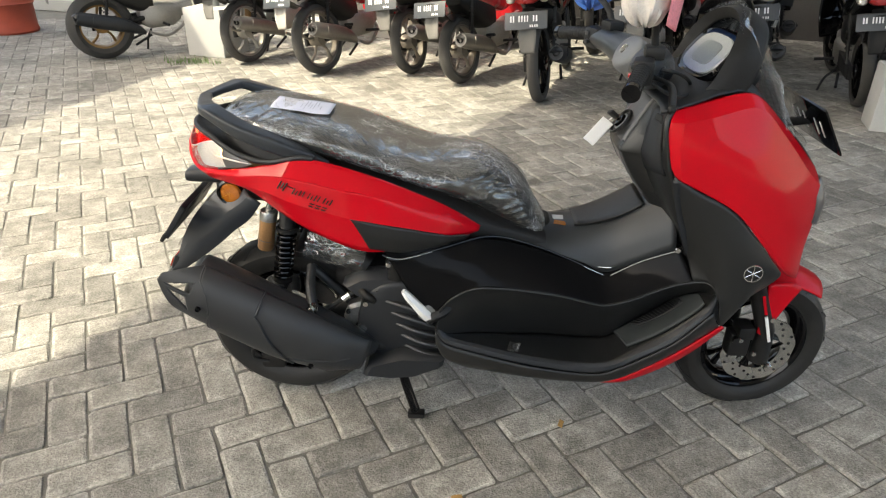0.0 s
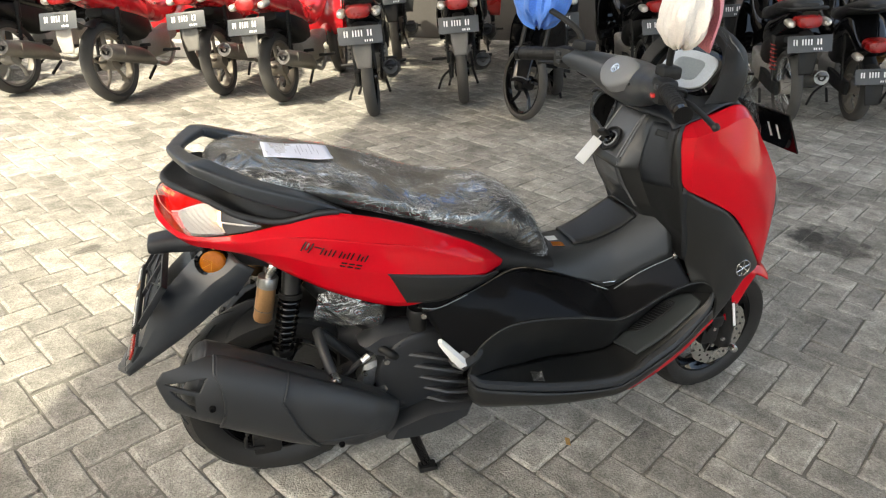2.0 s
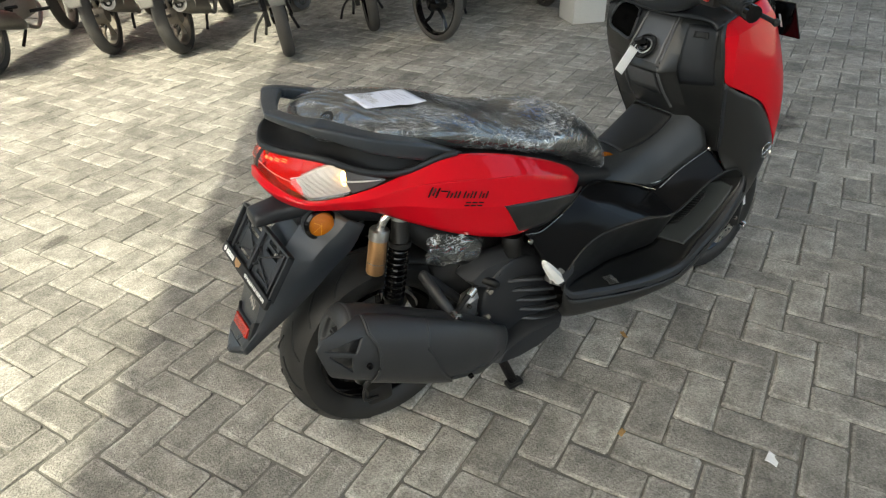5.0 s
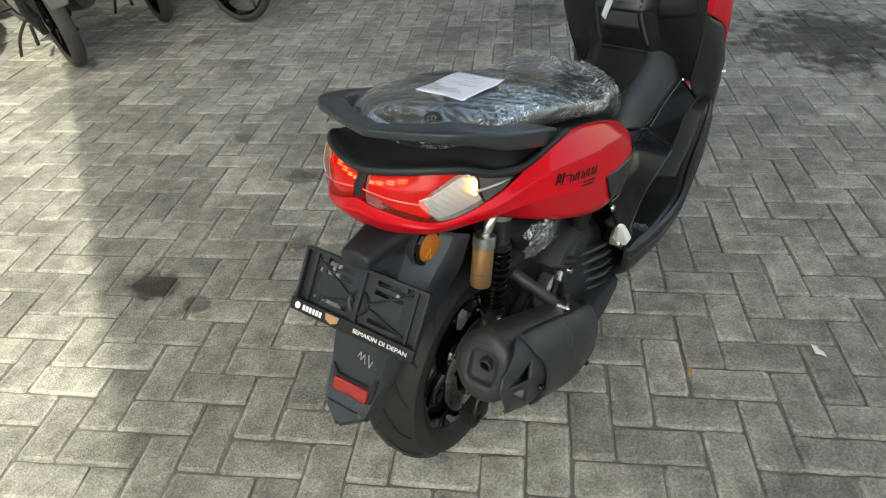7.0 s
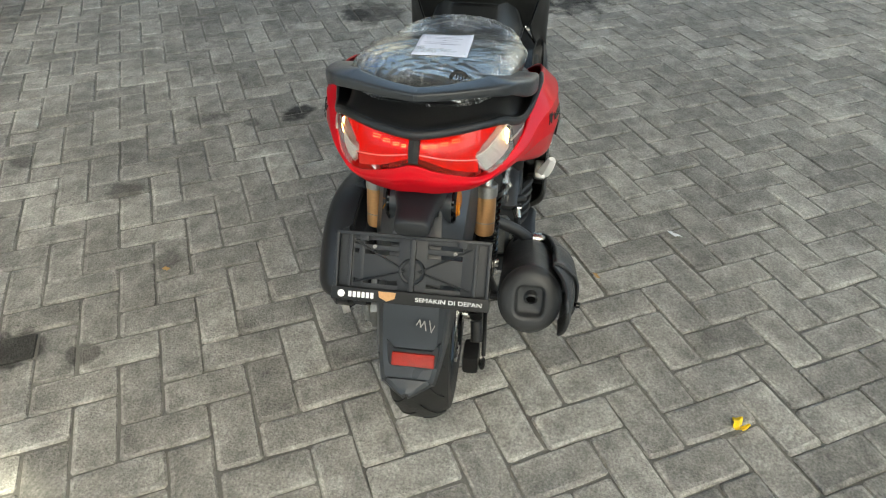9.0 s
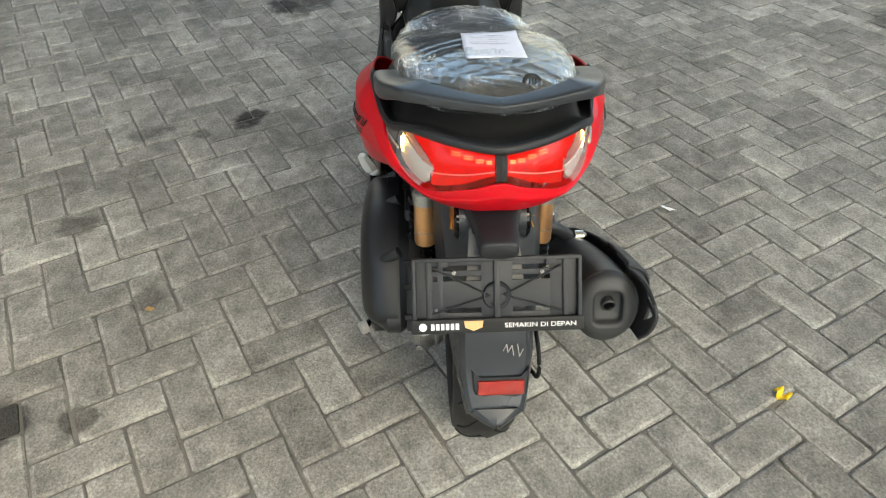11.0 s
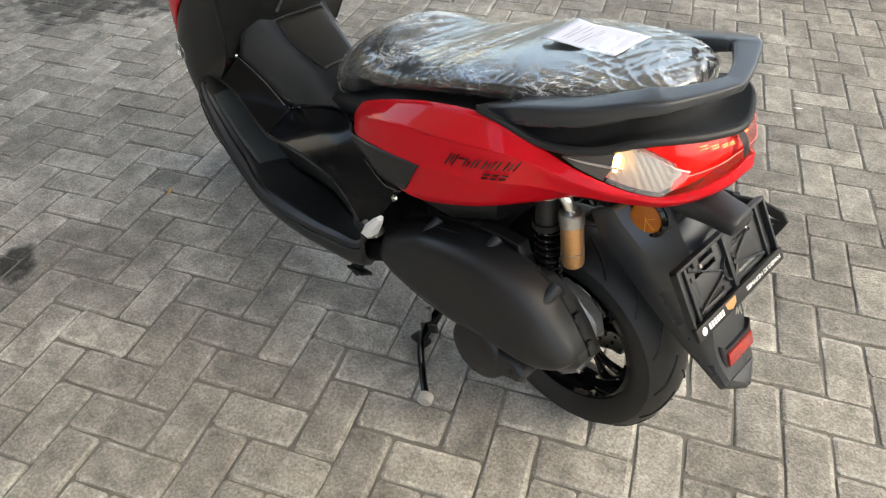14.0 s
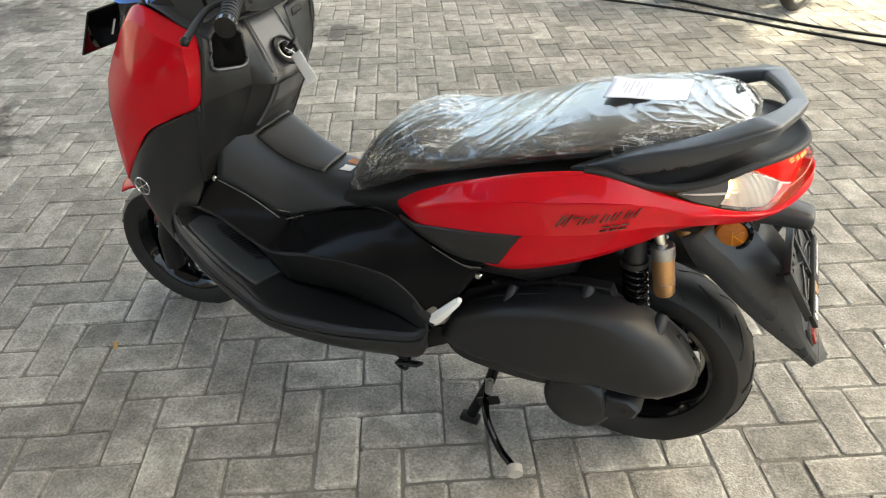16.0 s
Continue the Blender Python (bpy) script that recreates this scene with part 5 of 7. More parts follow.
muf = part("muffler", smooth_loft([can_ring(*q) for q in CAP + MC], 110), HEAT, S, "matte black muffler")
part("outlet", lathe([(0.013, 0.012), (0.013, -0.004), (0.010, -0.006), (0.009, -0.002), (0.009, 0.01)], (-0.186, -0.218, 0.500), 20, "x"), HEAT, muf, "short exhaust outlet")
# near-black disc closes the outlet and stands for the dark inside it
part("outlet_bore", lathe([(0.0005, -0.003), (0.0092, -0.003), (0.0092, 0.0)], (-0.186, -0.218, 0.500), 18, "x"), mat("bore shade", (0.002, 0.002, 0.002), 0.95, vary=0.1, bump=0, spec=0.02), muf, "exhaust bore, its shade drawn as a near-black disc")


def shell(x, a, off):
    """A point of the heat shield round the muffler's axis: along, round, and how far it stands off."""
    y, z, r = (float(np.interp(x, [-0.26, -0.215, -0.15, -0.06, 0.02, 0.09, 0.165, 0.235], w)) for w in ([-0.226, -0.224, -0.226, -0.228, -0.228, -0.224, -0.218, -0.20], [0.536, 0.513, 0.485, 0.440, 0.397, 0.36, 0.322, 0.292], [0.062, 0.080, 0.091, 0.093, 0.094, 0.091, 0.080, 0.054]))
    c, s = math.cos(a), math.sin(a)
    c, s = math.copysign(abs(c) ** 0.72, c), math.copysign(abs(s) ** 0.9, s)
    return (x + 0.34 * r * s, y - (0.70 * r + 0.006 + off) * c - 0.008, z - 0.010 + (0.78 * r + off * 0.5) * s)


def shield_sheet(x0, x1, a0, a1, off, m=24, n=22, holes=()):
    """A panel of the shield between two slanted ends, with slots left out."""
    v, f = [], []
    for i in range(m + 1):
        for j in range(n + 1):
            a = a0 + (a1 - a0) * j / n
            xa, xb = float(np.interp(a, *x0)), float(np.interp(a, *x1))
            v.append(shell(xa + (xb - xa) * i / m, a, off))
    for i in range(m):
        for j in range(n):
            u, w = (i + 0.5) / m, (j + 0.5) / n
            if not any(p < u < q and min(r, r + t * (u - p) / (q - p)) < w < max(r, r + t * (u - p) / (q - p)) for p, q, r, t in holes):
                f.append((i * (n + 1) + j, i * (n + 1) + j + 1, (i + 1) * (n + 1) + j + 1, (i + 1) * (n + 1) + j))
    return np.array(v), f


A0, A1 = radians(-55), radians(78)
TAIL = ((-1.0, -0.35, 0.1, 0.5, 1.0, 1.4), (-0.196, -0.232, -0.255, -0.250, -0.210, -0.175))
STEP1 = ((-1.0, -0.1, 0.35, 0.75, 1.0, 1.4), (-0.118, -0.125, -0.142, -0.165, -0.168, -0.170))
STEP2 = ((-1.0, -0.7, 0.35, 0.6, 1.4), (0.085, 0.065, -0.030, -0.030, -0.030))
NOSE = ((-1.0, 1.4), (0.235, 0.235))
shield = part("heat_shield", shield_sheet(STEP1, STEP2, A0, A1, 0.007), HEAT, muf, "matte black plastic heat shield", 0.005)
part("shield_tail", shield_sheet(TAIL, ((-1, 1.4), (-0.105, -0.105)), A0, A1, -0.001, 40, 60, ((0.10, 0.50, 0.47, 0.20), (0.12, 0.46, 0.42, -0.22))), HEAT, shield, "slotted tail of the heat shield", 0.006)
part("shield_front", shield_sheet(((-1, -0.7, 0.35, 1.4), (0.07, 0.05, -0.05, -0.05)), NOSE, A0, A1, 0.001), HEAT, shield, "", 0.005)
both_ends = ((STEP1, 0.0075), (STEP2, 0.0075))
for st, off in both_ends:
    part("shield_step", tube([shell(float(np.interp(a, *st)), a, off) for a in np.linspace(A0, A1, 24)], 0.0032, 8), HEAT, shield)
part("shield_ridge", tube([shell(x, a, 0.0035) for x, a in ((0.068, -0.62), (0.10, -0.45), (0.15, -0.20), (0.20, 0.05))], (0.003, 0.004), 8, 14), HEAT, shield)
for x, a in ((-0.150, -0.12), (0.122, -0.62)):
    q = shell(x, a, 0.006)
    part("bolt", lathe([(0.001, -0.004), (0.0035, -0.004), (0.004, -0.007), (0.006, -0.007), (0.007, 0), (0.001, 0.004)], q, 12), GLOSS, shield)
part("muffler_stay", join(tube([(0.104, -0.216, 0.418), (0.092, -0.18, 0.453), (0.085, -0.12, 0.485)], (0.013, 0.014), 10, 14), tube([(0.085, -0.12, 0.485), (0.16, -0.11, 0.40), (0.22, -0.12, 0.33)], 0.012, 10, 10)), HEAT, S)
part("stay_bolt", lathe([(0.001, -0.012), (0.008, -0.012), (0.009, -0.006), (0.014, -0.005), (0.014, 0.014)], (0.104, -0.236, 0.423), 14), STEEL, S)
part("exhaust_pipe", tube([(0.26, -0.18, 0.285), (0.33, -0.15, 0.265), (0.42, -0.10, 0.28), (0.48, -0.05, 0.30)], 0.017, 14, 20), BLACK, S)

# engine and drive
eng = part("engine", join(loft([ring_yz(x, z, w, h, 24, 4) for x, z, w, h in ((0.14, 0.36, 0.09, 0.10), (0.24, 0.37, 0.13, 0.13), (0.36, 0.36, 0.14, 0.13), (0.44, 0.35, 0.11, 0.09))]), loft([ring_yz(x, z, w, h, 20, 4, -0.02) for x, z, w, h in ((0.36, 0.38, 0.06, 0.06), (0.5, 0.39, 0.07, 0.07))])), BLACK, S, "black engine block")
part("engine_fin_cover", smooth_loft([np.stack([c[0] + r * np.cos(a) * 1.0, np.full(28, c[1]), c[2] + r * np.sin(a) * 1.15], -1) for a in [np.linspace(0, 2 * np.pi, 28, endpoint=False)] for c, r in (((0.325, -0.10, 0.35), 0.115), ((0.325, -0.165, 0.35), 0.115), ((0.32, -0.185, 0.352), 0.10), ((0.318, -0.19, 0.352), 0.03))], 14), MATTE, eng, "black cooling fan cover")
rad = part("radiator_cover", prism([(0.174, 0.460), (0.212, 0.486), (0.262, 0.496), (0.335, 0.492), (0.385, 0.475), (0.402, 0.43), (0.385, 0.39), (0.335, 0.345), (0.308, 0.352), (0.292, 0.392), (0.252, 0.412), (0.20, 0.432)], -0.110, -0.178, 0.014), GREY, S, "matte dark radiator cover")
part("cover_bolt", lathe([(0.0005, -0.006), (0.006, -0.006), (0.0075, 0.0)], (0.268, -0.178, 0.448), 12), GLOSS, rad)
for k in range(5):
    part("louvre", tube([(0.29 + 0.012 * k, -0.180, 0.425 - 0.034 * k), (0.35 + 0.012 * k, -0.205, 0.420 - 0.036 * k), (0.405 + 0.012 * k, -0.205, 0.398 - 0.032 * k)], (0.010, 0.006), 8, 12), HEAT, S)
part("lower_cowl", prism([(0.225, 0.215), (0.24, 0.25), (0.33, 0.285), (0.445, 0.275), (0.44, 0.25), (0.37, 0.212), (0.29, 0.205)], -0.13, -0.235, 0.012), MATTE, S, "matte black lower cowl")
head = part("water_pump", prism([(0.186, 0.392), (0.215, 0.402), (0.246, 0.388), (0.258, 0.345), (0.250, 0.298), (0.215, 0.288), (0.180, 0.312), (0.170, 0.355)], -0.12, -0.165, 0.010), CAST, eng, "bare aluminium pump housing")
part("drain_bolt", lathe([(0.0005, -0.022), (0.013, -0.022), (0.015, -0.018), (0.015, -0.006), (0.021, -0.005), (0.021, 0.004)], (0.224, -0.167, 0.338), 6), STEEL, head, "large steel hexagon plug")
for x, z in ((0.186, 0.378), (0.243, 0.303), (0.190, 0.312)):
    part("bolt", lathe([(0.0005, -0.007), (0.006, -0.007), (0.007, 0.0)], (x, -0.165, z), 10), STEEL, head)
for k in range(6):
    part("fin", box(0.026, 0.012, 0.005, (0.281 + 0.002 * k, -0.174, 0.372 - 0.011 * k), 0.001), DULL, eng)
part("intake_duct", tube([(0.085, -0.05, 0.60), (0.13, -0.075, 0.560), (0.18, -0.095, 0.520), (0.235, -0.105, 0.485)], [0.034, 0.038, 0.040, 0.036], 24, 30), BLACK, S, "black intake duct")
wv = []
for i in range(34):
    for j in range(22):
        u, w = i / 33 - 0.5, j / 21 - 0.5
        k = 0.016 * noise.noise((u * 6, w * 5, 1.1)) + 0.010 * abs(noise.noise((u * 14, w * 12, 4.0)))
        wv.append((0.155 + 0.15 * u + 0.02 * w, -0.150 - k + 0.03 * w * w, 0.545 - 0.04 * u + 0.075 * w + 0.01 * noise.noise((u * 5, w * 5, 9.0))))
part("duct_wrap", (np.array(wv), grid_faces(34, 22)), FILM, S, "crumpled clear film round the duct", sharp=180)
part("filler_cap", lathe([(0.0005, 0.036), (0.024, 0.036), (0.027, 0.030), (0.027, 0.012), (0.022, 0.010), (0.022, -0.02)], (0.315, -0.165, 0.505), 22, "z"), BLACK, S, "black filler cap")
part("cable", tube([(0.10, -0.17, 0.362), (0.14, -0.185, 0.40), (0.185, -0.178, 0.432), (0.23, -0.16, 0.45)], 0.007, 8, 20), BLACK, S)
part("cable_end", tube([(0.176, -0.182, 0.424), (0.194, -0.178, 0.436)], 0.010, 10), STEEL, S)
part("hose_clip", box(0.02, 0.02, 0.05, (0.245, -0.17, 0.385), 0.004, Euler((0, 0.2, 0)).to_matrix()), ALU, S)
part("hose", tube([(0.20, -0.13, 0.45), (0.24, -0.19, 0.44), (0.27, -0.16, 0.40), (0.28, -0.15, 0.33)], 0.011, 10, 20), BLACK, S)
part("head_cover", box(0.026, 0.02, 0.05, (0.262, -0.170, 0.392), 0.006, Euler((0.2, -0.35, 0)).to_matrix()), ALU, S, "dull aluminium bracket")
part("bracket_bolt", lathe([(0.0005, -0.010), (0.007, -0.010), (0.008, 0.0)], (0.235, -0.180, 0.415), 12), STEEL, S)
CVT = [(0.415, 0.33), (0.395, 0.395), (0.34, 0.448), (0.275, 0.486), (0.20, 0.515), (0.13, 0.530), (0.04, 0.534), (-0.05, 0.497), (-0.118, 0.425), (-0.131, 0.388), (-0.09, 0.345), (0.0, 0.315), (0.10, 0.285), (0.20, 0.268), (0.31, 0.275), (0.38, 0.29)]
cv = part("drive_case", prism(CVT, 0.146, 0.212, 0.020, 64), CASE, S, "matte black drive cover")
COVER = [(0.408, 0.340), (0.388, 0.395), (0.335, 0.440), (0.272, 0.476), (0.20, 0.504), (0.13, 0.522), (0.042, 0.528), (-0.047, 0.496), (-0.112, 0.430), (-0.125, 0.390), (-0.088, 0.355), (0.0, 0.347), (0.08, 0.332), (0.16, 0.315), (0.27, 0.318), (0.36, 0.322)]
co_ = cr(np.concatenate([np.array(COVER), np.array(COVER)[:1]]), 73)[:-1] + np.array([0.0, 0.010])
mid_ = np.array([0.15, 0.385])
part("drive_cover", smooth_loft([np.stack([(mid_ + (co_ - mid_) * k)[:, 0], np.full(72, y), (mid_ + (co_ - mid_) * k)[:, 1]], -1) for k, y in ((1.0, 0.170), (0.995, 0.198), (0.965, 0.218), (0.90, 0.233), (0.78, 0.244), (0.55, 0.250), (0.25, 0.252), (0.02, 0.252))], 36), CASE, cv, "domed matte black drive cover", sharp=60)
part("case_seam", tube([(0.37, 0.214, 0.330), (0.29, 0.218, 0.328), (0.20, 0.220, 0.320), (0.14, 0.220, 0.330), (0.09, 0.220, 0.350), (0.02, 0.218, 0.362)], (0.004, 0.005), 8, 30), BLACK, cv)
part("final_cover", lathe([(0.0005, 0.0), (0.055, 0.0), (0.068, -0.008), (0.074, -0.02), (0.078, -0.06)], (0.085, 0.238, 0.282), 40), CASE, cv, "round final drive cover")
gear = part("gear_case", prism([(0.06, 0.235), (-0.03, 0.252), (-0.078, 0.280), (-0.102, 0.330), (-0.092, 0.398), (-0.055, 0.440), (0.0, 0.455), (0.12, 0.44), (0.18, 0.30), (0.13, 0.215)], 0.080, 0.148, 0.010), CAST, cv, "bare aluminium gear case")
part("gear_block", prism([(0.0, 0.45), (-0.055, 0.442), (-0.095, 0.412), (-0.106, 0.378), (-0.100, 0.335), (-0.06, 0.32), (0.0, 0.34)], 0.070, 0.104, 0.006), CAST, gear, "ribbed block of the gear case")
part("gear_block", prism([(-0.02, 0.345), (-0.090, 0.365), (-0.108, 0.345), (-0.104, 0.300), (-0.07, 0.262), (-0.02, 0.262)], 0.104, 0.140, 0.006), CAST, gear, "lower block of the gear case")
for y in (0.096, 0.128):
    part("rib", tube([(-0.053, y, 0.443), (-0.093, y, 0.402), (-0.105, y, 0.330), (-0.081, y, 0.277), (-0.03, y, 0.249)], (0.003, 0.006), 6, 24), CAST, gear)
for y, x, z in ((0.096, -0.097, 0.37), (0.131, -0.094, 0.305)):
    part("bolt", lathe([(0.0005, -0.014), (0.008, -0.014), (0.009, 0.0)], (x, y, z), 12, "x"), STEEL, gear)
for x, z, y0, y1 in ((0.101, 0.530, 0.165, 0.203), (-0.043, 0.507, 0.165, 0.203), (0.254, 0.490, 0.172, 0.212)):
    bo = part("boss", tube([(x, y0, z + 0.010), (x + 0.002, y1 - 0.004, z - 0.012), (x + 0.002, y1, z - 0.014)], [0.012, 0.0115, 0.008], 14), MATTE, cv)
    part("boss_bolt", tube([(x + 0.002, y1 - 0.001, z - 0.014), (x + 0.002, y1 + 0.003, z - 0.0145)], 0.005, 10), BLACK, bo)
back = part("case_back", prism([(0.395, 0.395), (0.364, 0.447), (0.276, 0.492), (0.200, 0.517), (0.116, 0.535), (0.062, 0.540), (0.050, 0.516), (-0.012, 0.500), (-0.063, 0.474), (-0.098, 0.440), (-0.134, 0.388), (-0.090, 0.345), (0.0, 0.315), (0.10, 0.285), (0.20, 0.268), (0.31, 0.275), (0.40, 0.33)], 0.124, 0.154, 0.003), BLACK, cv, "black back half of the drive case")
for x, z, k in ((0.30, 0.484, 24), (0.17, 0.526, 12), (0.02, 0.507, -20), (-0.040, 0.487, -26), (-0.080, 0.458, -38), (-0.118, 0.412, -52)):
    part("tab", box(0.016, 0.016, 0.010, (x, 0.150, z), 0.003, Euler((0, radians(-k), 0)).to_matrix()), BLACK, back)
lug = part("lug", prism([(0.03, 0.265), (-0.035, 0.285), (-0.045, 0.315), (-0.02, 0.335), (0.03, 0.33)], 0.18, 0.234, 0.008), CASE, cv)
part("lug_hole", lathe([(0.0005, 0.0135), (0.007, 0.0135), (0.008, 0.0), (0.001, -0.002)], (-0.012, 0.222, 0.305), 14), BLACK, lug)
part("wheel_axle", tube([(0, -0.09, 0.262), (0, 0.10, 0.262)], 0.014, 14), STEEL, S)
part("swing_arm", tube([(0.20, -0.10, 0.36), (0.08, -0.105, 0.31), (-0.01, -0.102, 0.262)], (0.018, 0.026), 12, 14), BLACK, S)
part("rear_caliper", join(box(0.07, 0.04, 0.055, (-0.05, -0.10, 0.17), 0.012), tube([(-0.03, -0.11, 0.20), (0.0, -0.105, 0.24)], 0.014, 10)), BLACK, S)
part("brake_hose", tube([(-0.06, -0.12, 0.17), (-0.10, -0.13, 0.19), (-0.08, -0.13, 0.25), (0.02, -0.125, 0.30), (0.14, -0.13, 0.37)], 0.005, 8, 28), BLACK, S)
part("air_box", loft([ring_yz(x, z, w, h, 20, 4, 0.05) for x, z, w, h in ((0.14, 0.56, 0.08, 0.03), (0.22, 0.56, 0.13, 0.05), (0.34, 0.56, 0.14, 0.05), (0.42, 0.55, 0.10, 0.04))]), BLACK, S)
part("under_seat_box", loft([ring_yz(x, z, w, h, 24, 4) for x, z, w, h in ((-0.06, 0.74, 0.10, 0.04), (0.05, 0.72, 0.17, 0.07), (0.20, 0.70, 0.20, 0.09), (0.40, 0.65, 0.19, 0.08), (0.56, 0.58, 0.13, 0.06), (0.70, 0.54, 0.10, 0.045))]), BLACK, S)
part("frame_tube", join(tube([(0.30, -0.10, 0.55), (0.55, -0.10, 0.42), (0.75, -0.10, 0.36)], 0.02, 10), tube([(0.30, 0.10, 0.55), (0.55, 0.10, 0.42), (0.75, 0.10, 0.36)], 0.02, 10)), BLACK, S)

# rear shock absorbers
for s in (-1, 1):
    sh = new("shock_absorber")
    sh.parent = S
    sh["label"] = "rear shock absorber with a gold reservoir"
    y = 0.118 * s
    part("upper_tube", tube([(0.040, y, 0.69), (0.031, y, 0.595), (0.030, y, 0.590)], [0.021, 0.021, 0.024], 18), BLACK, sh)
    part("top_collar", tube([(0.040, y, 0.690), (0.037, y, 0.655)], 0.023, 18), ALU, sh)
    part("spring_seat", tube([(0.0315, y, 0.600), (0.0305, y, 0.588)], 0.0265, 20), BLACK, sh)
    part("damper_body", tube([(0.031, y, 0.60), (0.014, y, 0.50), (0.004, y, 0.435)], [0.016, 0.0155, 0.014], 14), GLOSS, sh)
    hel = [(0.030 - 0.026 * u + 0.0225 * math.cos(u * 2 * math.pi * 9.5), y + 0.0225 * math.sin(u * 2 * math.pi * 9.5), 0.590 - 0.142 * u) for u in np.linspace(0, 1, 220)]
    part("spring", tube(hel, 0.0036, 8), GLOSS, sh, "black coil spring")
    part("lower_eye", join(tube([(0.002, y - 0.016, 0.425), (0.002, y + 0.016, 0.425)], 0.015, 14), tube([(0.006, y, 0.452), (0.004, y, 0.440)], 0.025, 18), tube([(0.005, y, 0.445), (0.002, y, 0.425)], 0.013, 12)), BLACK, sh)
    for o in (-0.019, 0.019):
        part("clevis", tube([(-0.004, y + o, 0.445), (0.002, y + o, 0.425), (0.010, y + o, 0.390)], (0.003, 0.011), 10, 8), STEELCAN, sh, "bright lower clevis")
    part("lower_bolt", lathe([(0.001, s * 0.03), (0.009, s * 0.03), (0.011, s * 0.02), (0.011, 0)], (0.002, y, 0.425), 12), STEEL, sh)
    yr = 0.113 * s
    res = part("reservoir", tube([(-0.0190, yr, 0.618), (-0.022, yr, 0.600), (-0.0335, yr, 0.538), (-0.0345, yr, 0.533)], [0.0205, 0.0210, 0.0210, 0.0190], 26), GOLD, sh, "gold anodised reservoir")
    part("reservoir_cap", tube([(-0.0135, yr, 0.642), (-0.0140, yr, 0.639), (-0.0188, yr, 0.617)], [0.0200, 0.0225, 0.0225], 26), ALU, res, "bare alloy cap")
    part("reservoir_band", tube([(-0.0296, yr, 0.562), (-0.0300, yr, 0.5605)], 0.0215, 26), DULL, res)
    part("reservoir_neck", tube([(-0.013, yr, 0.64), (0.0, y, 0.668), (0.030, y, 0.682)], 0.011, 12, 10), STEEL, sh)

# rear mudguard with its lamps
GD = []
for base, ridge, edge, dip in (
        ((-0.115, 0.036, 0.700), (-0.070, 0.082, 0.668), (-0.040, 0.095, 0.652), 0.050),
        ((-0.155, 0.038, 0.672), (-0.100, 0.080, 0.641), (-0.075, 0.096, 0.605), 0.050),
        ((-0.200, 0.044, 0.630), (-0.140, 0.077, 0.613), (-0.118, 0.092, 0.571), 0.058),
        ((-0.240, 0.048, 0.585), (-0.190, 0.073, 0.564), (-0.167, 0.084, 0.526), 0.063),
        ((-0.274, 0.050, 0.528), (-0.246, 0.066, 0.512), (-0.220, 0.075, 0.482), 0.060),
        ((-0.298, 0.050, 0.470), (-0.284, 0.060, 0.464), (-0.265, 0.067, 0.448), 0.057),
        ((-0.318, 0.047, 0.436), (-0.316, 0.054, 0.431), (-0.303, 0.058, 0.418), 0.051),
        ((-0.337, 0.041, 0.412), (-0.337, 0.047, 0.404), (-0.332, 0.050, 0.393), 0.043),
        ((-0.339, 0.037, 0.4095), (-0.340, 0.043, 0.4020), (-0.3355, 0.045, 0.3920), 0.040),
        ((-0.350, 0.019, 0.399), (-0.352, 0.022, 0.393), (-0.349, 0.024, 0.3855), 0.021),
        ((-0.361, 0.002, 0.388), (-0.362, 0.003, 0.386), (-0.361, 0.003, 0.379), 0.003)):
    mid = (base[0] * 0.5 + ridge[0] * 0.5, dip, base[2] * 0.5 + ridge[2] * 0.5)
    q = [edge, ridge, mid, base, (base[0] - 0.0015, 0.0, base[2] + 0.001)]
    GD.append([(a, -b, c) for a, b, c in q] + [(a, b, c) for a, b, c in q[-2::-1]])
mud = part("rear_mudguard", strip(GD, 36), SATIN, S, "long satin black rear mudguard", 0.006, sharp=12)
part("mudguard_root", loft([ring_yz(x, z, w, h, 20, 4) for x, z, w, h in ((-0.17, 0.675, 0.036, 0.026), (-0.10, 0.675, 0.045, 0.04), (-0.03, 0.68, 0.06, 0.05), (0.06, 0.66, 0.085, 0.05))]), MATTE, S)
part("plate_lamp", smooth_loft([ring_yz(x, z, w, h, 20, 3) for x, z, w, h in ((-0.256, 0.692, 0.024, 0.010), (-0.248, 0.694, 0.032, 0.017), (-0.20, 0.697, 0.036, 0.021), (-0.14, 0.70, 0.05, 0.024))], 16), MATTE, S, "matte black plate lamp housing")
part("hugger", patch([[(0.0 + 0.268 * math.cos(a), y * q, 0.262 + 0.268 * math.sin(a) - 0.02 * abs(q) ** 3) for q, y in ((-1, 0.08), (-0.5, 0.08), (0, 0.08), (0.5, 0.08), (1, 0.08))] for a in np.linspace(radians(35), radians(82), 6)], 20, 10), BLACK, S, "", 0.004)
for s in (-1, 1):
    bs = part("reflector_mount", tube([(-0.095, 0.010 * s, 0.660), (-0.122, 0.036 * s, 0.664), (-0.126, 0.050 * s, 0.664), (-0.126, 0.057 * s, 0.664)], [0.046, 0.042, 0.0385, 0.038], 28), SATIN, S)
    part("side_reflector", moved(lathe([(0.0005, 0.009), (0.022, 0.009), (0.0275, 0.006), (0.030, -0.002)], (0, 0, 0), 28), Matrix.Translation((-0.126, 0.0590 * s, 0.664)) @ Matrix.Rotation(radians(12 * s) + (0 if s > 0 else math.pi), 4, "Z")), ORANGE, bs, "round amber reflector")
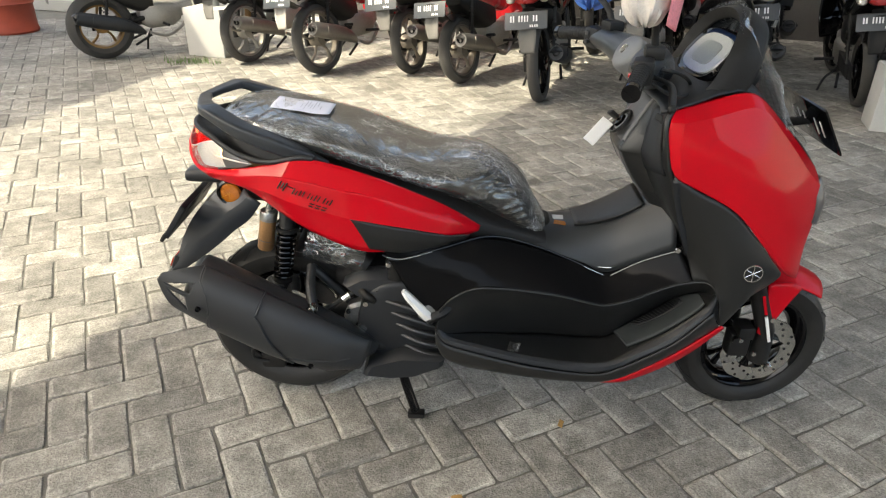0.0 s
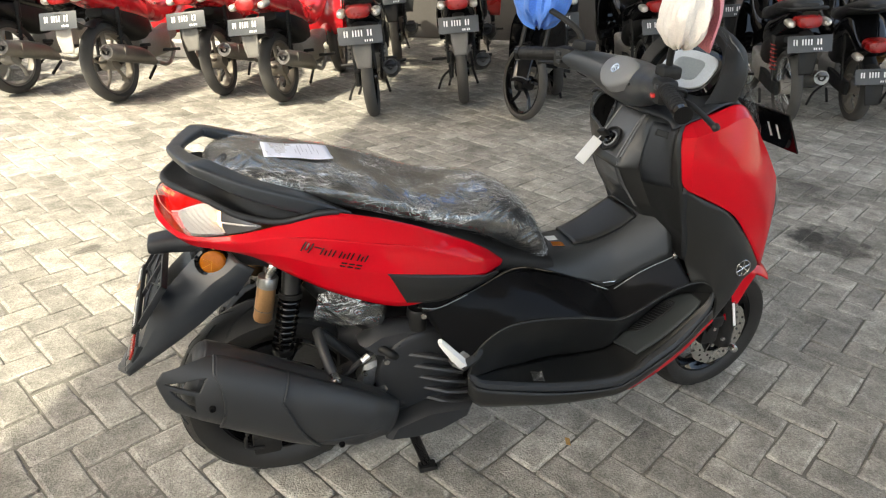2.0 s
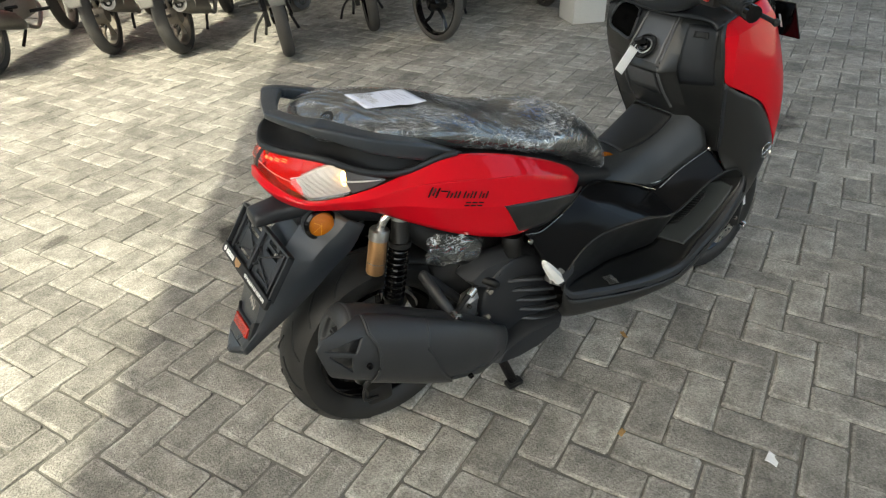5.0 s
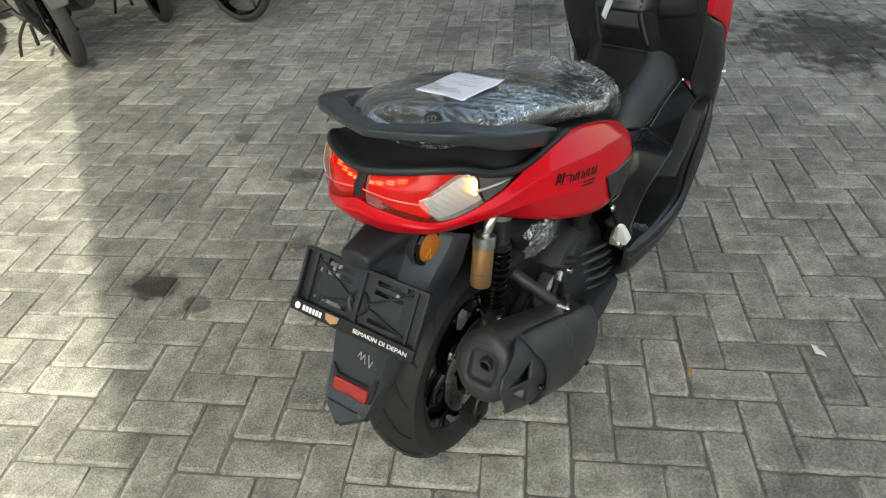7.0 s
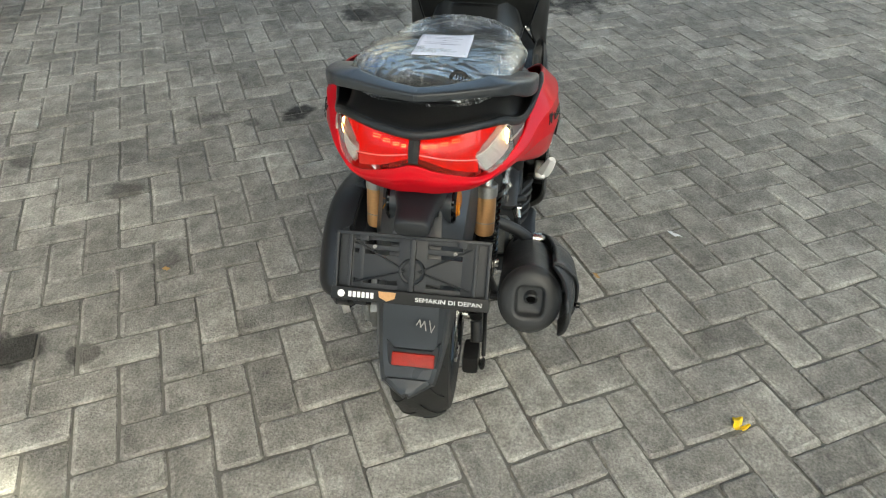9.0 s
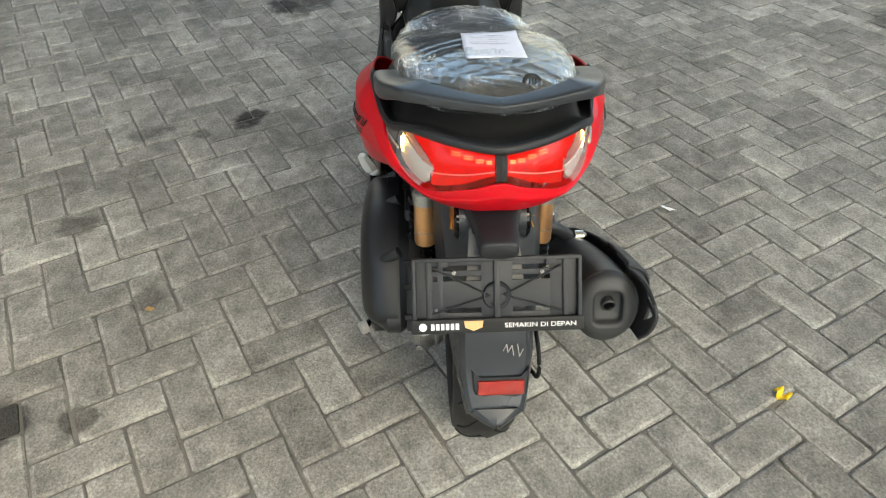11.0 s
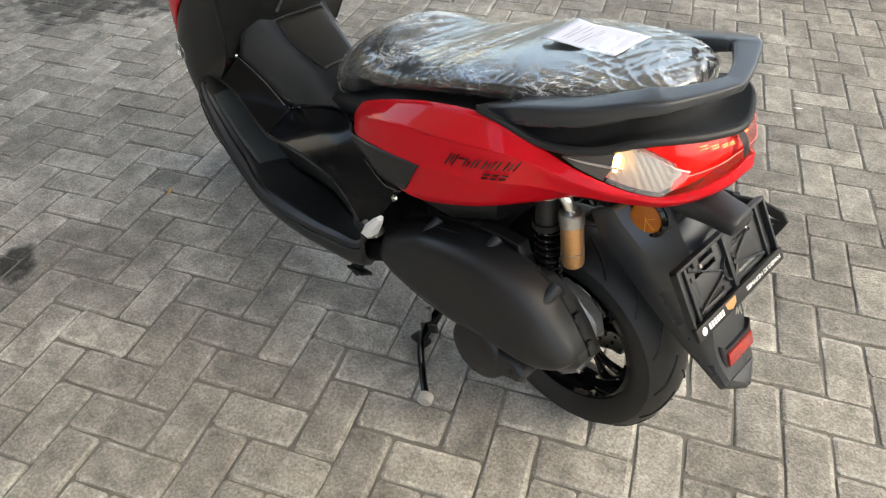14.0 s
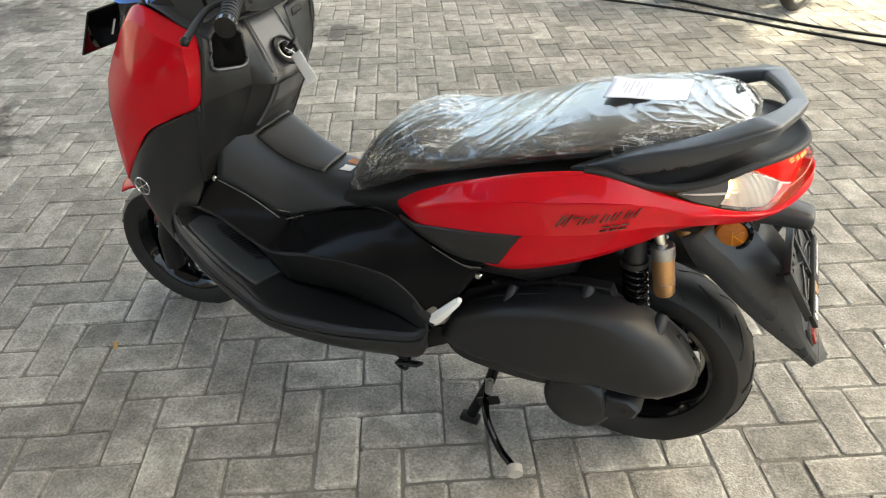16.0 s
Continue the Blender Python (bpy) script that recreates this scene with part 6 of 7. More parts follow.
for s in (-1, 1):
    rf = new("reflector_rim")
    rf.parent = S
    part("ring", lathe([(0.028, 0.005 * s), (0.032, 0.007 * s), (0.037, 0.003 * s), (0.037, -0.008 * s)], (-0.126, 0.0585 * s, 0.664), 32), GLOSS, rf, "black ring")
    for k in range(3):
        a = radians(60 * k + 20)
        part("rib", tube([(-0.1275 - 0.022 * math.cos(a), (0.0677 + 0.0047 * math.cos(a)) * s, 0.664 - 0.022 * math.sin(a)), (-0.1275 + 0.022 * math.cos(a), (0.0677 - 0.0047 * math.cos(a)) * s, 0.664 + 0.022 * math.sin(a))], 0.0008, 5), AMBERRIB, rf)
FR = [(-0.038, 0.018), (-0.050, 0.032), (-0.048, 0.0), (-0.045, -0.016), (0.0, -0.034), (0.045, -0.016), (0.048, 0.0), (0.050, 0.032), (0.038, 0.018)]
part("reflector_frame", moved(prism(FR, -0.006, 0.010, 0.003), pose(-0.316, -0.008, 0.442, 0, 25, 0) @ Matrix.Rotation(radians(-90), 4, "Z")), MATTE, mud, "matte black reflector mount")
part("rear_reflector", moved(box(0.008, 0.080, 0.026, bevel=0.002), pose(-0.323, -0.009, 0.444, 0, 25, 0)), REDREF, mud, "red rectangular reflector")

# chalk marks on the mudguard
for k, (y0, u0, y1, u1) in enumerate(((-0.012, 0.42, -0.018, 0.30), (-0.018, 0.30, -0.020, 0.46), (-0.020, 0.46, -0.027, 0.32), (-0.027, 0.32, -0.030, 0.52), (-0.036, 0.30, -0.040, 0.55), (-0.040, 0.55, -0.046, 0.40))):
    q0, q1 = ((-0.2790 - 0.0370 * u, y, 0.542 - 0.085 * u) for y, u in ((y0, u0), (y1, u1)))
    part("chalk_mark", tube([q0, q1], 0.0010, 5), PALE, mud, "thin white chalk stroke")

# number plate holder without a plate
ph = new("plate_holder")
ph.parent = S
ph["label"] = "empty black slotted number plate holder"
ph.matrix_basis = pose(-0.2515, 0, 0.6105, 0, 34, 0)          # local z runs up the plate, -x faces back
W2, H2 = 0.139, 0.054
for y0, y1, z0, z1, d in ((-W2, W2, H2 - 0.006, H2, 0.014), (-W2, -W2 + 0.006, -H2, H2, 0.014), (W2 - 0.006, W2, -H2, H2, 0.014), (-0.005, 0.005, -H2, H2 - 0.006, 0.012), (-0.116, -0.109, -H2, H2 - 0.006, 0.010), (0.109, 0.116, -H2, H2 - 0.006, 0.010)):
    part("bar", box(d, y1 - y0, z1 - z0, (0.004 - d / 2, (y0 + y1) / 2, (z0 + z1) / 2), 0.0015), MATTE, ph)
for z0, z1 in ((0.040, 0.049), (0.023, 0.032), (-0.030, 0.015), (-H2, -0.038)):
    part("cross_web", box(0.004, 2 * W2 - 0.012, z1 - z0, (0.002, 0, (z0 + z1) / 2), 0.001), MATTE, ph)
for y0, y1 in ((-0.133, -0.088), (-0.026, 0.026), (0.088, 0.098), (0.106, 0.133)):
    part("web", box(0.0044, y1 - y0, 0.102, (0.0021, (y0 + y1) / 2, 0), 0.001), MATTE, ph)
for s in (-1, 1):
    for t in (-1, 1):
        part("rib", tube([(-0.003, 0.012 * s, -0.01), (-0.003, 0.105 * s, 0.038 * t)], (0.0022, 0.002), 6), MATTE, ph)
    part("clip", box(0.008, 0.016, 0.012, (-0.006, 0.088 * s, 0.045), 0.002), MATTE, ph)
part("ring", lathe([(0.018, -0.004), (0.022, -0.006), (0.024, 0.0), (0.018, 0.0)], (0, 0, -0.01), 28, "x"), MATTE, ph)
for y, z in ((0.07, 0.029), (-0.075, 0.027)):
    part("bolt", lathe([(0.0005, -0.004), (0.0035, -0.0035), (0.004, 0.002)], (0, y, z), 10, "x"), DULL, ph)
name_strip = part("name_strip", join(box(0.010, 2 * W2 + 0.006, 0.024, (-0.008, 0, -H2 - 0.004), 0.003)), BLACK, ph, "black strip with white lettering")
rev = Matrix(((0, 0, -1, 0), (-1, 0, 0, 0), (0, 1, 0, 0), (0, 0, 0, 1)))
words("slogan", "SEMAKIN DI DEPAN", 0.0105, Matrix.Translation((-0.0135, -0.070, -H2 - 0.0075)) @ rev @ Matrix.Diagonal((1.28, 1.0, 1.0, 1.0)), WHITE, name_strip)
for k in range(6):
    part("brand_bar", box(0.001, 0.0055, 0.010, (-0.0135, 0.107 - 0.008 * k, -H2 - 0.004), 0), WHITE, name_strip, "white lettering bar", smooth=False)
part("brand_disc", lathe([(0.0005, -0.0135), (0.0065, -0.0135), (0.0065, -0.012)], (0, 0.123, -H2 - 0.004), 18, "x"), WHITE, name_strip)
part("crest", moved(prism([(-0.016, 0.008), (0.016, 0.008), (0.014, -0.003), (0.0, -0.009), (-0.014, -0.003)], -0.0005, 0.0005, 0.0004), Matrix.Translation((-0.0136, 0.040, -H2 - 0.003)) @ Matrix.Rotation(radians(90), 4, "Z")), GOLD, name_strip, "small gold crest")

# foot pegs in white wrapping
for s in (-1, 1):
    pg = part("passenger_peg", join(tube([(0.398, 0.240 * s, 0.420), (0.385, 0.247 * s, 0.440), (0.350, 0.255 * s, 0.486), (0.340, 0.256 * s, 0.500)], [(0.022, 0.015), (0.021, 0.014), (0.014, 0.010), (0.008, 0.006)], 6, 0)), WHITE, S, "folded footpeg in white wrapping", sharp=20)
    part("wrap_fold", tube([(0.392, 0.254 * s, 0.436), (0.37, 0.262 * s, 0.462), (0.352, 0.263 * s, 0.484)], [(0.004, 0.003), (0.006, 0.003), (0.002, 0.002)], 5, 0), WHITE, pg)
    part("peg_hinge", box(0.045, 0.03, 0.05, (0.405, 0.232 * s, 0.425), 0.008, Euler((0, 0.6, 0)).to_matrix()), ALU, pg)
    part("peg_bracket", tube([(0.44, 0.20 * s, 0.45), (0.43, 0.225 * s, 0.43), (0.40, 0.228 * s, 0.41)], (0.03, 0.02), 10, 8), BLACK, S)

# stands
cs = new("centre_stand")
cs.parent = S
cs["label"] = "black tubular centre stand, lowered"
part("cross_tube", tube([(0.31, -0.12, 0.20), (0.31, 0.12, 0.20)], 0.014, 12), BLACK, cs)
for s in (-1, 1):
    part("leg", tube([(0.305, 0.10 * s, 0.22), (0.325, 0.11 * s, 0.12), (0.36, 0.135 * s, 0.018)], 0.014, 12, 12), GLOSS, cs)
    part("foot", box(0.05, 0.03, 0.016, (0.362, 0.138 * s, 0.008), 0.005), BLACK, cs)
part("tread_lever", tube([(0.325, 0.11, 0.13), (0.30, 0.19, 0.105), (0.25, 0.235, 0.06), (0.195, 0.275, 0.055)], 0.009, 12, 24), GLOSS, cs)
part("lever_cap", tube([(0.197, 0.270, 0.055), (0.188, 0.288, 0.053)], [0.018, 0.017], 18), PALE, cs, "round grey lever cap")
part("stand_plate", box(0.06, 0.01, 0.02, (0.305, 0.16, 0.118), 0.003, Euler((0.3, 0.5, 0)).to_matrix()), BLACK, cs)
hel = [(0.302 + 0.008 * math.cos(u * 50), 0.168 + 0.008 * math.sin(u * 50), 0.200 - 0.045 * u) for u in np.linspace(0, 1, 110)]
part("stand_spring", tube(hel, 0.002, 6), DULL, cs, "steel return spring")
ss = new("side_stand")
ss.parent = S
ss["label"] = "folded black side stand"
part("leg", tube([(0.56, 0.16, 0.25), (0.53, 0.20, 0.24), (0.49, 0.215, 0.235)], 0.010, 10, 12), BLACK, ss)
part("foot", join(box(0.06, 0.035, 0.008, (0.485, 0.222, 0.232), 0.003, Euler((0.5, 0.2, 0)).to_matrix()), lathe([(0.011, -0.003), (0.017, -0.003), (0.017, 0.003), (0.011, 0.003), (0.011, -0.003)], (0.502, 0.222, 0.222), 18)), BLACK, ss)

# panel bolts and badges
for s in (-1, 1):
    for x, y, z in ((0.304, 0.2435, 0.565), (1.074, 0.175, 0.530), (1.002, 0.186, 0.690), (1.022, 0.158, 0.582)):
        part("panel_bolt", lathe([(0.0005, 0.005 * s), (0.006, 0.0045 * s), (0.0075, 0)], (x, y * s, z), 12), STEEL, S)
    bd = part("badge", lathe([(0.020, 0), (0.021, 0.003 * s), (0.023, 0.003 * s), (0.024, 0)], (1.186, 0.2305 * s, 0.562), 32), STEEL, S, "round chrome badge")
    for k in range(6):
        a = radians(90 + 60 * k)
        part("badge_spoke", tube([(1.186, 0.232 * s, 0.562), (1.186 + 0.02 * math.cos(a), 0.232 * s, 0.562 + 0.02 * math.sin(a))], 0.0012, 6), STEEL, bd)

# front number plate blank
fp = new("front_plate")
fp.parent = S
fp["label"] = "black front plate with white bars"
fp.matrix_basis = pose(1.330, 0, 0.887, 0, -31, 0)
part("plate", box(0.006, 0.285, 0.125, bevel=0.003), GLOSS, fp)
for y in (-0.09, -0.06, 0.0, 0.03, 0.06):
    part("plate_bar", box(0.001, 0.006, 0.045, (-0.0040, y, -0.005), 0), WHITE, fp, "plain white bar", smooth=False)
part("stay", tube([(-0.002, 0, -0.01), (-0.05, 0, 0.01), (-0.09, 0, 0.02)], (0.03, 0.006), 8), BLACK, fp)

# ---- things on and round the scooter ----
def sheet(name, w, d, m, material, label, category, amp=0.004, seed=1.0, n=14, fq=18):
    v = []
    for i in range(n):
        for j in range(n):
            x, y = w * (i / (n - 1) - 0.5), d * (j / (n - 1) - 0.5)
            v.append((x, y, amp * noise.noise((x * fq + seed, y * fq, seed))))
    t = part(name, (np.array(v), grid_faces(n, n)), material, None, "", 0.0006)
    t.matrix_basis = m
    return tagged(t, label, category)


paper = sheet("paper", 0.146, 0.102, pose(0.074, -0.012, 0.8885, 0, 6.5, 0), PAPER, "creased white paper slip lying on the wrapped seat", "paper", 0.005)
for k in range(7):
    part("print_line", box(0.0012, 0.03 + 0.02 * ((k * 7) % 3), 0.0004, (0.045 - 0.008 * k, 0.012 * ((k * 5) % 3) - 0.01, 0.0022 + 0.002 * math.sin(k)), 0), INK, paper, "faint grey print line", smooth=False)
TAGM = Matrix(((0.80, -0.58, 0.10, 0.822), (-0.05, 0.10, 0.99, 0.012), (-0.59, -0.80, 0.05, 0.832), (0, 0, 0, 1)))
tag = sheet("key_tag", 0.034, 0.075, TAGM, WHITE, "white paper tag hanging from the ignition key", "tag", 0.004)
part("string", tube([(0.0, -0.037, 0.0), (0.004, -0.048, 0.004), (0.012, -0.058, 0.006)], 0.0012, 6, 10), WHITE, tag)

bag = []
for z, r in ((-0.06, 0.02), (-0.05, 0.045), (-0.02, 0.068), (0.02, 0.075), (0.06, 0.065), (0.09, 0.04), (0.10, 0.01)):
    q = []
    for a in np.linspace(0, 2 * np.pi, 60, endpoint=False):
        k = r * (1 + 0.26 * noise.noise((2 * math.cos(a), 2 * math.sin(a), z * 20)) + 0.16 * abs(noise.noise((5 * math.cos(a), 5 * math.sin(a), z * 14))) - 0.05)
        q.append((k * 0.75 * math.cos(a), k * 1.25 * math.sin(a), z + 0.012 * noise.noise((3 * math.cos(a), 3 * math.sin(a), 4))))
    bag.append(q)
mb = thing("mirror_bag", "crumpled white and pink bag wrapped round a mirror", "bag", pose(0.832, -0.262, 1.190, 0, 0, -25) @ Matrix.Scale(0.86, 4))
part("bag", smooth_loft(bag, 50), CLOTH, mb)
part("printed_flap", patch([[(0.05, -0.05, 0.08), (0.06, -0.06, 0.02), (0.055, -0.05, -0.05)], [(0.07, -0.01, 0.09), (0.078, -0.01, 0.02), (0.07, 0.0, -0.07)], [(0.06, 0.04, 0.08), (0.065, 0.05, 0.02), (0.05, 0.04, -0.06)]], 12, 12), PINK, mb, "pink printed flap", 0.001)

yw = sheet("wrapper", 0.038, 0.026, pose(-0.039, -0.772, 0.014, 6, -8, 40), YELLOW, "small crumpled yellow wrapper on the pavers", "wrapper", 0.026, 3.3, 18, 75)
sheet("litter_scrap", 0.05, 0.03, pose(0.739, -0.720, 0.010, 4, 3, 20), WHITE, "flattened white paper scrap on the pavers", "litter", 0.012, 5.1)
sheet("litter_scrap", 0.03, 0.02, pose(0.20, -1.72, 0.010, 4, 3, 70), WHITE, "small white scrap on the pavers", "litter", 0.012, 6.1)
sheet("litter_scrap", 0.07, 0.035, pose(-0.65, -0.55, 0.012, 10, 3, 110), WHITE, "bent white paper scrap on the pavers", "litter", 0.02, 7.7)
for k, (x, y, a) in enumerate(((0.487, -0.446, 20), (0.785, -0.157, 70), (1.428, 0.304, 130), (0.335, 0.896, 60))):
    sheet("leaf", 0.03, 0.014, pose(x, y, 0.008, 5, 4, a), LEAF, "small dry leaf on the pavers", "leaf", 0.010, 1.7 * k + 2)

scrap = part("film_scrap", (np.array([(0.045 * (i / 11 - 0.5), 0.03 * (j / 11 - 0.5), 0.012 * abs(noise.noise((i * 0.5, j * 0.5, 2.2))) + 0.004) for i in range(12) for j in range(12)]), grid_faces(12, 12)), FILM, None, "", 0.0004, sharp=180)
scrap.matrix_basis = pose(0.625, -0.215, 0.307, 2, 6, 75)
tagged(scrap, "crumpled scrap of clear film on the footboard", "plastic scrap")

barrel = thing("barrel", "rust red drum by the yard's edge", "barrel", pose(-4.45, 5.75, 0))
part("shell", lathe([(0.0005, 0), (0.27, 0), (0.28, 0.02), (0.27, 0.05), (0.27, 0.28), (0.285, 0.30), (0.27, 0.32), (0.27, 0.56), (0.285, 0.58), (0.27, 0.60), (0.27, 0.84), (0.28, 0.86), (0.26, 0.88), (0.0005, 0.87)], (0, 0, 0), 40, "z"), BARREL, barrel)

# ---- the row of parked motorcycles ----
def bike(x, y, turn, paint, label, r=0.275, lean=-6, spoked=False, rim=ALU, plate_z=0.66, plate=None, muffler=None, fairing=True, w=0.042, front_in=False, spring=BLACK, steer=12, flap=None, lamp_up=0.135):
    """An upright light motorcycle; its rear wheel touches the ground at x, y; local x runs ahead."""
    plate, muffler = plate or PLATE, muffler or RUST
    at = pose(x, y, 0, 0, 0, turn) @ pose(0, 0, 0, lean, 0, 0)
    if front_in:
        at = at @ Matrix.Translation((-1.22, 0, 0))
    t = thing("motorcycle", label, "motorcycle", at, "motorcycles in the row")
    for nm, cx in (("rear_wheel", 0.0), ("front_wheel", 1.22)):
        b = new(nm)
        b.parent = t
        b.matrix_basis = pose(cx, 0, r, 0, 0, 0 if cx == 0 else steer)
        ww = w if cx == 0 else w * 0.85
        q = r - ww * 1.25
        prof = [(q, -ww * 0.6), (q + ww * 0.5, -ww), (r - ww * 0.3, -ww * 0.8), (r - ww * 0.05, -ww * 0.35), (r, 0)]
        prof += [(i, -j) for i, j in prof[-2::-1]]
        part("tyre", lathe(prof, (0, 0, 0), 44), OLDTYRE, b, "dusty black tyre")
        part("rim", lathe([(q + 0.004, -ww * 0.66), (q - 0.012, -ww * 0.6), (q - 0.02, 0), (q - 0.012, ww * 0.6), (q + 0.004, ww * 0.66)], (0, 0, 0), 40), rim, b)
        part("hub", lathe([(0.0005, -0.06), (0.055, -0.055), (0.06, 0), (0.055, 0.055), (0.0005, 0.06)], (0, 0, 0), 24), rim if not spoked else DULL, b)
        if spoked:
            for k in range(24):
                a, c = 2 * math.pi * k / 24, 2 * math.pi * (k + (1.5 if k % 2 else -1.5)) / 24
                s = 0.04 if k % 4 < 2 else -0.04
                part("spoke", tube([(0.055 * math.cos(a), s, 0.055 * math.sin(a)), ((q - 0.015) * math.cos(c), 0, (q - 0.015) * math.sin(c))], 0.0022, 5), STEEL, b)
        else:
            for k in range(5):
                a = 2 * math.pi * k / 5 + 0.3
                part("spoke", tube([(0.05 * math.cos(a), 0, 0.05 * math.sin(a)), (0.55 * q * math.cos(a + 0.15), 0, 0.55 * q * math.sin(a + 0.15)), ((q - 0.012) * math.cos(a), 0, (q - 0.012) * math.sin(a))], [(0.018, 0.014), (0.013, 0.01), (0.02, 0.014)], 8, 8), rim, b)
    # tail end
    part("rear_fender", patch([[(r * 1.10 * math.cos(a), u * 0.056, r + r * 1.10 * math.sin(a) - 0.02 * abs(u) ** 3) for u in (-1, -0.5, 0, 0.5, 1)] for a in np.linspace(radians(50), radians(118), 6)] + [[(-r * 1.10, u * 0.056, plate_z - 0.01) for u in (-1, -0.5, 0, 0.5, 1)]], 26, 10), BLACK, t, "black plastic rear fender", 0.004)
    part("mud_flap", patch([[(-r * 1.22 - 0.02 * u * u, 0.062 * u, plate_z - 0.05) for u in (-1, 0, 1)], [(-r * 1.30 - 0.01 * u * u, 0.060 * u, plate_z - 0.13) for u in (-1, 0, 1)], [(-r * 1.34, 0.046 * u, plate_z - 0.215) for u in (-1, 0, 1)]], 12, 8), flap or FLAP, t, "grey plastic mud flap", 0.004)
    part("battery_cover", smooth_loft([ring_yz(xx, z, yy, h, 20, 3) for xx, z, yy, h in ((-0.02, 0.64, 0.07, 0.03), (0.10, 0.60, 0.11, 0.08), (0.30, 0.52, 0.125, 0.12), (0.46, 0.48, 0.10, 0.10))], 14), BLACK, t, "black plastic side cover")
    pl = part("number_plate", moved(box(0.004, 0.29, 0.115, bevel=0.002), pose(-r * 1.36, 0, plate_z, 0, 18, 0)), plate, t, "number plate with plain white bars")
    for yy, zz, d, hh in ((0.102, 0.012, 0.010, 0.040), (0.084, 0.012, 0.010, 0.040), (0.046, 0.012, 0.009, 0.040), (0.027, 0.012, 0.009, 0.040), (0.008, 0.012, 0.009, 0.040), (-0.011, 0.012, 0.009, 0.040), (-0.052, 0.012, 0.010, 0.040), (-0.072, 0.012, 0.010, 0.040), (-0.030, -0.036, 0.008, 0.015), (-0.044, -0.036, 0.008, 0.015), (-0.062, -0.036, 0.008, 0.015), (-0.076, -0.036, 0.008, 0.015)):
        part("plate_bar", moved(box(0.001, d, hh, (-0.003, yy, zz), 0), pose(-r * 1.36, 0, plate_z, 0, 18, 0)), PLATEINK, pl, "plain white bar", smooth=False)
    part("plate_stay", tube([(-r * 0.9, 0, plate_z + 0.06), (-r * 1.32, 0, plate_z + 0.03)], (0.045, 0.012), 10), BLACK, t)
    part("tail_lamp", smooth_loft([ring_yz(xx, z, yy, h, 18, 3) for xx, z, yy, h in ((-r * 1.25, plate_z + lamp_up, 0.05, 0.03), (-r * 1.18, plate_z + lamp_up + 0.005, 0.078, 0.042), (-r * 0.8, plate_z + lamp_up + 0.015, 0.09, 0.045))], 12), LENSRED, t, "red tail lamp")
    for s in (-1, 1):
        part("indicator", smooth_loft([ring_yz(xx, z, yy, h, 14, 2.4, s * 0.115) for xx, z, yy, h in ((-r * 1.18, plate_z + 0.125, 0.012, 0.012), (-r * 1.1, plate_z + 0.127, 0.03, 0.024), (-r * 0.8, plate_z + 0.135, 0.03, 0.022))], 10), SILVER, t, "clear turn signal")
    part("tail_body", smooth_loft([ring_yz(xx, z, yy, h, 24, 3) for xx, z, yy, h in ((-r * 1.1, plate_z + 0.19, 0.05, 0.02), (-0.2, plate_z + 0.17, 0.10, 0.05), (0.05, 0.73, 0.13, 0.085), (0.28, 0.66, 0.14, 0.10), (0.45, 0.60, 0.11, 0.09))], 24), paint, t, "painted tail body")
    part("seat", smooth_loft([ring_yz(xx, z, yy, h, 22, 3) for xx, z, yy, h in ((-0.28, 0.90, 0.06, 0.02), (-0.2, 0.895, 0.11, 0.04), (0.1, 0.85, 0.135, 0.055), (0.35, 0.78, 0.14, 0.05), (0.58, 0.77, 0.09, 0.04), (0.66, 0.78, 0.03, 0.02))], 24), VINYL, t, "black vinyl seat")
    part("grab_rail", tube([(0.0, -0.14, 0.86), (-0.26, -0.12, 0.88), (-0.33, 0, 0.89), (-0.26, 0.12, 0.88), (0.0, 0.14, 0.86)], 0.012, 10, 24), BLACK, t)
    # running gear
    for s in (-1, 1):
        part("swing_arm", tube([(0.42, s * 0.075, r + 0.06), (0.0, s * 0.085, r)], (0.012, 0.022), 10), BLACK, t)
        y0 = s * 0.105
        sh = part("shock_absorber", join(tube([(0.10, y0, 0.66), (0.03, y0, r + 0.05)], 0.012, 10), tube([(0.10, y0, 0.66), (0.085, y0, 0.56)], 0.022, 12)), BLACK, t)
        part("spring", tube([(0.09 - 0.05 * u + 0.022 * math.cos(u * 44), y0 + 0.022 * math.sin(u * 44), 0.60 - 0.20 * u) for u in np.linspace(0, 1, 70)], 0.004, 6), spring, sh)
    part("chain_case", prism([(-0.06, r - 0.05), (-0.06, r + 0.05), (0.2, r + 0.07), (0.45, r + 0.09), (0.45, r - 0.02), (0.2, r - 0.05)], 0.07, 0.105, 0.008), BLACK, t)
    mf = part("muffler", tube([(-0.215, -0.165, r + 0.105), (-0.205, -0.165, r + 0.102), (-0.05, -0.165, r + 0.065), (0.14, -0.158, r + 0.02), (0.27, -0.148, r - 0.03), (0.34, -0.13, r - 0.07)], [0.044, 0.054, 0.062, 0.060, 0.042, 0.018], 18, 30), muffler, t, "heat-dulled muffler")
    part("outlet", lathe([(0.0005, 0), (0.016, 0), (0.018, -0.02), (0.024, -0.02), (0.026, 0.01)], (-0.218, -0.165, r + 0.106), 18, "x"), BLACK, mf)
    part("guard", tube([(-0.10, -0.224, r + 0.085), (0.04, -0.223, r + 0.05), (0.16, -0.216, r + 0.02)], (0.006, 0.034), 8, 10), RUST if muffler is RUST else MATTE, mf)
    part("exhaust_pipe", tube([(0.38, -0.13, r - 0.07), (0.55, -0.11, r - 0.11), (0.72, -0.08, r - 0.02), (0.74, -0.04, r + 0.06)], 0.015, 10, 20), DULL, t)
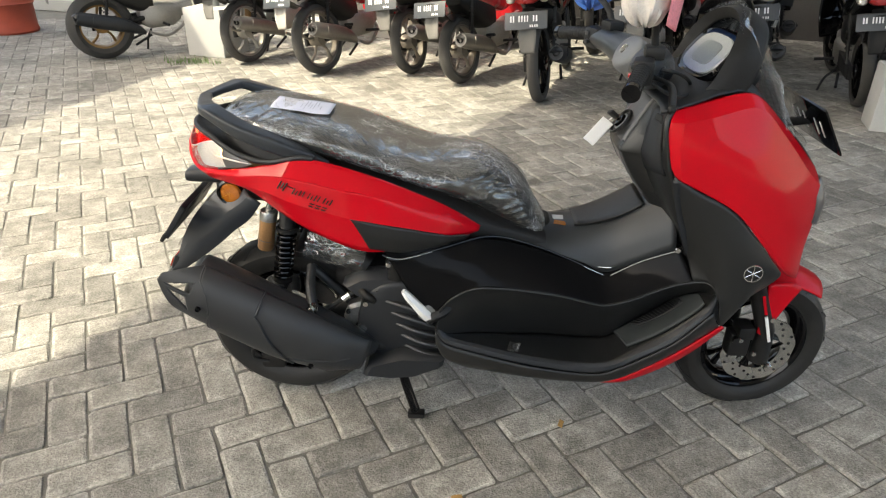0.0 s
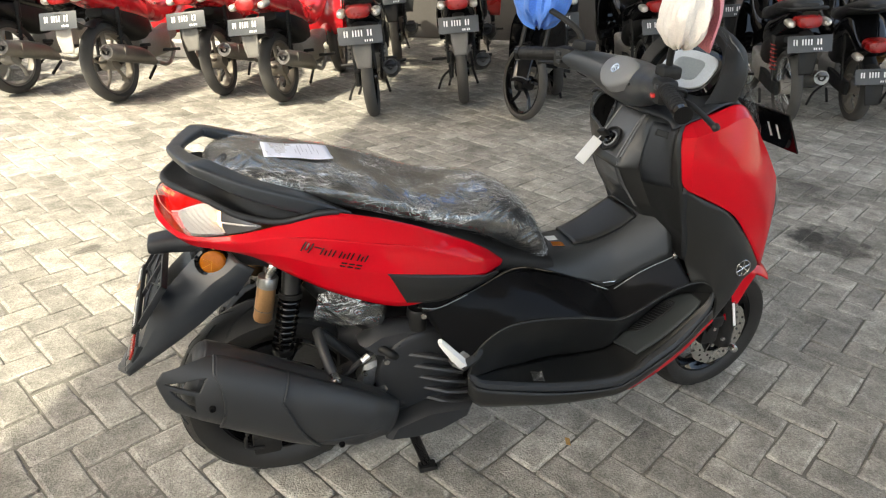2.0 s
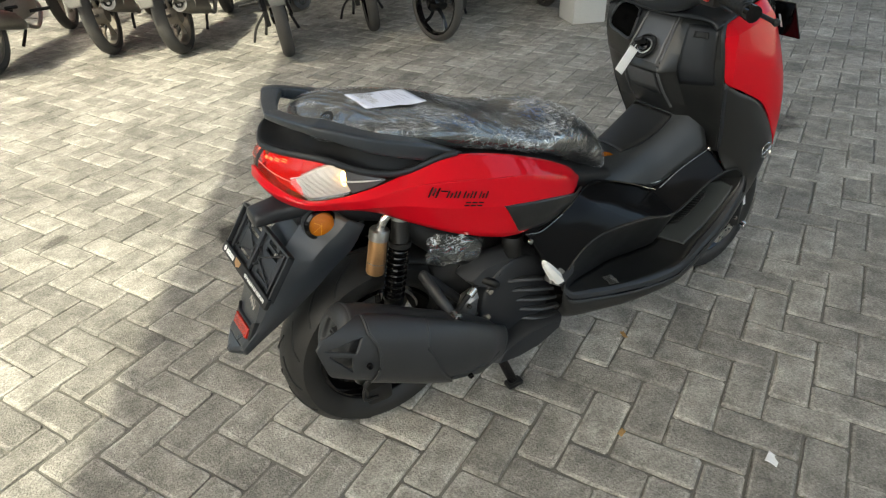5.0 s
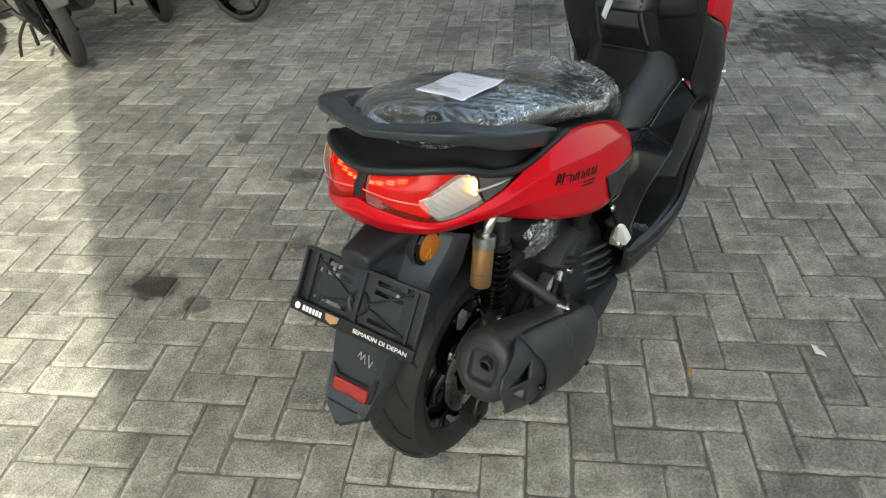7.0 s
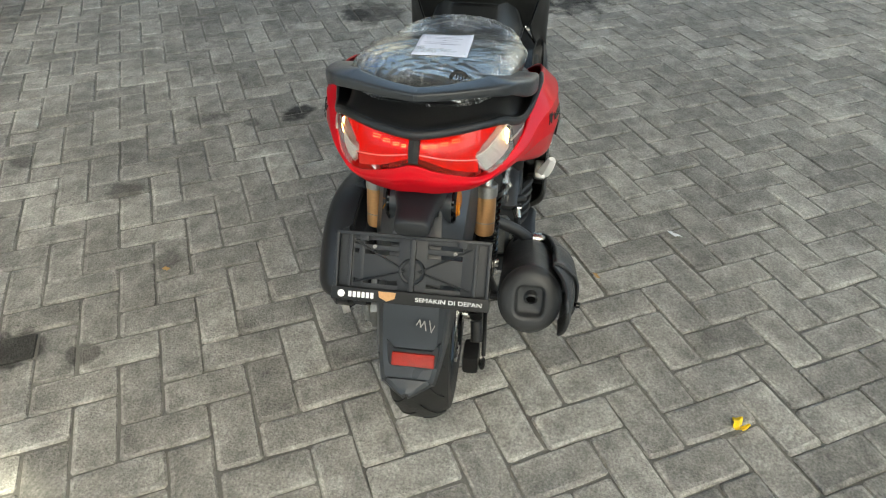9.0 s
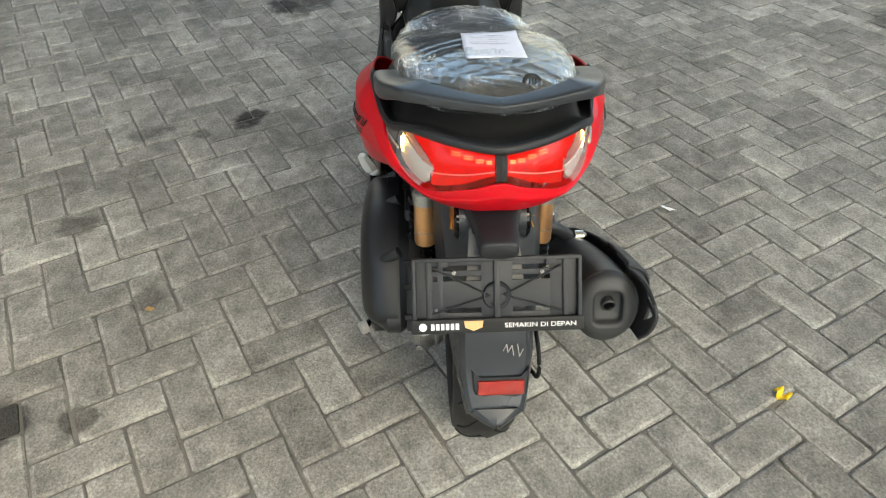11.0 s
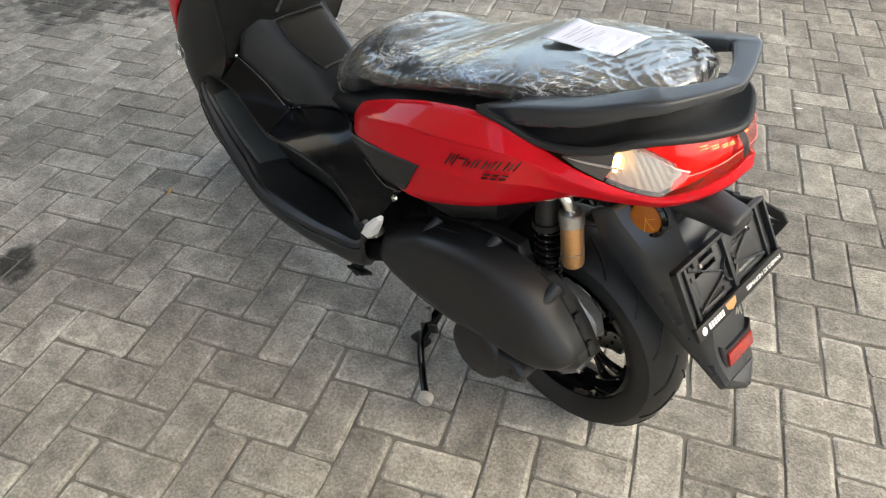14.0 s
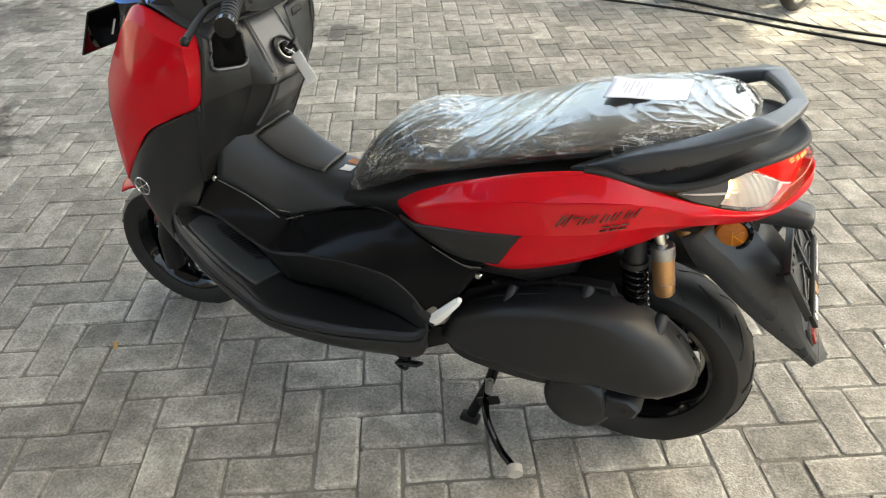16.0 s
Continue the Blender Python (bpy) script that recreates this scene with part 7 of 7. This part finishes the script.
    part("engine", join(loft([ring_yz(xx, z, yy, h, 18, 4) for xx, z, yy, h in ((0.34, r + 0.06, 0.07, 0.07), (0.42, r + 0.06, 0.12, 0.11), (0.62, r + 0.06, 0.12, 0.10), (0.70, r + 0.08, 0.08, 0.07))]), loft([ring_yz(xx, z, yy, h, 18, 5) for xx, z, yy, h in ((0.68, r + 0.09, 0.07, 0.06), (0.82, r + 0.12, 0.075, 0.06))])), DULL, t, "dusty aluminium engine")
    part("foot_peg", tube([(0.52, -0.26, r - 0.0), (0.52, 0.26, r - 0.0)], 0.012, 10), BLACK, t)
    part("passenger_peg", tube([(0.24, -0.2, r + 0.08), (0.24, -0.12, r + 0.08)], 0.012, 8), BLACK, t)
    part("side_stand", tube([(0.46, 0.10, r - 0.08), (0.44, 0.18, 0.12), (0.43, 0.235, -0.012)], 0.010, 8, 8), BLACK, t)
    for s in (-1, 1):
        part("centre_stand_leg", tube([(0.40, 0.09 * s, r - 0.10), (0.24, 0.12 * s, r - 0.17)], 0.011, 8), BLACK, t)
    # front end
    for s in (-1, 1):
        part("fork_leg", tube([(1.22, s * 0.085, r), (1.07, s * 0.085, r + 0.42)], [0.022, 0.016], 12), BLACK, t)
    part("steering_stem", tube([(1.09, 0, r + 0.38), (1.0, 0, 0.95)], 0.03, 12), BLACK, t)
    part("front_fender", patch([[(1.22 + r * 1.1 * math.cos(a), u * 0.06, r + r * 1.1 * math.sin(a) - 0.02 * abs(u) ** 3) for u in (-1, -0.5, 0, 0.5, 1)] for a in np.linspace(radians(15), radians(150), 7)], 22, 10), paint, t, "", 0.004)
    if fairing:
        sh = [[(0.94, s * 0.19 * 1, 0.36), (0.92, s * 0.21, 0.5), (0.98, s * 0.20, 0.66), (1.06, s * 0.13, 0.82)] for s in (-1, -0.55, 0, 0.55, 1)]
        part("leg_shield", patch([[(p[0] + 0.10 * (1 - abs(k / 2 - 1)), p[1], p[2]) for p in q] for k, q in enumerate(sh)], 24, 16), paint, t, "painted leg shield", 0.006)
    part("spine", smooth_loft([ring_yz(xx, z, yy, h, 18, 3) for xx, z, yy, h in ((0.5, 0.62, 0.08, 0.08), (0.7, 0.56, 0.07, 0.07), (0.9, 0.66, 0.09, 0.09), (1.02, 0.82, 0.09, 0.09))], 16), paint if fairing else GLOSS, t)
    part("head_unit", smooth_loft([ring_yz(xx, z, yy, h, 20, 2.6) for xx, z, yy, h in ((0.88, 0.98, 0.05, 0.03), (0.94, 0.99, 0.12, 0.06), (1.06, 0.97, 0.12, 0.075), (1.16, 0.93, 0.06, 0.05))], 16), paint, t)
    part("bar", tube([(0.82, -0.33, 1.0), (0.92, -0.14, 1.0), (0.94, 0, 0.985), (0.92, 0.14, 1.0), (0.82, 0.33, 1.0)], 0.013, 10, 24), BLACK, t)
    for s in (-1, 1):
        part("grip", tube([(0.82, s * 0.335, 1.0), (0.875, s * 0.225, 1.0)], 0.018, 12), BLACK, t)
        part("mirror", join(tube([(0.90, s * 0.19, 1.0), (0.93, s * 0.25, 1.16)], 0.006, 8), moved(lathe([(0.0005, -0.01), (0.05, -0.008), (0.055, 0.004), (0.0005, 0.006)], (0, 0, 0), 18, "x"), pose(0.93, s * 0.27, 1.19, 0, 0, 0))), BLACK, t)
    return t


bike(-2.80, 4.52, 40, GREY, "dark grey scooter on fat tyres, on its centre stand", 0.285, 0, rim=GOLDRIM, muffler=MATTE, w=0.080, plate_z=0.72)
bike(-1.47, 4.50, 60, GLOSS, "dusty dark scooter with a heavy silver rear wheel", 0.27, -5, rim=DULL, plate_z=0.63, w=0.048)
bike(-0.73, 4.12, 60, BRED, "red moped with a bronze muffler and cast wheels", 0.285, -8, rim=WORN, plate_z=0.63, flap=PALE, w=0.050)
bike(0.04, 4.20, 66, BRED, "faded red moped with a chrome-tipped muffler", 0.27, -9, rim=WORN, plate_z=0.62, w=0.046)
bike(0.47, 3.90, 58, BRED, "red and white moped with a dull silver muffler", 0.26, -9, rim=WORN, plate_z=0.61, w=0.050)
bike(1.06, 3.38, 74, GLOSS, "black street motorcycle with a dark muffler", 0.285, -7, fairing=False, rim=GLOSS, muffler=MATTE, plate_z=0.64)
bike(1.86, 3.62, 70, GLOSS, "black moped with a chrome-tipped muffler", 0.27, -7, rim=GLOSS, muffler=MATTE)
bike(2.10, 3.10, 235, GLOSS, "black moped parked nose out", 0.27, -5, rim=GLOSS, front_in=True, steer=42)
bike(2.75, 3.75, 70, WHITE, "white and black scooter in the shade", 0.26, -7, rim=GLOSS, muffler=MATTE, flap=BLACK)
bike(3.45, 3.45, 72, GLOSS, "black scooter with white side panels", 0.26, -7, rim=GLOSS, muffler=MATTE, flap=BLACK)
bike(4.15, 2.60, 62, GLOSS, "black moped with laced wheels and red springs", 0.28, -7, spoked=True, rim=STEEL, muffler=STEELCAN, spring=DRED, flap=BLACK)
bike(4.80, 2.55, 60, GLOSS, "glossy black scooter with a round red tail lamp", 0.27, -7, rim=WORN, muffler=STEELCAN, flap=BLACK, w=0.05, plate_z=0.42, lamp_up=0.20)
bike(5.55, 2.45, 62, GLOSS, "dark moped with dull gold wheels", 0.28, -7, rim=GOLDRIM, muffler=MATTE, flap=BLACK)
bike(6.30, 2.30, 62, DRED, "dark red moped at the end of the row", 0.28, -7, rim=WORN)
bike(0.42, -4.05, 250, GLOSS, "black motorcycle parked across the yard", 0.28, -6, rim=WORN)
bike(-0.30, -3.95, 250, GLOSS, "dark moped parked across the yard", 0.28, -6, rim=STEEL)
# a second row behind, in the shade
for k, (x, y) in enumerate(((0.95, 5.55), (1.75, 5.25), (2.5, 5.05), (3.3, 4.85), (4.1, 4.55), (4.9, 4.3), (5.7, 4.05), (6.6, 3.8))):
    bike(x, y, (68, 74, 62)[k % 3], (GLOSS, GREY, DRED, GLOSS)[k % 4], ("black moped in the shaded second row", "dark grey scooter in the shaded second row", "dark red moped in the shaded second row", "black moped in the shaded second row")[k % 4], 0.27, -7, rim=GLOSS, muffler=MATTE, flap=BLACK)

bluebag = thing("blue_bag", "crumpled blue and white plastic bag wrapped round a mirror", "bag", pose(0.835, 0.39, 1.155))
bb = []
for z, rr in ((-0.07, 0.015), (-0.055, 0.05), (-0.02, 0.075), (0.03, 0.08), (0.08, 0.055), (0.11, 0.012)):
    q = []
    for a in np.linspace(0, 2 * np.pi, 60, endpoint=False):
        k = rr * (1 + 0.35 * noise.noise((3 * math.cos(a), 3 * math.sin(a), z * 30)) + 0.25 * abs(noise.noise((7 * math.cos(a), 7 * math.sin(a), z * 20))))
        q.append((0.8 * k * math.cos(a), 1.2 * k * math.sin(a), z + 0.02 * noise.noise((5 * math.cos(a), 5 * math.sin(a), 1))))
    bb.append(q)
part("bag", smooth_loft(bb, 44), BLUE, bluebag)

# black hoses on the ground across the yard
for k, pts in enumerate(([(2.2, -3.75, 0.008), (1.0, -3.72, 0.008), (0.2, -3.62, 0.008), (-0.5, -3.42, 0.008), (-1.4, -3.25, 0.008)], [(1.9, -4.0, 0.008), (0.6, -3.9, 0.008), (0.1, -3.75, 0.008), (-0.6, -3.55, 0.008), (-1.5, -3.5, 0.008)])):
    tagged(part("hose", tube(pts, 0.009, 8, 60), BLACK), "thin black hose lying on the pavers", "hose")

# weeds by the footing
wd = []
rw = random.Random(3)
for k in range(160):
    x, y, a = rw.gauss(-1.98, 0.13), rw.gauss(4.42, 0.05), rw.uniform(0, 6.28)
    h, d = rw.uniform(0.02, 0.07), rw.uniform(0.005, 0.03)
    wd.append((np.array([(x - 0.004 * math.sin(a), y + 0.004 * math.cos(a), 0), (x + 0.004 * math.sin(a), y - 0.004 * math.cos(a), 0), (x + d * math.cos(a), y + d * math.sin(a), h)]), [(0, 1, 2)]))
tagged(part("weeds", join(*wd), GRASS, smooth=False), "small green weeds growing between the pavers", "weeds", kind="stuff")

# ---- ground and pavers ----
PW, PTURN, PO = 0.1070, radians(27.85), np.array([-0.1619, -0.7811])


def paver_mat(name, island, tone=1.0):
    m = mat(name, (0.238 * tone, 0.229 * tone, 0.206 * tone), 0.9, vary=0.26, scale=38, bump=1.0, spec=0.2, rand=0.22, island=island, fine=5, dist=0.004)
    n, l = m.node_tree.nodes, m.node_tree.links
    b = n["Principled BSDF"]
    hs = b.inputs["Base Color"].links[0].from_node
    ge, st = n.new("ShaderNodeNewGeometry"), n.new("ShaderNodeTexNoise")
    st.inputs["Scale"].default_value, st.inputs["Detail"].default_value = 2.2, 5
    l.new(ge.outputs["Position"], st.inputs["Vector"])
    sp = n.new("ShaderNodeTexNoise")
    sp.inputs["Scale"].default_value, sp.inputs["Detail"].default_value, sp.inputs["Roughness"].default_value = 125, 5, 0.65
    l.new(ge.outputs["Position"], sp.inputs["Vector"])
    r1, r2 = n.new("ShaderNodeMapRange"), n.new("ShaderNodeMapRange")
    r1.inputs[1].default_value, r1.inputs[2].default_value, r1.inputs[3].default_value, r1.inputs[4].default_value = 0.3, 0.7, 0.78, 1.18
    r2.inputs[1].default_value, r2.inputs[2].default_value, r2.inputs[3].default_value, r2.inputs[4].default_value = 0.34, 0.68, 0.70, 1.28
    l.new(st.outputs[0], r1.inputs[0])
    l.new(sp.outputs[0], r2.inputs[0])
    wo = n.new("ShaderNodeTexNoise")
    wo.inputs["Scale"].default_value, wo.inputs["Detail"].default_value, wo.inputs["Roughness"].default_value = 13, 6, 0.72
    l.new(ge.outputs["Position"], wo.inputs["Vector"])
    r3 = n.new("ShaderNodeMapRange")
    r3.inputs[1].default_value, r3.inputs[2].default_value, r3.inputs[3].default_value, r3.inputs[4].default_value = 0.36, 0.66, 0.72, 1.34
    l.new(wo.outputs[0], r3.inputs[0])
    m0 = n.new("ShaderNodeMath")
    m0.operation = "MULTIPLY"
    l.new(r1.outputs[0], m0.inputs[0])
    l.new(r3.outputs[0], m0.inputs[1])
    mu = n.new("ShaderNodeMath")
    mu.operation = "MULTIPLY"
    l.new(m0.outputs[0], mu.inputs[0])
    l.new(r2.outputs[0], mu.inputs[1])
    vm = n.new("ShaderNodeVectorMath")
    vm.operation = "SCALE"
    l.new(hs.outputs[0], vm.inputs[0])
    l.new(mu.outputs[0], vm.inputs["Scale"])
    # oil and damp stains
    last = vm.outputs[0]
    nz = n.new("ShaderNodeTexNoise")
    nz.inputs["Scale"].default_value, nz.inputs["Detail"].default_value = 9, 4
    l.new(ge.outputs["Position"], nz.inputs["Vector"])
    keep = None
    for x, y, r, d in ((1.435, 0.80, 0.085, 0.35), (-0.04, 1.17, 0.10, 0.4), (-0.03, 0.975, 0.05, 0.6), (1.31, 0.97, 0.05, 0.6), (1.31, 1.17, 0.09, 0.65), (2.70, 0.74, 0.22, 0.6), (0.38, 0.91, 0.06, 0.7), (2.33, -2.43, 0.18, 0.6), (4.6, -1.9, 0.5, 0.65), (2.66, 0.82, 0.12, 0.55), (-0.66, 1.51, 0.06, 0.6), (1.52, 0.29, 0.08, 0.8), (3.05, 1.36, 0.3, 0.7), (3.38, -0.30, 0.55, 0.50), (2.98, -0.42, 0.20, 0.65), (0.74, 1.25, 0.07, 0.65), (0.88, 1.74, 0.07, 0.65)):
        di, ad, mp = n.new("ShaderNodeVectorMath"), n.new("ShaderNodeMath"), n.new("ShaderNodeMapRange")
        di.operation, ad.operation = "DISTANCE", "MULTIPLY_ADD"
        di.inputs[1].default_value = (x, y, 0)
        l.new(ge.outputs["Position"], di.inputs[0])
        l.new(nz.outputs[0], ad.inputs[0])
        ad.inputs[1].default_value = r * 2.2
        l.new(di.outputs["Value"], ad.inputs[2])
        mp.inputs[1].default_value, mp.inputs[2].default_value, mp.inputs[3].default_value, mp.inputs[4].default_value = r * 1.68, r * 2.05, d ** 1.6, 1.0
        l.new(ad.outputs[0], mp.inputs[0])
        if keep is None:
            keep = mp.outputs[0]
        else:
            mm = n.new("ShaderNodeMath")
            mm.operation = "MULTIPLY"
            l.new(keep, mm.inputs[0])
            l.new(mp.outputs[0], mm.inputs[1])
            keep = mm.outputs[0]
    v2 = n.new("ShaderNodeVectorMath")
    v2.operation = "SCALE"
    l.new(last, v2.inputs[0])
    l.new(keep, v2.inputs["Scale"])
    l.new(v2.outputs[0], b.inputs["Base Color"])
    return m


PAVER, PAVERS = paver_mat("concrete paver", False), paver_mat("concrete pavers", True)
# lighter rim tone stands for wear and for light caught on the bevels
RIM1, RIM2 = paver_mat("worn and lit paver rim", False, 1.20), paver_mat("worn and lit paver rims", True, 1.20)
SAND = mat("jointing sand", (0.12, 0.115, 0.10), 0.95, vary=0.35, scale=60, bump=0.8)
ground = part("ground", (np.array([(-300, -300, -0.006), (300, -300, -0.006), (300, 300, -0.006), (-300, 300, -0.006)], float), [(0, 1, 2, 3)]), SAND, smooth=False)
tagged(ground, "sandy bed under grey concrete herringbone pavers", "ground", kind="structure")


def paver_shape(seed):
    """A worn concrete block with rounded corners, chipped and eased rims, its top at zero."""
    r = random.Random(seed)
    a, b, e = PW - 0.0021, PW / 2 - 0.0021, 0.0100
    rows, c = [], 0.007
    dent = [r.uniform(0.002, 0.006) if r.random() < 0.22 else 0.0 for _ in range(12)]
    for z, k in ((-0.03, 0.0), (-0.006, 0.0), (-0.0018, 0.0025), (0.0, e)):
        a1, b1 = a - k, b - k
        ring = [(-a1 + c, -b1), (-a1 / 3, -b1), (a1 / 3, -b1), (a1 - c, -b1), (a1, -b1 + c), (a1, b1 - c), (a1 - c, b1), (a1 / 3, b1), (-a1 / 3, b1), (-a1 + c, b1), (-a1, b1 - c), (-a1, -b1 + c)]
        row = []
        for (x, y), d in zip(ring, dent):
            f = 1 - d / math.hypot(x, y) if k else 1.0
            row.append((x * f + r.gauss(0, 0.0009), y * f + r.gauss(0, 0.0009), z + (r.gauss(0, 0.0006) if k else 0)))
        rows.append(row)
    v, f = loft([np.array(q) for q in rows], False)
    n = len(v) - 12
    f = f + [(n + 3, n + 4, n + 5, n + 6), (n + 2, n + 3, n + 6, n + 7), (n + 1, n + 2, n + 7, n + 8), (n, n + 1, n + 8, n + 9), (n + 11, n, n + 9, n + 10)]
    return v, f


ca, sa = math.cos(PTURN), math.sin(PTURN)
shapes = [paver_shape(k) for k in range(12)]
meshes = []
for sv, sf in shapes:
    me = bpy.data.meshes.new("paver")
    me.from_pydata([tuple(q) for q in sv], [], sf)
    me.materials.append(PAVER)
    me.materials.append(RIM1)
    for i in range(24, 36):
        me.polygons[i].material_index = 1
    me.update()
    meshes.append(me)
rp = random.Random(11)
allv, allf, off = [], [], 0
spots = []
for k in range(-140, 141):
    for m in range(-60, 61):
        for kind, (cx, cy) in ((0, (0.5, 1.0)), (1, (2.0, 1.5))):
            u, w = (cx + k) * PW, (cy - k) * PW + (4 * m * PW if kind == 0 else 0) + (0 if kind == 0 else 0)
            if kind == 1:
                u, w = (cx + k + 4 * m) * PW, (cy - k) * PW
            x, y = PO[0] + ca * u - sa * w, PO[1] + sa * u + ca * w
            if -4.6 < x < 8.0 and -5.2 < y < 6.6:
                spots.append((x, y, kind))
near = sorted(range(len(spots)), key=lambda i: ((spots[i][0] - 0.45) / 1.15) ** 2 + ((spots[i][1] + 0.05) / 1.0) ** 2)[:300]
chosen = set(near)
for i, (x, y, kind) in enumerate(spots):
    ang = PTURN + (math.pi / 2 if kind == 0 else 0) + (math.pi if rp.random() < 0.5 else 0) + rp.gauss(0, 0.006)
    z, tx, ty = rp.gauss(0, 0.0011), rp.gauss(0, 0.006), rp.gauss(0, 0.010)
    x, y = x + rp.gauss(0, 0.0008), y + rp.gauss(0, 0.0008)
    j = rp.randrange(12)
    if i in chosen:
        ob = new("paver", meshes[j])
        ob.parent = ground
        ob.matrix_basis = Matrix.Translation((x, y, z)) @ Euler((tx, ty, ang)).to_matrix().to_4x4()
    else:
        c, s = math.cos(ang), math.sin(ang)
        sv, sf = shapes[j]
        q = np.column_stack([x + c * sv[:, 0] - s * sv[:, 1], y + s * sv[:, 0] + c * sv[:, 1], z + sv[:, 2] + tx * sv[:, 1] + ty * sv[:, 0]])
        allv.append(q)
        allf += [tuple(a + off for a in fc) for fc in sf]
        off += len(q)
rest = part("pavers", (np.concatenate(allv), allf), PAVERS, ground, smooth=False)
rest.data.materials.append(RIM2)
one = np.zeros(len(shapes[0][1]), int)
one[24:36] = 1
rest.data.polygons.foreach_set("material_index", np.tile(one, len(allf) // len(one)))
tagged(rest, "grey concrete block pavers laid in herringbone", "", kind="stuff")
